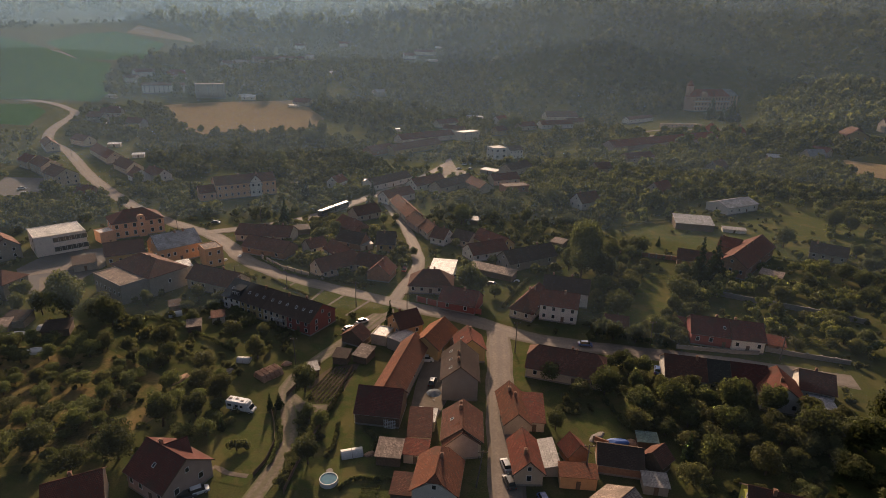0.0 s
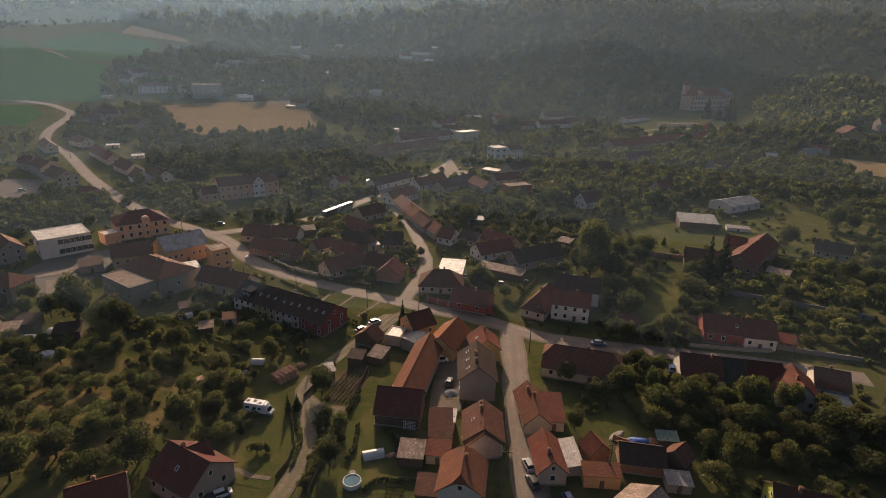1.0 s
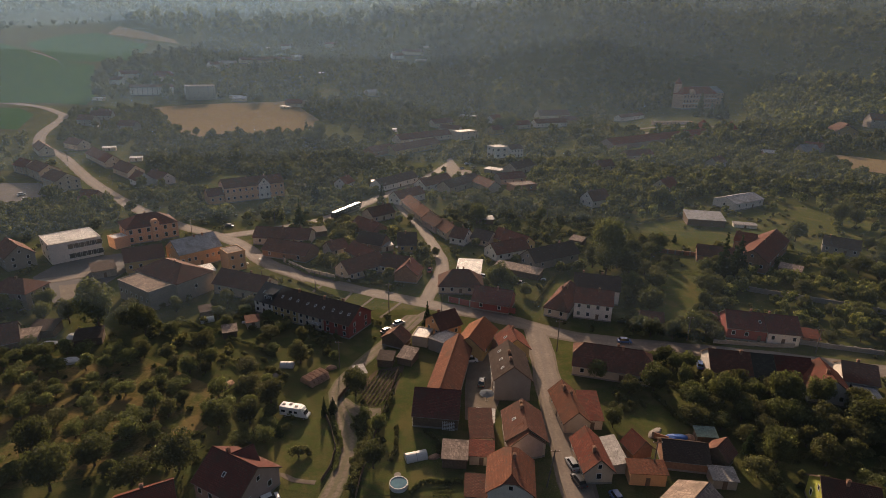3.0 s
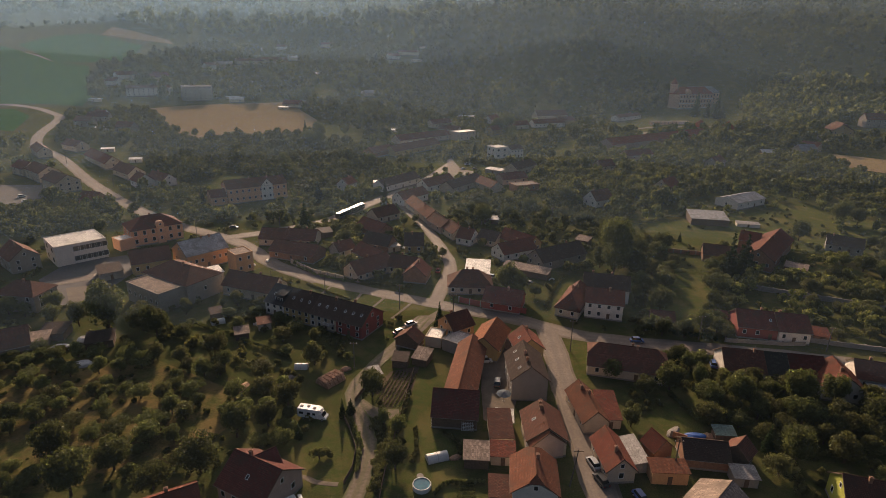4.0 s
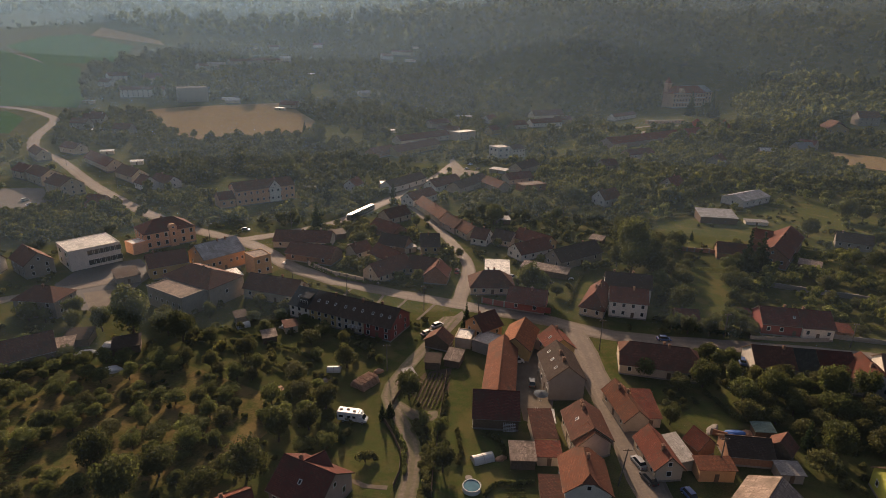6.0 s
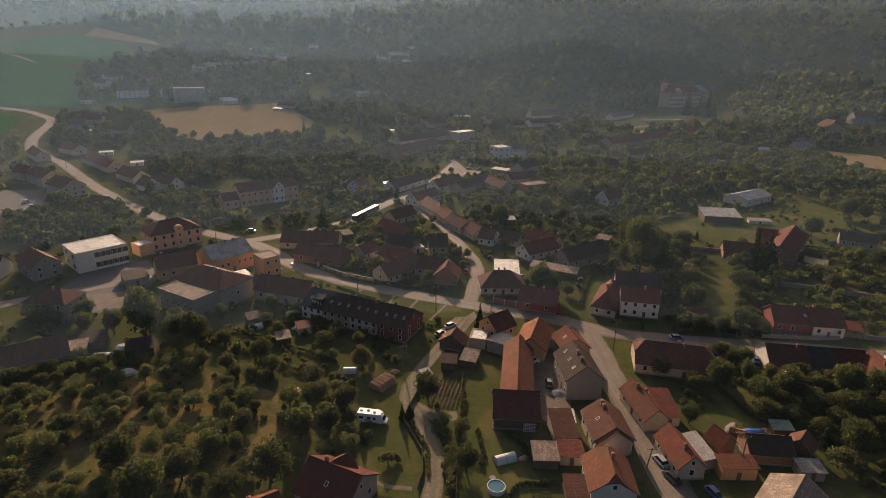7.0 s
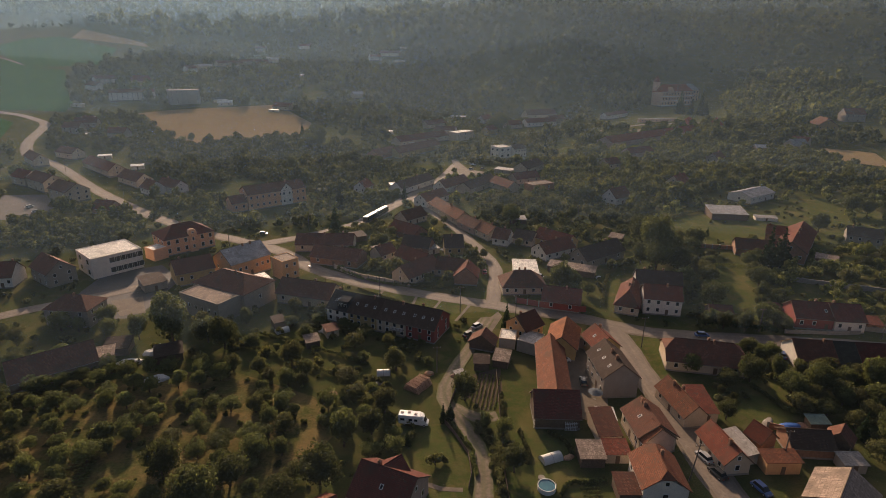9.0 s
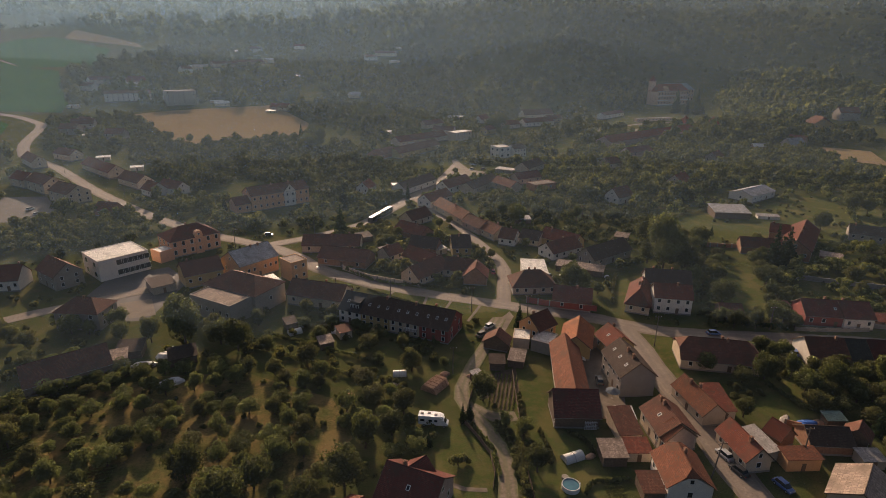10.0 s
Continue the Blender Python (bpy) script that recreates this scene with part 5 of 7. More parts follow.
def bus(x, y, rot):
    b = thing("bus", "white and dark bus waiting at the stop", "bus", x, y, rot, group="buses at the stop")
    b.location.z += 0.15
    bm = bmesh.new()
    box(bm, -5.9, 5.9, -1.25, 1.25, 0.35, 3.0, 0.15)
    body = part("body", bm, PAINT["dark"], b)
    bm = bmesh.new()
    box(bm, -5.6, 5.6, -1.1, 1.1, 2.98, 3.16, 0.06)
    part("roof", bm, PAINT["white"], body)
    for i in range(6):
        bm = bmesh.new()
        box(bm, -5.3 + i * 1.75, -3.8 + i * 1.75, -1.29, -1.24, 1.4, 2.5, 0.02)
        part("window", bm, GLASS, body)
    for px in (-3.6, 3.9):
        for py in (-1.1, 1.1):
            wheel(b, px, py, 0.48)


def pool(x, y, r):
    p = thing("swimming_pool", "round above-ground pool with blue water", "pool", x, y)
    water, nt, b = nodes_of("pool water")
    nt.links.new(mixed(nt, noise_fac(nt, 0.8, 0.4, 0.6), (0.05, 0.16, 0.20), (0.04, 0.12, 0.17)), b.inputs["Base Color"])
    b.inputs["Roughness"].default_value = 0.08
    bm = bmesh.new()
    bmesh.ops.create_cone(bm, cap_ends=True, segments=40, radius1=r, radius2=r, depth=0.05, matrix=Matrix.Translation((0, 0, 0.85)))
    part("water", bm, water, p)
    bm = bmesh.new()
    lo, hi = [], []
    for k, z in ((r + 0.02, -0.1), (r + 0.02, 1.05), (r + 0.16, 1.05), (r + 0.16, -0.1)):
        lo.append([bm.verts.new((math.cos(a) * k, math.sin(a) * k, z)) for a in np.linspace(0, 2 * math.pi, 40, endpoint=False)])
    for a, c in zip(lo, lo[1:]):
        for i in range(40):
            bm.faces.new((a[i], a[(i + 1) % 40], c[(i + 1) % 40], c[i]))
    part("rim", bm, FRAME, p)
    bm = bmesh.new()
    for sx in (-0.25, 0.25):
        rod(bm, (r + 0.25, sx, 0), (r + 0.1, sx, 1.5), 0.03)
    for z in (0.3, 0.6, 0.9, 1.2):
        rod(bm, (r + 0.22, -0.25, z), (r + 0.22, 0.25, z), 0.03)
    part("ladder", bm, CHROME, p)
    bm = bmesh.new()
    rod(bm, (-0.2 * r, r + 0.9, -0.1), (-0.2 * r, r + 0.9, 0.7), 0.7, n=18)
    part("hot_tub", bm, CONCRETE, p)


def tunnel(x, y, rot, L, r, label, material, name="polytunnel"):
    t = thing(name, label, "greenhouse", x, y, rot)
    bm = bmesh.new()
    n, k = 10, 8
    rows = []
    for i in range(k + 1):
        px = -L / 2 + L * i / k
        rows.append([bm.verts.new((px, math.cos(a) * r, math.sin(a) * r * 1.05 + 0.03 * ((i % 2) - 0.5))) for a in np.linspace(0, math.pi, n)])
    for a, b in zip(rows, rows[1:]):
        for i in range(n - 1):
            bm.faces.new((a[i], a[i + 1], b[i + 1], b[i]))
    bm.faces.new(rows[0])
    bm.faces.new(rows[-1][::-1])
    bmesh.ops.recalc_face_normals(bm, faces=bm.faces[:])
    part("cover", bm, material, t)
    for i in (0, k // 2, k):
        bm = bmesh.new()
        px = -L / 2 + L * i / k
        pts = [(px, math.cos(a) * (r + 0.03), math.sin(a) * (r + 0.03) * 1.05) for a in np.linspace(0, math.pi, 9)]
        for p, q in zip(pts, pts[1:]):
            rod(bm, p, q, 0.04, n=5)
        part("hoop", bm, CONCRETE, t)


def heap(name, label, category, x, y, rot, L, W, H, material, seed):
    """A covered heap: a low uneven dome."""
    bm = bmesh.new()
    bmesh.ops.create_icosphere(bm, subdivisions=3, radius=1)
    rng = random.Random(seed)
    o = Vector((rng.random() * 9, rng.random() * 9, 0))
    for v in bm.verts:
        f = 1 + 0.22 * noise.noise(v.co * 1.8 + o) + 0.08 * noise.noise(v.co * 5 + o)
        v.co = Vector((v.co.x * L / 2 * f, v.co.y * W / 2 * f, max(v.co.z, -0.05) * H * f))
    ob = part(name, bm, material)
    ob.matrix_basis = pose(x, y, ground_z(x, y), 0, 0, rot)
    return tagged(ob, label, category)


LOGS = plain("cut wood", (0.44, 0.27, 0.175), 0.9, vary=0.5, scale=3)


def log_mesh():
    if "log" not in MESHES:
        bm = bmesh.new()
        rod(bm, (0, -0.55, 0), (0, 0.55, 0), 0.19, 0.16, 6)
        me = bpy.data.meshes.new("log")
        bm.to_mesh(me)
        me.materials.append(LOGS)
        MESHES["log"] = me
    return MESHES["log"]


def woodpile(x, y, rot, cols, rows, layers):
    w = thing("woodpile", "loose stack of split firewood beside the lane", "woodpile", x, y, rot)
    rng = random.Random(3)
    for j in range(rows):
        for k in range(layers):
            for i in range(cols - k):
                part("log", log_mesh(), None, w, m=pose((i - cols / 2 + k * 0.5) * 0.42 + rng.uniform(-0.06, 0.06), (j - rows / 2) * 1.25 + rng.uniform(-0.1, 0.1),
                                                        0.18 + k * 0.36, rng.uniform(-8, 8), rng.uniform(-8, 8), rng.uniform(-14, 14)))


def pole(x, y, h=9.0, lamp=False, lean=0.0, arms=True):
    p = thing("lamp_post" if lamp else "utility_pole", "slender street lamp beside the road" if lamp else "grey concrete utility pole with a cross-arm",
              "lamp" if lamp else "pole", x, y, group="poles along the roads")
    bm = bmesh.new()
    rod(bm, (0, 0, -0.5), (lean, 0, h), 0.17, 0.1, 8)
    part("shaft", bm, POST, p)
    bm = bmesh.new()
    if lamp:
        rod(bm, (lean, 0, h), (lean + 1.3, 0, h + 0.35), 0.05, n=6)
        box(bm, lean + 1.1, lean + 1.8, -0.14, 0.14, h + 0.3, h + 0.44, 0.03)
        part("lamp_head", bm, CONCRETE, p)
    else:
        box(bm, lean - 1.0, lean + 1.0, -0.06, 0.06, h - 0.5, h - 0.36, 0.01)
        part("cross_arm", bm, WOODM, p)
        for sx in (-0.85, 0.0, 0.85):
            bm = bmesh.new()
            rod(bm, (lean + sx, 0, h - 0.36), (lean + sx, 0, h - 0.12), 0.06, 0.04, 6)
            part("insulator", bm, FRAME, p)
    return p


def wall_run(name, label, points, h, thick, material, cap=True, category="wall"):
    """A garden wall or board fence in straight lengths, with piers."""
    x0, y0 = points[0]
    t = thing(name, label, category, x0, y0)
    z0 = ground_z(x0, y0)
    for (ax, ay), (bx, by) in zip(points, points[1:]):
        n = max(1, int(math.hypot(bx - ax, by - ay) / 3.0))
        rot = math.degrees(math.atan2(by - ay, bx - ax))
        for i in range(n):
            fx, fy = ax + (bx - ax) * (i + 0.5) / n, ay + (by - ay) * (i + 0.5) / n
            seg = math.hypot(bx - ax, by - ay) / n
            key = ("panel", round(seg, 1), h, thick, material.name)
            if key not in MESHES:
                bm = bmesh.new()
                box(bm, -seg / 2, seg / 2, -thick / 2, thick / 2, -0.5, h, 0.02)
                me = bpy.data.meshes.new("panel")
                bm.to_mesh(me)
                me.materials.append(material)
                bm = bmesh.new()
                box(bm, -thick * 0.8, thick * 0.8, -thick * 0.8, thick * 0.8, -0.5, h + 0.18, 0.02)
                me2 = bpy.data.meshes.new("pier")
                bm.to_mesh(me2)
                me2.materials.append(CONCRETE if cap else material)
                MESHES[key] = (me, me2)
            me, me2 = MESHES[key]
            part("panel", me, None, t, m=pose(fx - x0, fy - y0, ground_z(fx, fy) - z0, 0, 0, rot))
            px, py = ax + (bx - ax) * i / n, ay + (by - ay) * i / n
            part("pier", me2, None, t, m=pose(px - x0, py - y0, ground_z(px, py) - z0, 0, 0, rot))
    return t


def crop_rows(x, y, rot, L, n, gap, seed, label):
    """Rows of low vegetable plants."""
    rng = np.random.default_rng(seed)
    k = int(L / 0.35)
    out = []
    for i in range(n):
        for j in range(k):
            if rng.random() < 0.12:
                continue
            q = crown_arrays(rng, 0.28, 0.4, 0.0, 3, 10, 0.17)
            out.append(q + np.array([(j - k / 2) * 0.35, (i - n / 2) * gap, 0]))
    v = np.concatenate(out)
    a = radians(rot)
    vx, vy = v[:, 0] * math.cos(a) - v[:, 1] * math.sin(a) + x, v[:, 0] * math.sin(a) + v[:, 1] * math.cos(a) + y
    v = np.stack([vx, vy, v[:, 2] + ground_np(vx, vy) + 0.04], 1)
    tagged(part("vegetable_rows", from_np("vegetable_rows", v, leaf_faces(len(v) // 3), LEAF[0]), None), label, "vegetables", kind="stuff")


def parasol(x, y):
    p = thing("parasol", "open square grey-blue garden parasol in the yard", "parasol", x, y)
    bm = bmesh.new()
    rod(bm, (0, 0, 0), (0, 0, 2.6), 0.04)
    part("pole", bm, CONCRETE, p)
    cloth = plain("faded blue cloth", (0.25, 0.29, 0.33), 0.9)
    bm = bmesh.new()
    top = bm.verts.new((0, 0, 2.8))
    low = [bm.verts.new((math.cos(a) * 1.9, math.sin(a) * 1.9, 2.15)) for a in np.linspace(0, 2 * math.pi, 8, endpoint=False)]
    for i in range(8):
        bm.faces.new((top, low[i], low[(i + 1) % 8]))
    bmesh.ops.solidify(bm, geom=bm.faces[:], thickness=0.03)
    part("canopy", bm, cloth, p)
    bm = bmesh.new()
    rod(bm, (0, 0, -0.1), (0, 0, 0.12), 0.35, n=14)
    part("base", bm, CONCRETE, p)


def trellis(x, y, rot, w, h):
    """A garden lattice: uprights and cross laths on two posts."""
    t = thing("trellis", "white wooden garden trellis before the barn", "trellis", x, y, rot, group="trellises before the barn")
    for k in range(int(w / 0.4) + 1):
        bm = bmesh.new()
        box(bm, -w / 2 + k * 0.4 - 0.04, -w / 2 + k * 0.4 + 0.04, -0.02, 0.02, 0, h)
        part("upright", bm, FRAME, t)
    for k in range(int(h / 0.4) + 1):
        bm = bmesh.new()
        box(bm, -w / 2, w / 2, -0.065, -0.025, 0.1 + k * 0.38, 0.18 + k * 0.38)
        part("lath", bm, FRAME, t)


# vehicles and loose things in their places
camper(-45.9, 111.0, -13)
car("dark hatchback parked beside the gravel lane", -27.6, 152.3, 43, "dark")
car("silver estate car parked by the front gardens", -24.2, 157.5, 41, "silver")
car("white van standing in the yard", -3.2, 135.6, 4, "white", tall=1.75, van=True)
car("dark car parked in the yard", -1.1, 124.6, 79, "dark")
car("silver car parked beside the cottage", 15.2, 94.4, 102, "silver")
car("dark car parked beside the cottage", 15.4, 89.6, 106, "dark")
car("dark blue car on the main road", 43.7, 147.1, -5, "blue")
car("blue car parked in a yard", 21.7, 84.8, -76, "blue")
car("white car parked at the maroon-roofed house", -45.0, 84.7, 33, "white")
car("dark car parked at the maroon-roofed house", -46.8, 83.2, 29, "dark")
car("blue car in a driveway", 60.4, 133.7, 69, "blue")
car("dark red car at the street corner", -14.5, 202.6, 84, "red")
car("silver car parked near the green", 9.9, 416.4, 33, "silver")
car("dark car parked near the green", 18.4, 415.6, 31, "dark")
car("white car parked near the green", 14.4, 436.1, 35, "white")
car("white car parked in the western yard", -242.9, 309.6, 55, "white")
car("silver car parked in the western yard", -234.6, 300.7, 46, "silver")
car("dark car on the main road", -110.1, 256.9, 1, "dark")
car("dark red old car behind the corner house", 9.6, 193.8, -26, "red")
car("white old car behind the corner house", 14.5, 191.6, -25, "white")
car("silver old car behind the corner house", 5.9, 196.6, -29, "silver")
car("dark old car behind the corner house", 19.0, 190.5, -26, "dark")
bus(-61.0, 278.2, 64)
bus(-55.5, 289.3, 64)
pool(-20.6, 88.6, 1.65)
SHEET = plain("milky plastic sheet", (0.62, 0.60, 0.55), 0.45, vary=0.15)
tunnel(-17.4, 96.9, 17, 4.6, 1.3, "small milky polytunnel in the garden", SHEET)
tunnel(-84.1, 159.0, 29, 4.0, 1.3, "milky polytunnel in a garden", SHEET)
heap("covered_heap", "hay heap under a pale plastic sheet", "heap", -111.6, 134.2, 10, 6, 3.2, 1.3, SHEET, 1)
heap("covered_heap", "hay heap under a pale plastic sheet", "heap", -122.1, 143.2, 10, 7, 3.2, 1.3, SHEET, 2)
heap("covered_heap", "hay heap under a pale plastic sheet", "heap", -118.3, 148.0, 10, 4.5, 3.2, 1.3, SHEET, 3)
TARP = plain("blue tarpaulin", (0.03, 0.12, 0.42), 0.5, vary=0.3)
heap("mound", "lumber heap under a blue tarpaulin", "heap", 41.2, 103.5, 1, 6, 2.4, 0.75, TARP, 7)
heap("mound", "heap of pale boards and rubble", "heap", 44.3, 103.6, 14, 2.6, 2.4, 0.5, LOGS, 8)
heap("mound", "trailer load under a blue tarpaulin", "heap", 38.9, 84.8, 27, 3, 2, 1.2, TARP, 9)
heap("mound", "grey heap of stones and scrap", "heap", 36.8, 105.2, 40, 5, 2, 0.45, CONCRETE, 10)
heap("mound", "heap of pale scrap in a garden", "heap", -55.2, 127.5, 53, 6, 2, 0.8, CONCRETE, 11)
heap("mound", "heap of branches in the orchard", "heap", -66.2, 123.0, 66, 6, 2.5, 0.6, LOGS, 12)
heap("mound", "heap under a pale sheet", "heap", -71.6, 159.5, 79, 5, 3, 1.0, SHEET, 13)
heap("mound", "heap of planks beside the lane", "heap", -33.4, 130.4, 2, 4, 2, 0.9, LOGS, 14)
heap("mound", "heap of firewood beside the stack", "heap", -41.0, 131.9, 15, 3, 2, 0.9, LOGS, 15)
heap("mound", "heap of garden prunings", "heap", -13.5, 97.1, 28, 3, 1.5, 0.7, LOGS, 16)
woodpile(-43.6, 126.6, -40, 12, 5, 5)
tunnel(-53.0, 132.9, -1, 3.6, 1.2, "small glasshouse with metal hoops", SHEET, "greenhouse")
parasol(-0.5, 117.4)
pole(-28.1, 169.3, 9.0)
pole(-10.6, 163.7, 8, False)
pole(-54.7, 181.6, 8, False)
pole(22.2, 141.7, 10, False)
pole(-73.3, 182.6, 8, True)
pole(-38.8, 132.4, 8, False)
pole(63.4, 148.8, 8, False)
pole(98.4, 141.6, 8, False)
pole(-41.9, 318.6, 8, True)
pole(-204.3, 332.3, 8, True)
pole(-266.7, 392.6, 8, True)
pole(-121.3, 241.2, 8, True)
pole(45.0, 270.8, 8, False)
pole(-89.6, 261.4, 8, True)
pole(31.1, 91.8, 8.5, False)
pole(8.7, 88.5, 9.0, False, 1.0)
wall_run("garden_wall", "red painted yard wall along the road", [(-8.0, 175.0), (2.6, 169.6), (13.7, 166.1)], 2.0, 0.25, WALLS["red"], True)
wall_run("fence", "low wooden fence beside the gravel lane", [(-39.2, 111.9), (-36.8, 106.3), (-34.7, 99.7), (-34.8, 93.7), (-36.0, 89.5)], 1.1, 0.08, WOODM, False)
wall_run("garden_wall", "old stone wall behind the gardens", [(96.1, 190.4), (110.9, 182.6), (126.8, 175.2), (141.0, 167.4)], 1.8, 0.4, CONCRETE, True)
wall_run("garden_wall", "low pale street wall with piers", [(71.0, 147.3), (77.6, 146.5), (87.2, 145.1), (94.2, 145.0)], 1.2, 0.25, CONCRETE, True)
wall_run("garden_wall", "retaining wall along the main road", [(97.4, 147.1), (103.9, 144.9), (118.1, 140.7)], 1.4, 0.4, CONCRETE, True)
wall_run("garden_wall", "old brick garden wall", [(74.7, 233.6), (86.3, 227.7), (100.8, 223.5)], 1.8, 0.35, BRICK, True)
wall_run("garden_wall", "pale yard wall between the houses", [(-2.1, 149.3), (5.1, 141.8)], 3.2, 0.35, WALLS["pink"], True)
wall_run("garden_wall", "whitewashed wall along the road", [(-73.1, 211.3), (-62.4, 200.6), (-49.9, 193.9)], 1.8, 0.3, WALLS["cream"], True)
wall_run("fence", "board fence behind the yard", [(-32.0, 132.3), (-36.9, 117.0)], 1.2, 0.1, WOODM, False)
wall_run("fence", "dark board fence at the long garden", [(-22.9, 130.8), (-26.2, 107.1), (-28.1, 92.8), (-28.7, 85.3)], 1.2, 0.08, WOODM, False)
wall_run("garden_wall", "grey yard wall behind the sheds", [(-6.1, 98.2), (-1.0, 96.4)], 2.2, 0.25, CONCRETE, True)
wall_run("garden_wall", "long grey wall below the wood", [(339.3, 564.2), (368.2, 507.3)], 4.0, 0.6, CONCRETE, True)
wall_run("garden_wall", "low wall beside the brick outbuilding", [(35.7, 103.6), (38.5, 102.0)], 1.5, 0.3, BRICK, True)
trellis(-17.2, 107.4, -7, 2.6, 2.4)
trellis(-10.2, 105.9, -7, 2.8, 2.4)
heap("mound", "pale heap of junk in a yard", "heap", -56.6, 217.8, 20, 3.5, 1.6, 0.7, SHEET, 20)
heap("mound", "pale heap of junk in a yard", "heap", -52.7, 220.5, 57, 3.0, 1.6, 0.7, SHEET, 21)
heap("mound", "pale heap of junk in a yard", "heap", -47.0, 214.6, 94, 3.0, 1.6, 0.7, SHEET, 22)
heap("mound", "pale heap of junk in a yard", "heap", -28.5, 230.2, 131, 3.0, 1.6, 0.7, SHEET, 23)
heap("mound", "pale heap of junk in a yard", "heap", -38.6, 276.4, 168, 4.0, 1.6, 0.7, SHEET, 24)
heap("mound", "pale heap of junk in a yard", "heap", 11.8, 198.1, 25, 3.0, 1.6, 0.7, SHEET, 25)
heap("mound", "pale heap of junk in a yard", "heap", -87.3, 208.4, 62, 2.5, 1.6, 0.7, SHEET, 26)
heap("mound", "pale heap of junk in a yard", "heap", -83.1, 213.5, 99, 3.0, 1.6, 0.7, SHEET, 27)
heap("mound", "pale heap of junk in a yard", "heap", -117.5, 152.3, 136, 3.0, 1.6, 0.7, SHEET, 28)
heap("mound", "pale heap of junk in a yard", "heap", -57.1, 167.7, 173, 2.5, 1.6, 0.7, SHEET, 29)
heap("mound", "pale heap of junk in a yard", "heap", 28.7, 195.4, 30, 2.5, 1.6, 0.7, SHEET, 30)
heap("mound", "pale heap of junk in a yard", "heap", 13.1, 275.8, 67, 3.0, 1.6, 0.7, SHEET, 31)
heap("mound", "pale heap of junk in a yard", "heap", 18.4, 278.0, 104, 3.0, 1.6, 0.7, SHEET, 32)
heap("mound", "pale heap of junk in a yard", "heap", 99.5, 225.7, 141, 3.0, 1.6, 0.7, SHEET, 33)

# ---- trees ----
def crown_arrays(rng, r, h, z0, lobes, n, leaf, shape="round", loose=0.42):
    """Leaf clumps over a set of lobes: small leaf faces turned outwards, with gaps and an uneven outline."""
    cs, rs = [], []
    for i in range(lobes):
        if shape == "spruce":
            t = (i + 0.5) / lobes
            a = i * 2.4
            rr = r * (1 - t) * 0.55
            cs.append((math.cos(a) * rr, math.sin(a) * rr, z0 + t * h))
            rs.append(max(0.25, r * (1.05 - t) * 0.62))
        else:
            d = rng.normal(size=3)
            d /= np.linalg.norm(d)
            q = rng.uniform(0.25, 0.85)
            cs.append((d[0] * r * q * 0.8, d[1] * r * q * 0.8, z0 + h / 2 + d[2] * h / 2 * q * 0.8))
            rs.append(r * rng.uniform(0.2, 0.44) * (1.15 - 0.35 * q))
    cs, rs = np.array(cs), np.array(rs)
    pick = rng.choice(len(cs), n, p=rs ** 2 / (rs ** 2).sum())
    d = rng.normal(size=(n, 3))
    d[:, 2] += 0.35
    d /= np.linalg.norm(d, axis=1)[:, None]
    rad = rs[pick] * rng.uniform(0.72, 1.12, n)
    c = cs[pick] + d * rad[:, None] * np.array([1, 1, h / (2 * r) if shape != "spruce" else 0.7])
    nrm = d + rng.normal(size=(n, 3)) * loose
    if shape == "spruce":
        nrm[:, 2] -= 0.2
    nrm /= np.linalg.norm(nrm, axis=1)[:, None]
    u = np.cross(nrm, rng.normal(size=(n, 3)))
    u /= np.linalg.norm(u, axis=1)[:, None]
    v = np.cross(nrm, u)
    s = leaf * rng.uniform(0.6, 1.35, n)[:, None]
    tri = np.stack([c - u * s + nrm * s * rng.uniform(-0.3, 0.3, (n, 1)), c + u * s * rng.uniform(0.5, 1.1, (n, 1)) - v * s * 0.6,
                    c + v * s * rng.uniform(0.7, 1.2, (n, 1)) + nrm * s * rng.uniform(-0.3, 0.3, (n, 1))], 1)
    return tri.reshape(-1, 3)


def leaf_faces(n):
    return np.arange(n * 3, dtype=np.int32).reshape(-1, 3)


def trunk_mesh(name, h, r, limbs, spread, seed):
    rng = random.Random(seed)
    bm = bmesh.new()
    p = Vector((0, 0, -0.3))
    lean = Vector((rng.uniform(-0.1, 0.1), rng.uniform(-0.1, 0.1), 0))
    for i in range(3):
        q = Vector((0, 0, (i + 1) / 3 * h)) + lean * (i + 1)
        rod(bm, p, q, r * (1 - i * 0.22), r * (0.78 - i * 0.22), 7)
        p = q
    for i in range(limbs):
        a = i * 2.4 + rng.random()
        s = Vector((0, 0, h * rng.uniform(0.5, 0.95)))
        e = s + Vector((math.cos(a) * spread, math.sin(a) * spread, spread * rng.uniform(0.5, 1.1)))
        rod(bm, s, e, r * 0.42, r * 0.12, 5)
    me = bpy.data.meshes.new(name)
    bm.to_mesh(me)
    bm.free()
    me.materials.append(BARK)
    return me


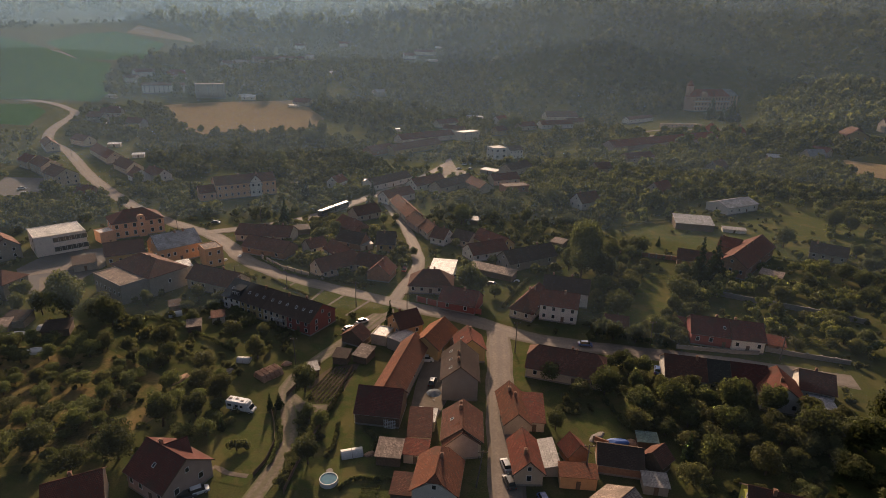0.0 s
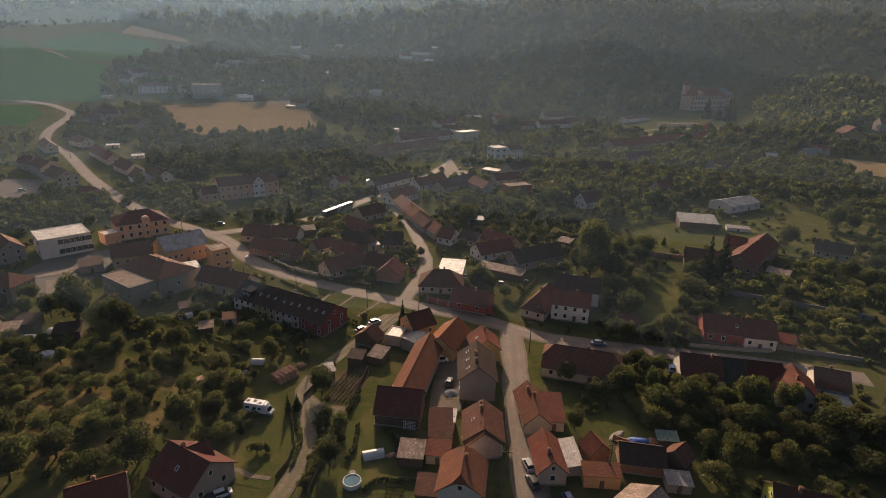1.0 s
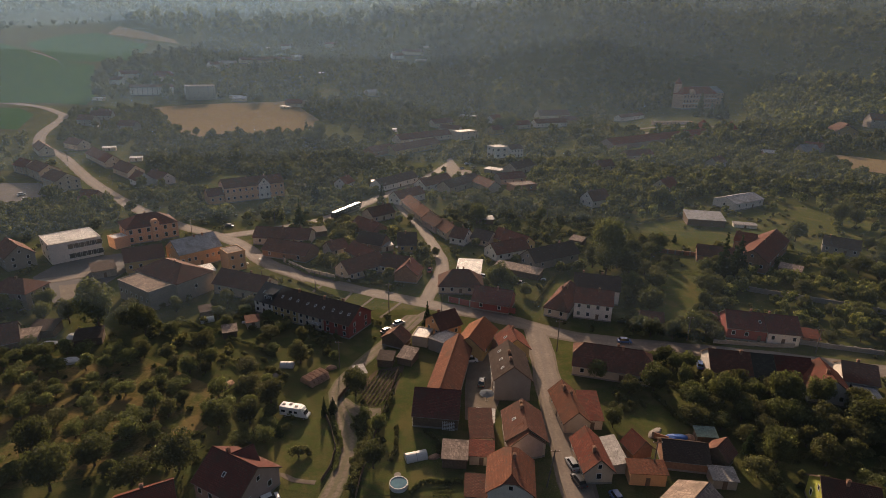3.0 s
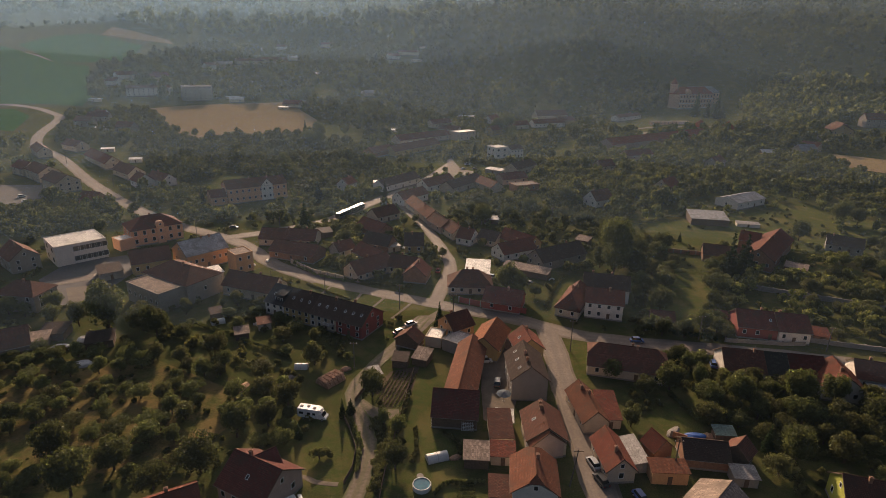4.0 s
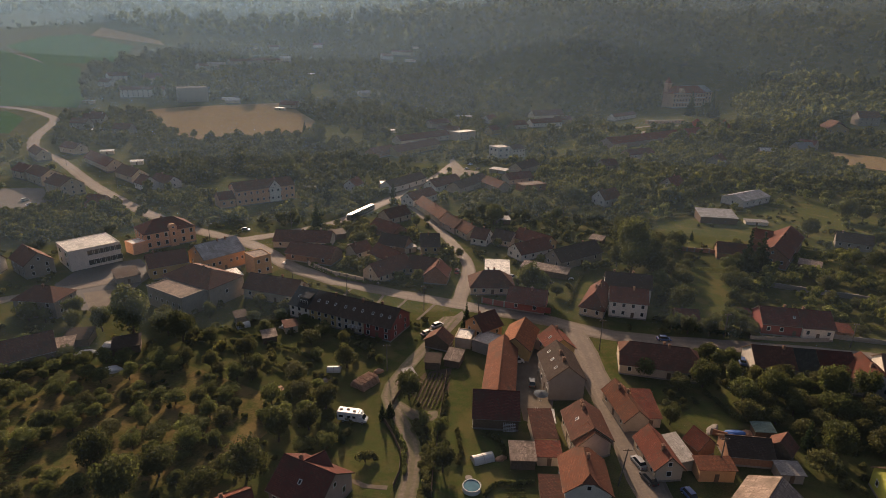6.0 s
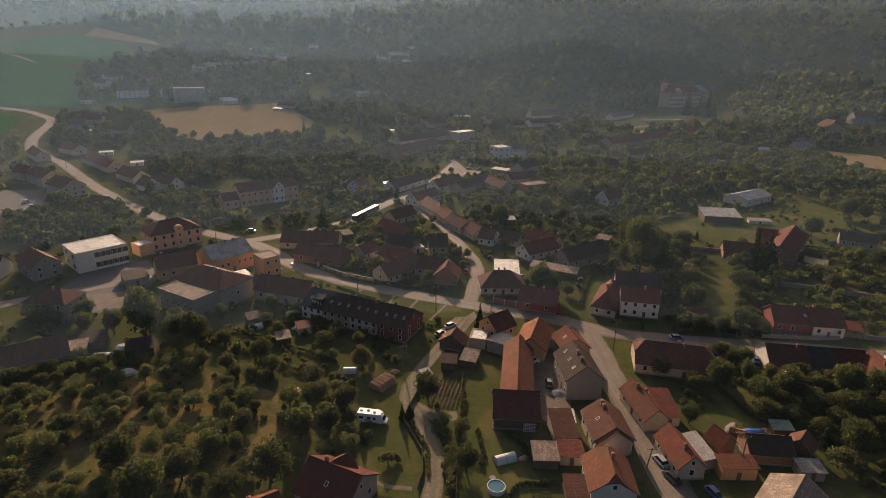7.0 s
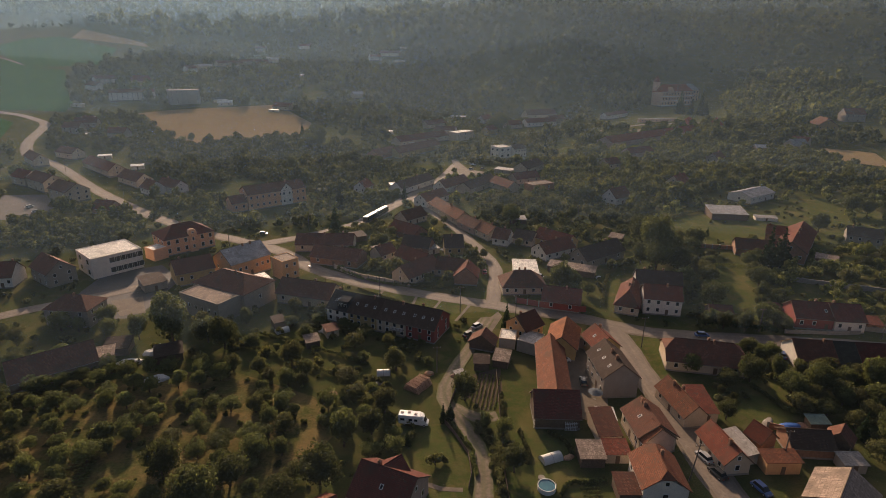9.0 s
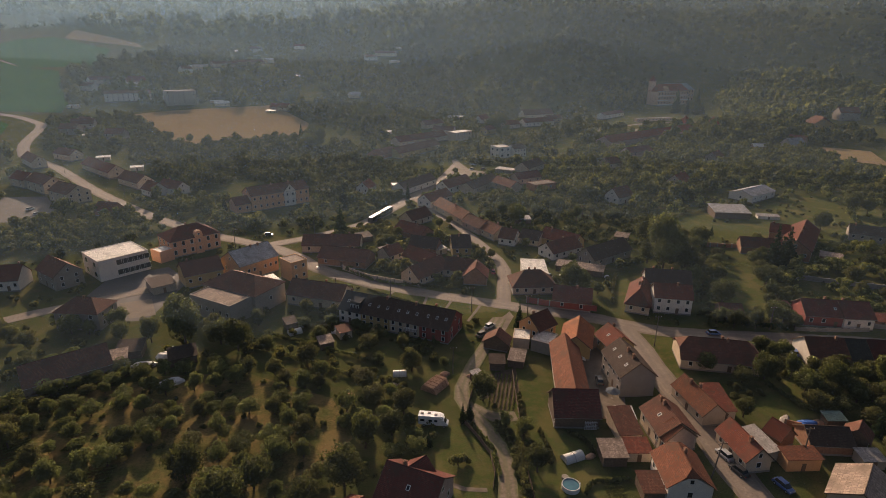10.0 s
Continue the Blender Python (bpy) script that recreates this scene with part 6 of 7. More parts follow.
KINDS = {
    #            r    h    z0  lobes faces leaf shape   leaf-material trunk
    "apple": (3.3, 4.2, 0.5, 34, 3000, 0.21, "round", 0, 1.9),
    "broad": (4.3, 7.2, 0.6, 44, 3900, 0.26, "round", 1, 3.2),
    "big": (5.6, 11.0, 1.0, 60, 6000, 0.32, "round", 1, 4.5),
    "dull": (3.7, 5.8, 0.4, 36, 3100, 0.235, "round", 2, 2.6),
    "bush": (1.6, 1.9, 0.0, 12, 760, 0.19, "round", 2, 0.6),
    "spruce": (2.4, 9.5, 0.5, 24, 1900, 0.30, "spruce", 3, 8.5),
}
BANK = {}
for kind, (r, h, z0, lobes, nq, leaf, shape, mi, th) in KINDS.items():
    BANK[kind] = []
    for k in range(4):
        rng = np.random.default_rng(100 + 17 * k + len(kind) * 3 + mi)
        q = crown_arrays(rng, r * rng.uniform(0.9, 1.1), h * rng.uniform(0.88, 1.12), z0, lobes, nq, leaf, shape)
        BANK[kind].append((trunk_mesh("trunk", th, 0.05 * r + 0.05, 0 if shape == "spruce" else 5, r * 0.5, k),
                           from_np("crown", q, leaf_faces(nq), LEAF[mi])))
LABEL = {"apple": "small spreading fruit tree with loose light crown", "broad": "broad leafy garden tree with full crown",
         "big": "tall old leafy tree with heavy uneven crown", "dull": "dull green leafy tree with ragged crown",
         "bush": "low rounded leafy shrub", "spruce": "dark narrow spruce tree"}
TREES, STANDS = [], {}
GROW = random.Random(5)


def tree(kind, x, y, s=1.0, group=""):
    a, b = BANK[kind][GROW.randrange(4)]
    if y > 285 and kind != "bush":        # too far to pick apart singly: kept for the joined stands
        STANDS.setdefault(KINDS[kind][7], []).append((b, x, y, s))
        TREES.append((x, y, KINDS[kind][0] * s))
        return None
    t = thing("shrub" if kind == "bush" else "tree", LABEL[kind], "shrub" if kind == "bush" else "tree", x, y, GROW.uniform(0, 360), group=group)
    f = s * GROW.uniform(0.9, 1.1)
    t.scale = (f * GROW.uniform(0.8, 1.22), f * GROW.uniform(0.8, 1.22), f * GROW.uniform(0.78, 1.3))
    part("trunk", a, None, t)
    part("crown", b, None, t)
    TREES.append((x, y, KINDS[kind][0] * s))
    return t


FOOTS = np.array(FOOT)


def clear(x, y, r):
    """Whether a crown of radius r stands free of houses, roads and open ground here."""
    dx, dy = x - FOOTS[:, 0], y - FOOTS[:, 1]
    a = np.radians(FOOTS[:, 2])
    lx, ly = dx * np.cos(a) + dy * np.sin(a), -dx * np.sin(a) + dy * np.cos(a)
    if np.any((np.abs(lx) < FOOTS[:, 3] + r) & (np.abs(ly) < FOOTS[:, 4] + r)):
        return False
    if y > 215:        # keep the fronts of farther houses in view
        for ahead in (5.0, 10.0, 16.0, 24.0, 36.0, 50.0):
            if (ahead > 5 and y < 330) or (ahead > 16 and y < 560):
                break
            lx, ly = dx * np.cos(a) + (dy + ahead) * np.sin(a), -dx * np.sin(a) + (dy + ahead) * np.cos(a)
            if np.any((np.abs(lx) < FOOTS[:, 3] + 1) & (np.abs(ly) < FOOTS[:, 4] + 1)):
                return False
    for line, half in ROADS:
        if np.min(np.hypot(line[:, 0] - x, line[:, 1] - y)) < half + r * 0.8:
            return False
    return not any(inside(x, y, p) for p in OPEN)


def inside(x, y, poly):
    c = False
    for i in range(len(poly)):
        (x0, y0), (x1, y1) = poly[i - 1], poly[i]
        if (y0 > y) != (y1 > y) and x < (x1 - x0) * (y - y0) / (y1 - y0) + x0:
            c = not c
    return c


def grove(zone, kinds, gap, scale=(0.8, 1.2), group="", seed=1, limit=200):
    """Single trees strewn over a zone of the plan, gap metres apart."""
    rng = random.Random(seed)
    xs, ys = [p[0] for p in zone], [p[1] for p in zone]
    made = 0
    for _ in range(6000):
        x, y = rng.uniform(min(xs), max(xs)), rng.uniform(min(ys), max(ys))
        if made >= limit:
            break
        if not inside(x, y, zone):
            continue
        kind = rng.choice(kinds)
        s = rng.uniform(*scale)
        r = KINDS[kind][0] * s
        if any((x - a) ** 2 + (y - b) ** 2 < ((r + c) * gap) ** 2 for a, b, c in TREES):
            continue
        if clear(x, y, r * 0.55):
            tree(kind, x, y, s, group)
            made += 1


def hedge(points, h, w, label, mi=2, seed=1, name="hedge"):
    """A clipped or wild hedge along a line of the plan: a continuous mass of leaf faces."""
    rng = np.random.default_rng(seed)
    out = []
    for (ax, ay), (bx, by) in zip(points, points[1:]):
        d = math.hypot(bx - ax, by - ay)
        for i in range(max(1, int(d / (w * 0.55)))):
            t = (i + rng.uniform(0.2, 0.8)) * w * 0.55 / d
            x, y = ax + (bx - ax) * t + rng.normal() * w * 0.08, ay + (by - ay) * t + rng.normal() * w * 0.08
            q = crown_arrays(rng, w * rng.uniform(0.5, 0.65), h * rng.uniform(0.85, 1.15), 0.0, 6, 150, 0.2)
            out.append(q + np.array([x, y, ground_z(x, y)]))
    v = np.concatenate(out)
    return tagged(part(name, from_np(name, v, leaf_faces(len(v) // 3), LEAF[mi]), None), label, "hedge")


def woodland(name, zone, count, label, kinds, gap=3.0, scale=(0.8, 1.3), seed=1, faces_each=150, avoid=True):
    """Uncountable far trees as one mesh: each a trunkless crown of leaf clumps standing on the terrain."""
    rng = np.random.default_rng(seed)
    xs, ys = [p[0] for p in zone], [p[1] for p in zone]
    bank = []
    for kind in kinds:
        r, h, z0, lobes, nq, leaf, shape, mi, th = KINDS[kind]
        lobes = lobes if shape == "spruce" else lobes // 3
        for k in range(5):
            f = math.sqrt(nq / faces_each)
            bank.append((crown_arrays(rng, r, h, z0 * 0.5, lobes, faces_each, leaf * f * 0.85, shape, 0.3), r))
    spots, got = {}, []
    tries = 0
    while len(got) < count and tries < count * 12:
        tries += 1
        x, y = rng.uniform(min(xs), max(xs)), rng.uniform(min(ys), max(ys))
        if not inside(x, y, zone):
            continue
        cell = (int(x / gap), int(y / gap))
        if any((i, j) in spots and (spots[i, j][0] - x) ** 2 + (spots[i, j][1] - y) ** 2 < gap * gap
               for i in range(cell[0] - 1, cell[0] + 2) for j in range(cell[1] - 1, cell[1] + 2)):
            continue
        if avoid and not clear(x, y, 2.0):
            continue
        spots[cell] = (x, y)
        got.append((x, y))
    if not got:
        return
    got = np.array(got)
    gz = ground_np(got[:, 0], got[:, 1])
    out = []
    for (x, y), z in zip(got, gz):
        q, r = bank[rng.integers(len(bank))]
        a, s = rng.uniform(0, 6.28), rng.uniform(*scale)
        ca, sa = math.cos(a) * s, math.sin(a) * s
        wx, wz = rng.uniform(0.78, 1.25), rng.uniform(0.75, 1.35)
        out.append(np.stack([q[:, 0] * wx * ca - q[:, 1] * sa + x, q[:, 0] * wx * sa + q[:, 1] * ca + y, q[:, 2] * s * wz + z - 0.3], 1))
    v = np.concatenate(out)
    tagged(part(name, from_np(name, v, leaf_faces(len(v) // 3), MASS[KINDS[kinds[0]][7]]), None), label, "trees", kind="stuff")


# vegetable plots
crop_rows(-27.5, 123.3, 73, 15.7, 7, 1.0, 1, "rows of potato plants in dug soil")
crop_rows(-11.9, 88.1, -1, 3.9, 6, 1.0, 2, "beds of leafy vegetables")
crop_rows(-115.3, 98.1, 15, 8.7, 9, 1.1, 3, "rows of vegetables at the edge of the orchard")
crop_rows(-136.1, 111.8, 33, 5.9, 9, 1.1, 4, "rows of vegetables beside the barn")
crop_rows(87.2, 204.8, -10, 14.2, 5, 1.0, 5, "rows of vegetables behind the houses")
crop_rows(113.7, 153.0, 12, 9.1, 5, 1.0, 6, "rows of vegetables beside the wall")
OPEN = []
OPEN.append([(-314, 628), (-246, 672), (-187, 711), (-134, 619), (-133, 547), (-194, 504), (-222, 488)])
OPEN.append([(-502, 585), (-420, 609), (-379, 616), (-393, 660), (-498, 857), (-537, 845), (-646, 911), (-840, 1041)])
OPEN.append([(-655, 951), (-537, 845), (-480, 934), (-510, 1054), (-650, 1152), (-681, 1098)])
OPEN.append([(-626, 1145), (-465, 1075), (-490, 1114), (-653, 1244)])
OPEN.append([(-448, 496), (-367, 491), (-391, 552), (-422, 578), (-505, 569)])
OPEN.append([(-46, 89), (-50, 108), (-48, 111), (-39, 110), (-35, 100), (-35, 91), (-37, 87)])
OPEN.append([(-64, 190), (-55, 193), (-15, 170), (-19, 165), (-33, 164)])
OPEN.append([(18, 133), (21, 145), (28, 147), (32, 145), (22, 125), (18, 122)])
OPEN.append([(22, 173), (31, 193), (39, 199), (28, 171)])
OPEN.append([(94, 272), (122, 283), (110, 258), (140, 258), (127, 241), (83, 232)])
OPEN.append([(192, 307), (206, 307), (188, 269), (173, 268)])
OPEN.append([(60, 164), (80, 205), (95, 205), (70, 158), (61, 158)])
OPEN.append([(33, 110), (43, 119), (50, 122), (46, 108), (36, 105)])
OPEN.append([(-6, 123), (-3, 145), (7, 145), (4, 122), (-1, 107), (-6, 110)])
OPEN.append([(-140, 171), (-160, 193), (-160, 209), (-142, 219), (-129, 204), (-132, 171)])
OPEN.append([(-29, 153), (-16, 173), (-15, 165), (-23, 149)])
OPEN.append([(325, 460), (354, 436), (324, 382), (300, 407)])
OPEN.append([(-42, 422), (-2, 456), (0, 418), (-25, 404)])
OPEN.append([(-2, 456), (4, 470), (8, 418), (20, 403), (-3, 375)])
OPEN.append([(92, 487), (126, 571), (140, 556), (108, 473), (90, 459)])
OPEN.append([(150, 575), (185, 628), (171, 554), (149, 535)])
OPEN.append([(182, 556), (208, 604), (241, 616), (200, 551)])
OPEN.append([(-249, 288), (-272, 334), (-248, 336), (-230, 310), (-227, 288)])
OPEN.append([(-33, 123), (-29, 131), (-21, 134), (-17, 134), (-18, 107), (-15, 105), (-13, 86), (-20, 86), (-24, 99), (-26, 107)])
OPEN.append([(-178, 840), (-148, 855), (-123, 751), (-152, 728)])
OPEN.append([(-100, 129), (-89, 134), (-82, 124), (-91, 119)])
OPEN.append([(-51, 118), (-36, 118), (-35, 134), (-49, 136)])
OPEN.append([(-132, 294), (-96, 317), (-85, 303), (-121, 282)])
OPEN.append([(-76, 121), (-68, 124), (-66, 110), (-70, 108)])

# single trees
tree("big", 54.1, 201.1, 1.1)
tree("big", 62.1, 199.3, 1.15)
tree("big", 60.9, 208.4, 1.3)
tree("big", 50.9, 208.4, 0.8)
tree("spruce", -15.3, 155.9, 0.75)
tree("big", -98.5, 149.4, 1.0)
tree("big", -114.3, 153.7, 1.3)
tree("big", -96.1, 165.0, 0.6)
tree("big", 85.3, 182.6, 1.0)
tree("spruce", 97.0, 196.0, 1.6)
tree("spruce", 103.6, 197.7, 1.75)
tree("broad", 63.2, 177.7, 0.9)
tree("broad", 29.9, 127.9, 0.75)
tree("big", 8.9, 267.0, 1.0)
tree("spruce", 89.5, 236.1, 0.5)
tree("spruce", 98.5, 241.9, 0.45)
tree("big", 157.4, 245.2, 0.95)
tree("big", 198.4, 274.0, 1.0)
tree("big", 205.5, 271.1, 0.8)
tree("broad", 11.3, 175.4, 0.9)
tree("broad", 19.2, 180.1, 0.7)
tree("broad", -150.3, 301.8, 1.0)
tree("spruce", -141.3, 302.0, 0.8)
tree("spruce", -47.6, 103.6, 0.32)
tree("spruce", -39.1, 111.1, 0.4)
tree("spruce", -37.3, 112.3, 0.4)
tree("broad", -26.0, 93.6, 0.85)
tree("broad", -32.9, 119.3, 0.85)
tree("bush", -41.9, 97.2, 1.2)
tree("bush", -46.8, 105.9, 1.0)
tree("bush", -40.0, 97.5, 0.8)
tree("spruce", -133.2, 546.7, 1.3)
tree("big", -124.4, 558.3, 1.0)
tree("broad", -219.3, 499.9, 0.9)
tree("broad", -202.2, 491.9, 1.0)
tree("spruce", -205.1, 855.5, 1.3)
tree("spruce", -195.0, 844.8, 1.2)
tree("big", -151.3, 946.8, 1.6)
tree("big", -134.0, 953.6, 1.5)
tree("big", 73.4, 591.2, 0.9)
tree("big", 143.8, 563.2, 0.8)
tree("big", 160.2, 569.2, 0.8)
tree("spruce", 71.8, 429.3, 0.8)
tree("broad", -104.4, 153.6, 0.9)
tree("broad", 55.9, 132.7, 0.7)
tree("broad", 51.7, 131.3, 0.7)
tree("broad", 51.4, 135.7, 0.6)
tree("broad", 48.1, 135.7, 0.6)
tree("big", -65.1, 93.3, 0.95)
tree("big", -82.7, 94.3, 0.85)
tree("big", -87.2, 87.4, 1.0)
tree("broad", -61.3, 104.3, 0.95)
tree("broad", -55.4, 108.1, 1.0)
tree("broad", -72.5, 88.9, 0.95)
tree("broad", -96.4, 97.2, 0.9)
tree("broad", 42.6, 121.4, 0.85)
tree("broad", 50.3, 121.8, 0.8)
tree("big", 57.1, 115.5, 0.85)
tree("broad", 66.3, 117.8, 0.9)
tree("big", 71.9, 114.1, 0.9)
tree("broad", 81.3, 115.1, 1.0)
tree("broad", 27.7, 107.2, 0.7)
tree("broad", 73.3, 159.3, 0.85)
tree("broad", 59.1, 109.8, 0.8)
tree("spruce", 54.2, 97.9, 0.6)
tree("spruce", 343.3, 750.2, 2.4)
tree("spruce", 357.2, 721.8, 2.7)
tree("spruce", 352.4, 737.5, 1.9)
tree("spruce", 367.0, 726.7, 2.0)
tree("big", 95.8, 102.9, 1.15)
tree("big", 106.1, 109.2, 1.2)
tree("broad", 93.2, 104.7, 0.9)
tree("big", -173.1, 715.0, 1.59)
tree("big", -165.2, 724.4, 1.60)
tree("big", -136.8, 806.0, 1.70)
tree("big", -119.7, 820.4, 1.71)
tree("big", -114.1, 859.1, 1.75)
tree("big", -114.2, 485.9, 1.34)
tree("big", -110.0, 495.9, 1.35)
tree("big", -108.7, 651.9, 1.52)
tree("big", -79.6, 647.2, 1.52)
tree("big", -57.2, 645.4, 1.52)
tree("big", 60.1, 606.5, 1.47)
tree("big", 72.8, 630.7, 1.50)
tree("big", -228.1, 896.8, 1.80)
tree("big", -238.6, 819.5, 1.71)
tree("big", 138.1, 598.2, 1.46)
tree("big", 159.3, 619.0, 1.49)

# orchards and gardens of single trees
grove([(-167, 118), (-142, 142), (-103, 141), (-74, 137), (-61, 112), (-63, 100), (-72, 92), (-83, 85), (-136, 87)], ['apple', 'apple', 'dull', 'apple'], 0.62, (0.65, 1.05), "orchard trees", 1, 120)
grove([(-71, 121), (-51, 121), (-49, 100), (-61, 100)], ['broad', 'apple', 'dull'], 0.75, (0.7, 1.0), "garden trees", 2, 20)
grove([(-110, 165), (-72, 178), (-40, 143), (-40, 121), (-57, 123), (-75, 137), (-102, 144)], ['apple', 'dull', 'bush', 'bush'], 0.8, (0.7, 1.1), "garden trees", 3, 36)
grove([(-200, 165), (-145, 173), (-107, 165), (-105, 142), (-161, 122)], ['apple', 'dull', 'broad'], 0.85, (0.7, 1.0), "garden trees", 4, 26)
grove([(40, 122), (60, 124), (99, 118), (97, 101), (54, 100), (52, 110), (46, 107), (50, 122)], ['broad', 'dull', 'dull', 'broad'], 0.68, (0.75, 1.1), "thicket trees", 5, 48)
grove([(40, 133), (59, 130), (54, 122), (37, 112), (29, 115)], ['broad', 'dull', 'bush'], 0.72, (0.7, 1.0), "thicket trees", 6, 20)
grove([(53, 98), (95, 99), (96, 87), (78, 81), (56, 82), (50, 89)], ['dull', 'broad', 'bush'], 0.8, (0.7, 1.1), "thicket trees", 7, 38)
grove([(157, 233), (225, 234), (161, 148), (102, 152), (126, 205)], ['apple', 'dull', 'broad', 'bush'], 0.8, (0.7, 1.1), "garden trees", 8, 62)
grove([(76, 240), (91, 232), (75, 193), (50, 149), (41, 149), (58, 193)], ['broad', 'dull', 'bush'], 0.75, (0.7, 1.1), "garden trees", 9, 34)
grove([(115, 233), (74, 149), (64, 149), (95, 205)], ['broad', 'dull'], 0.75, (0.7, 1.0), "garden trees", 10, 18)
grove([(-34, 121), (-23, 107), (-28, 87), (-30, 87), (-31, 103)], ['bush', 'apple', 'bush'], 0.8, (0.7, 1.0), "hedge shrubs", 13, 14)
grove([(-176, 193), (-155, 165), (-136, 165), (-147, 178)], ['bush', 'apple'], 0.8, (0.7, 1.0), "garden shrubs", 15, 8)
grove([(-85, 165), (-42, 143), (-40, 153), (-66, 165), (-86, 173)], ['bush', 'apple', 'dull'], 0.8, (0.6, 0.9), "garden shrubs", 16, 20)

grove([(47, 152), (70, 148), (73, 157), (50, 162)], ['broad', 'dull', 'broad'], 0.6, (0.6, 0.9), "roadside trees", 21, 9)
grove([(97, 151), (124, 143), (128, 153), (99, 160)], ['dull', 'broad', 'bush'], 0.65, (0.6, 0.95), "roadside trees", 22, 12)

tree("apple", -25.3, 230.6, 0.90)
tree("apple", -22.9, 204.0, 0.80)
tree("apple", -29.5, 204.0, 0.90)
tree("broad", -16.9, 220.1, 0.70)
tree("dull", -12.2, 220.1, 0.80)
tree("dull", 5.9, 232.7, 0.70)
tree("bush", 20.2, 220.6, 1.60)
tree("apple", -37.1, 246.2, 0.90)
tree("apple", -29.7, 264.1, 1.00)
tree("dull", -24.2, 269.1, 0.80)
tree("dull", -50.5, 250.1, 1.00)
tree("broad", -54.3, 237.7, 0.90)
tree("bush", -43.2, 209.9, 1.20)
tree("dull", -62.0, 222.9, 0.90)
tree("dull", -67.9, 229.9, 0.80)
tree("bush", -55.5, 209.8, 1.30)
tree("broad", -2.5, 274.6, 0.90)
tree("broad", 5.3, 280.0, 0.90)
tree("dull", 11.5, 270.0, 1.00)
tree("broad", 23.2, 280.6, 1.00)
tree("broad", 36.2, 286.3, 1.10)
tree("broad", 42.0, 270.8, 1.00)
tree("dull", 53.4, 281.4, 1.10)
tree("broad", 62.6, 271.3, 1.10)
tree("broad", 9.4, 182.5, 1.10)
tree("broad", 13.1, 180.1, 1.00)
tree("dull", 7.5, 190.2, 0.80)
tree("apple", -48.0, 327.6, 1.10)
tree("spruce", -42.6, 320.9, 0.90)
tree("spruce", -76.9, 258.3, 1.20)

# hedges
hedge([(-25.7, 108.8), (-27.5, 101.4), (-28.9, 94.4), (-29.5, 86.0)], 2.6, 3.0, "overgrown leafy hedge along the long garden", 2, 1)
hedge([(-23.8, 120.4), (-25.3, 109.6)], 1.8, 1.8, "leafy hedge between garden plots", 2, 2)
hedge([(48.5, 154.4), (57.6, 150.6), (68.0, 146.6)], 3.0, 1.6, "row of dark clipped conifers along the road", 3, 3)
hedge([(46.4, 135.2), (52.9, 133.9), (58.8, 132.6)], 3.0, 3.0, "tall dark hedge beside the long house", 3, 4)
hedge([(-101.0, 155.4), (-79.9, 141.8), (-59.9, 129.1)], 1.6, 2.0, "wild hedge between orchard plots", 2, 5)
hedge([(-93.9, 159.1), (-75.9, 149.9), (-57.0, 136.9)], 1.5, 1.8, "wild hedge between garden plots", 0, 6)
hedge([(21.1, 170.9), (28.3, 187.7), (33.4, 197.5)], 1.5, 1.5, "hedge beside the grass strip", 2, 7)
hedge([(101.9, 204.9), (84.2, 172.9), (74.7, 152.3)], 2.2, 2.2, "wild hedge beside the red house", 2, 8)
hedge([(64.4, 187.7), (53.5, 164.3), (45.2, 150.7)], 2.0, 2.0, "hedge beside the garden lawn", 1, 9)
hedge([(89.7, 268.7), (106.1, 279.3), (124.8, 286.3)], 2.0, 2.2, "hedge at the edge of the open garden", 2, 10)
hedge([(102.1, 228.6), (119.9, 223.7)], 1.8, 1.8, "hedge before the brick barn", 2, 11)
hedge([(138.4, 232.8), (153.4, 224.0), (169.2, 211.7)], 1.8, 2.2, "hedge along the garden terrace", 0, 12)
hedge([(-62.8, 190.2), (-53.7, 182.6), (-45.1, 175.5)], 0.9, 1.0, "low hedge before the row house", 2, 13)
hedge([(-34.8, 160.7), (-29.4, 156.8)], 1.4, 1.6, "leafy hedge beside the parked cars", 2, 14)
hedge([(-37.1, 110.4), (-33.8, 101.5), (-33.8, 92.9)], 1.0, 1.2, "grassy bank and scrub along the lane", 0, 15)
hedge([(-31.2, 110.3), (-29.1, 101.4), (-30.0, 91.3)], 1.4, 2.0, "scrub along the lane", 2, 16)
hedge([(55.5, 97.9), (64.9, 96.8), (74.6, 94.8)], 2.2, 2.6, "wild hedge at the field edge", 2, 17)
hedge([(42.1, 119.4), (44.0, 110.1), (47.2, 105.8)], 1.8, 2.4, "scrub around the sunlit grass", 1, 18)
hedge([(-18.4, 86.5), (-15.9, 89.7), (-8.0, 89.8)], 1.0, 1.0, "low hedge of currant bushes", 0, 19)
hedge([(-15.8, 105.0), (-12.4, 101.1), (-12.6, 97.1)], 1.4, 1.4, "garden shrubs beside the shed", 2, 20)
hedge([(-22.1, 107.1), (-21.8, 99.4), (-23.1, 94.3)], 1.2, 1.2, "garden shrubs beside the pool", 2, 21)
hedge([(-71.7, 210.1), (-61.0, 198.3), (-48.7, 191.8)], 1.4, 1.4, "shrubs behind the road wall", 0, 22)
hedge([(-46.7, 192.8), (-36.1, 188.6), (-23.7, 186.6)], 1.6, 1.6, "dark garden shrubs along the road", 2, 23)
hedge([(-26.6, 197.3), (-23.7, 192.9), (-22.2, 191.3)], 5.0, 2.4, "ivy mass climbing the cottage gable", 1, 24)

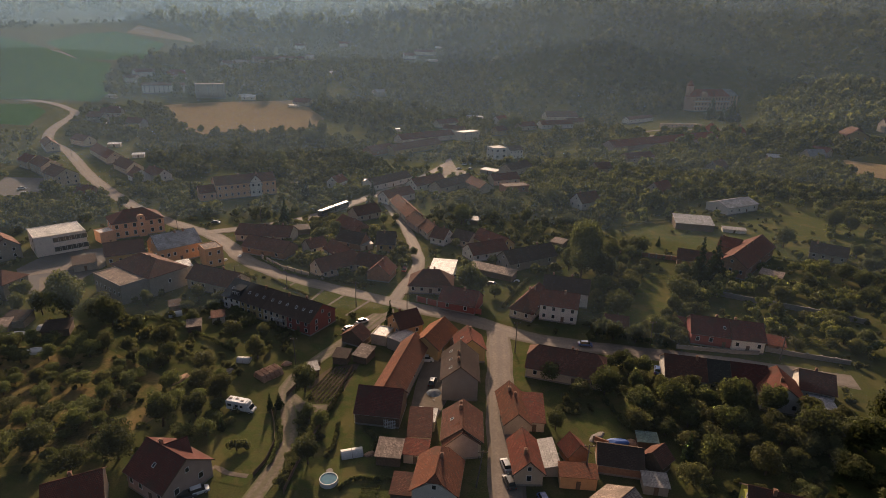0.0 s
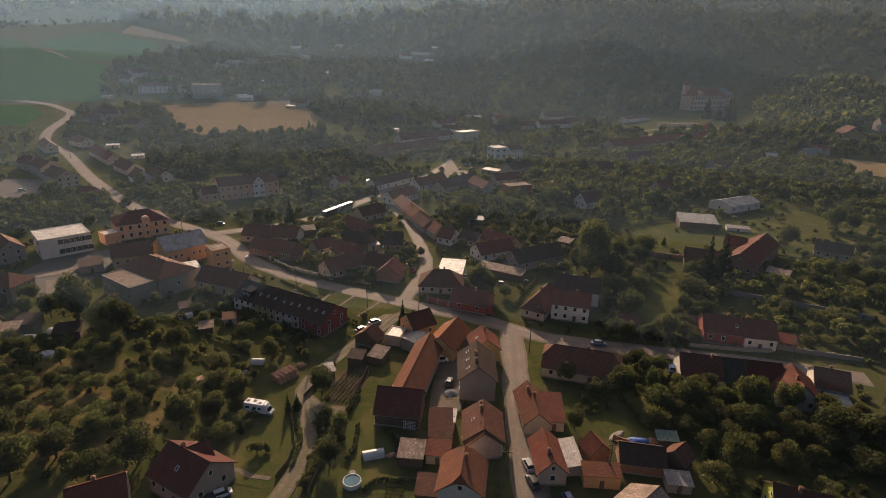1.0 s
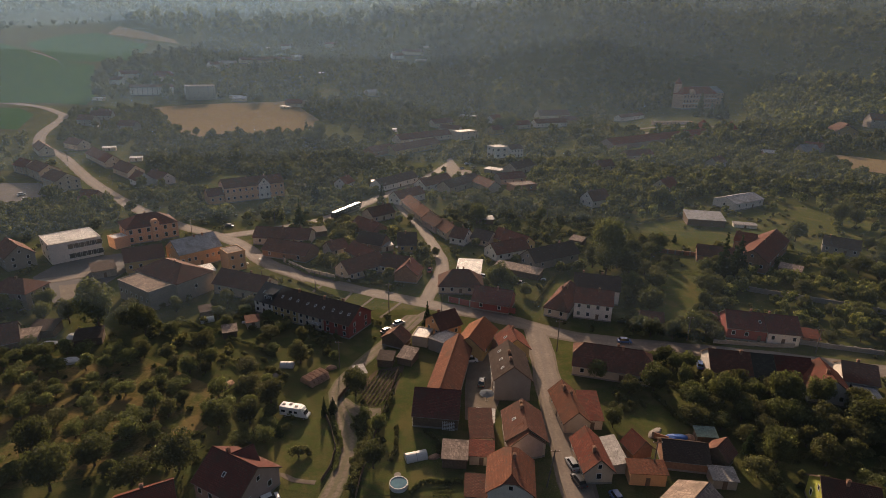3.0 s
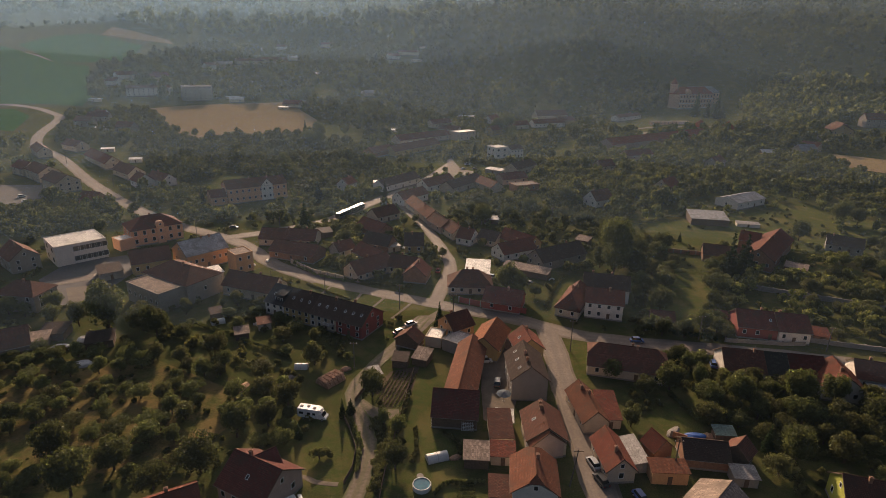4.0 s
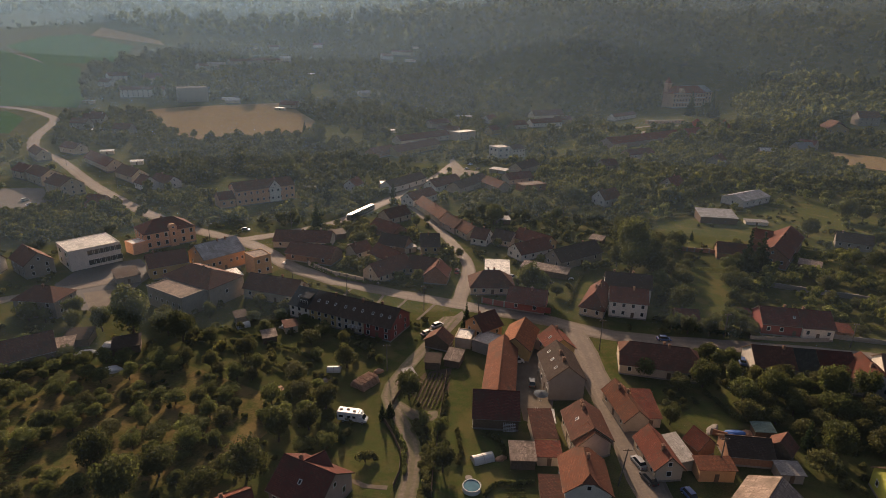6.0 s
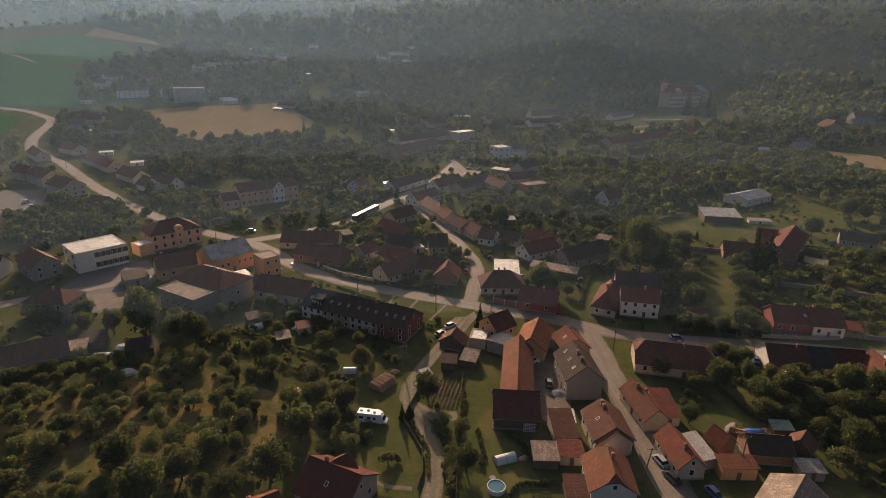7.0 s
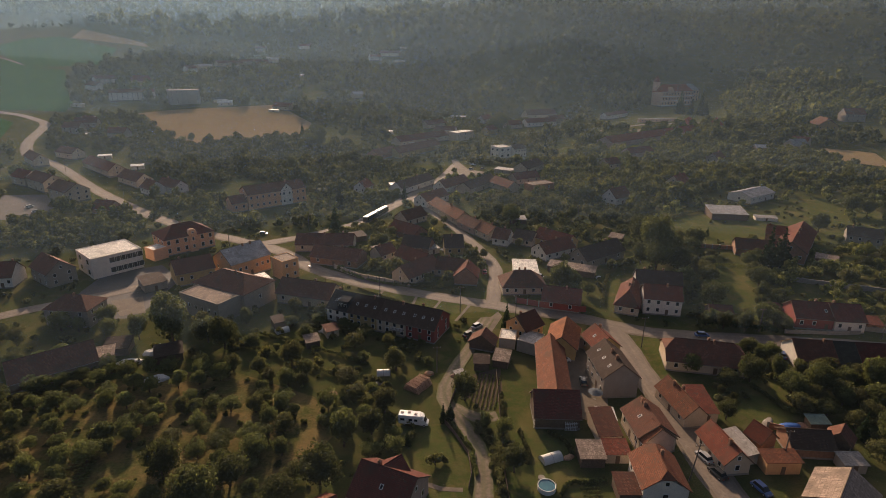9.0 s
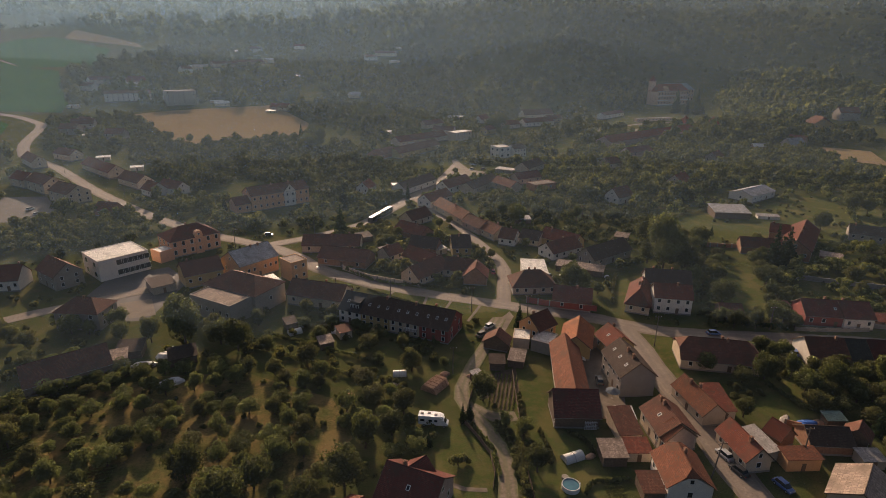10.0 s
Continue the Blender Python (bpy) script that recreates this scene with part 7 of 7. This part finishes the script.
# woods and far gardens
# tall trees standing over the gardens of the middle village
for kind, x, y, size in (
    ("big", -118.6, 488.1, 1.35),
    ("big", -86.1, 622.3, 1.20),
    ("big", -95.3, 543.9, 1.10),
    ("big", 67.8, 555.0, 1.10),
    ("big", 10.1, 289.9, 1.15),
    ("big", -59.8, 413.6, 1.10),
    ("broad", 98.9, 408.0, 1.40),
    ("big", 116.5, 414.8, 0.90),
    ("big", 61.6, 312.8, 1.00),
    ("spruce", -78.7, 307.1, 1.50),
    ("spruce", 22.5, 464.3, 1.20),
    ("spruce", 82.9, 477.4, 1.10),
    ("big", 159.6, 622.4, 1.10),
    ("big", 189.2, 656.5, 1.10),
    ("big", 63.2, 234.7, 1.15),
    ("broad", 20.7, 212.2, 0.60),
    ("big", -117.2, 390.4, 1.00),
    ("big", -102.8, 363.2, 0.95),
    ("broad", -42.6, 313.3, 1.00),
    ("broad", -11.5, 225.7, 0.70),
    ("big", -134.3, 610.6, 1.30),
    ("broad", -68.0, 566.5, 1.10),
    ("big", 57.1, 207.9, 1.75),
):
    if clear(x, y, 0.5):
        tree(kind, x, y, size)

woodland("garden_trees", [(-82, 254), (-54, 274), (-11, 231), (-17, 193), (-34, 193), (-66, 210)], 120, "garden trees between the old cottages", ['dull', 'apple', 'bush'], 3.0, (0.6, 1.0), 40, 371, True)
woodland("garden_trees", [(10, 339), (81, 339), (91, 288), (68, 232), (40, 199), (25, 211), (10, 239), (-8, 275)], 150, "garden trees behind the cottages", ['broad', 'dull', 'apple'], 3.4, (0.6, 1.0), 41, 348, True)
woodland("garden_trees", [(-259, 260), (-220, 291), (-176, 315), (-158, 262), (-167, 244), (-191, 236), (-228, 222)], 90, "dense trees behind the white building", ['broad', 'dull'], 4.0, (0.7, 1.1), 42, 348, True)
woodland("garden_trees", [(103, 311), (150, 332), (202, 352), (287, 338), (242, 251), (183, 250), (199, 302), (168, 295), (119, 267), (94, 272)], 90, "garden trees round the farm sheds", ['apple', 'dull', 'broad'], 4.5, (0.6, 0.95), 43, 301, True)
woodland("garden_trees", [(107, 218), (152, 225), (218, 226), (161, 148), (99, 148), (84, 173)], 120, "garden trees on the terraces", ['apple', 'dull', 'bush'], 3.2, (0.7, 1.1), 44, 371, True)
woodland("garden_trees", [(-224, 447), (-218, 478), (-130, 542), (-75, 496), (-47, 433), (-63, 366), (-84, 319), (-146, 375), (-167, 341), (-210, 386)], 520, "dense orchard and garden trees below the hayfield", ['broad', 'dull', 'apple'], 4.2, (0.7, 1.5), 21, 208, True)
woodland("garden_trees", [(-87, 333), (-63, 366), (-42, 410), (-43, 336), (-67, 284), (-86, 263), (-140, 272), (-176, 315), (-158, 328), (-122, 293)], 90, "garden trees round the school", ['broad', 'dull'], 4.2, (0.7, 1.1), 45, 301, True)
woodland("garden_trees", [(19, 356), (129, 487), (270, 512), (297, 427), (299, 352), (242, 251), (222, 325), (195, 353), (147, 325), (81, 277), (51, 331)], 1150, "dense orchard trees behind the gardens", ['broad', 'apple', 'dull'], 4.0, (0.6, 1.35), 22, 173, True)
woodland("garden_trees", [(-445, 440), (-343, 475), (-268, 396), (-262, 335), (-349, 332)], 90, "garden trees beside the western road", ['broad', 'dull'], 5, (0.7, 1.1), 23, 208, True)
woodland("garden_trees", [(-312, 452), (-373, 585), (-314, 625), (-222, 488), (-195, 387), (-269, 461)], 260, "garden trees below the far houses", ['broad', 'apple'], 4.5, (0.75, 1.2), 24, 173, True)
woodland("garden_trees", [(-406, 634), (-507, 904), (-431, 1061), (-251, 1349), (40, 1111), (61, 790), (-46, 536), (-132, 606), (-191, 717), (-327, 655)], 1900, "far garden trees between scattered houses", ['broad', 'dull', 'big'], 6.0, (0.8, 1.35), 25, 92, True)
woodland("garden_trees", [(12, 727), (231, 800), (198, 611), (72, 411), (15, 438), (-43, 434), (-50, 492)], 330, "garden trees between the farm buildings", ['broad', 'dull'], 5.0, (0.6, 1.0), 46, 150, True)
woodland("garden_trees", [(-205, 236), (-272, 334), (-246, 323), (-212, 313), (-190, 340), (-165, 328), (-167, 281), (-182, 244)], 60, "trees behind the western houses", ['broad', 'dull'], 5.0, (0.6, 1.0), 47, 255, True)
woodland("garden_trees", [(-97, 518), (61, 790), (142, 798), (80, 651), (-44, 482)], 190, "garden trees in the middle village", ['broad', 'dull'], 5.0, (0.7, 1.1), 26, 162, True)
woodland("garden_trees", [(-82, 306), (-42, 410), (0, 418), (36, 373), (13, 310), (-19, 309)], 110, "garden trees near the green", ['broad', 'dull'], 5, (0.6, 0.9), 27, 232, True)
woodland("park_trees", [(97, 573), (227, 604), (328, 618), (402, 563), (398, 470), (313, 458), (262, 497), (125, 472)], 340, "tall park trees near the manor", ['big', 'broad'], 5.5, (0.8, 1.2), 28, 188, True)
woodland("park_trees", [(332, 613), (452, 846), (536, 940), (621, 904), (670, 714), (497, 523), (433, 598), (363, 539)], 420, "tall park trees round the manor", ['big', 'spruce'], 7, (1.1, 1.7), 29, 159, True)
woodland("park_trees", [(281, 779), (334, 832), (383, 931), (349, 917), (259, 811)], 60, "tall trees beside the manor", ['big', 'spruce'], 6, (1.3, 1.9), 33, 159, False)
woodland("hillside_forest", [(60, 773), (164, 786), (285, 791), (367, 913), (477, 997), (530, 945), (748, 802), (2120, 2099), (34, 2999), (-47, 1247), (39, 1086)], 4600, "broadleaf forest covering the hill", ['big', 'broad'], 7.5, (1.1, 1.9), 30, 104, True)
woodland("far_forest", [(-1037, 1192), (-890, 1491), (-504, 1176), (-254, 1371), (-46, 1161), (45, 1219), (145, 2995), (-1951, 2313)], 2600, "hazy forest on the far slope", ['big', 'spruce'], 11, (1.6, 2.6), 31, 72, False)
woodland("tree_row", [(-852, 1022), (-774, 1206), (-684, 1286), (-715, 1348), (-885, 1278), (-946, 1142)], 60, "row of trees beyond the crop fields", ['broad'], 9, (0.9, 1.3), 32, 116, False)
woodland("orchard_scrub", [(-167, 118), (-142, 142), (-103, 141), (-74, 137), (-54, 121), (-50, 100), (-61, 92), (-83, 85), (-136, 87)], 220, "tall grass tufts and scrub under the orchard trees", ['apple'], 1.6, (0.12, 0.34), 35, 90, False)
woodland("garden_shrubs", [(-57, 662), (231, 800), (191, 589), (72, 411), (15, 438), (-47, 433)], 500, "shrubs and small trees between the farm buildings", ['bush', 'dull'], 3.0, (0.7, 1.3), 48, 60, True)
woodland("garden_shrubs", [(-163, 118), (-207, 174), (-210, 244), (-187, 327), (-89, 348), (43, 414), (211, 404), (282, 292), (144, 118), (91, 82), (41, 106), (44, 136), (22, 164), (-4, 165), (-24, 150), (-44, 134), (-37, 87), (-50, 116), (-74, 137)], 1300, "shrubs and hedges strewn through the gardens", ['bush'], 2.2, (0.5, 1.4), 34, 87, True)


def stand(mi, rows, seed):
    """Far trees of one leaf colour, joined: crowns turned and stretched unlike one another."""
    rng = np.random.default_rng(seed)
    out = []
    for mesh, x, y, s in rows:
        q = np.empty(len(mesh.vertices) * 3)
        mesh.vertices.foreach_get("co", q)
        q = q.reshape(-1, 3)
        a, sx, sy, sz = rng.uniform(0, 6.28), *(s * rng.uniform(0.8, 1.25, 3))
        u, v = q[:, 0] * sx, q[:, 1] * sy
        out.append(np.stack([u * math.cos(a) - v * math.sin(a) + x, u * math.sin(a) + v * math.cos(a) + y, q[:, 2] * sz + ground_z(x, y)], 1))
    v = np.concatenate(out)
    return tagged(part("tree_stand", from_np("tree_stand", v, leaf_faces(len(v) // 3), LEAF[mi]), None),
                  ("light", "deep green", "dull green", "dark narrow")[mi] + " trees scattered among the farther houses", "trees", kind="stuff")


for mi, rows in sorted(STANDS.items()):
    stand(mi, rows, 40 + mi)


# ---- air ----


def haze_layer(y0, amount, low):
    """A curved see-through sheet across the valley, standing in for thin morning haze."""
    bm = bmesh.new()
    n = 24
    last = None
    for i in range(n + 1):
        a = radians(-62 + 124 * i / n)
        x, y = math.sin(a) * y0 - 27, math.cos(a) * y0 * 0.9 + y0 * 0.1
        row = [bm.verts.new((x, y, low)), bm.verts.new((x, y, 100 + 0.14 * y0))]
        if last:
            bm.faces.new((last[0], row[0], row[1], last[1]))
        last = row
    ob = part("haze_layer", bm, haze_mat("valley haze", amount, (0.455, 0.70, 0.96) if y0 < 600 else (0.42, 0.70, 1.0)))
    return tagged(ob, "see-through sheet standing in for sunlit morning haze in the valley", "haze", kind="structure")


# stand-in haze builds up sheet by sheet with distance
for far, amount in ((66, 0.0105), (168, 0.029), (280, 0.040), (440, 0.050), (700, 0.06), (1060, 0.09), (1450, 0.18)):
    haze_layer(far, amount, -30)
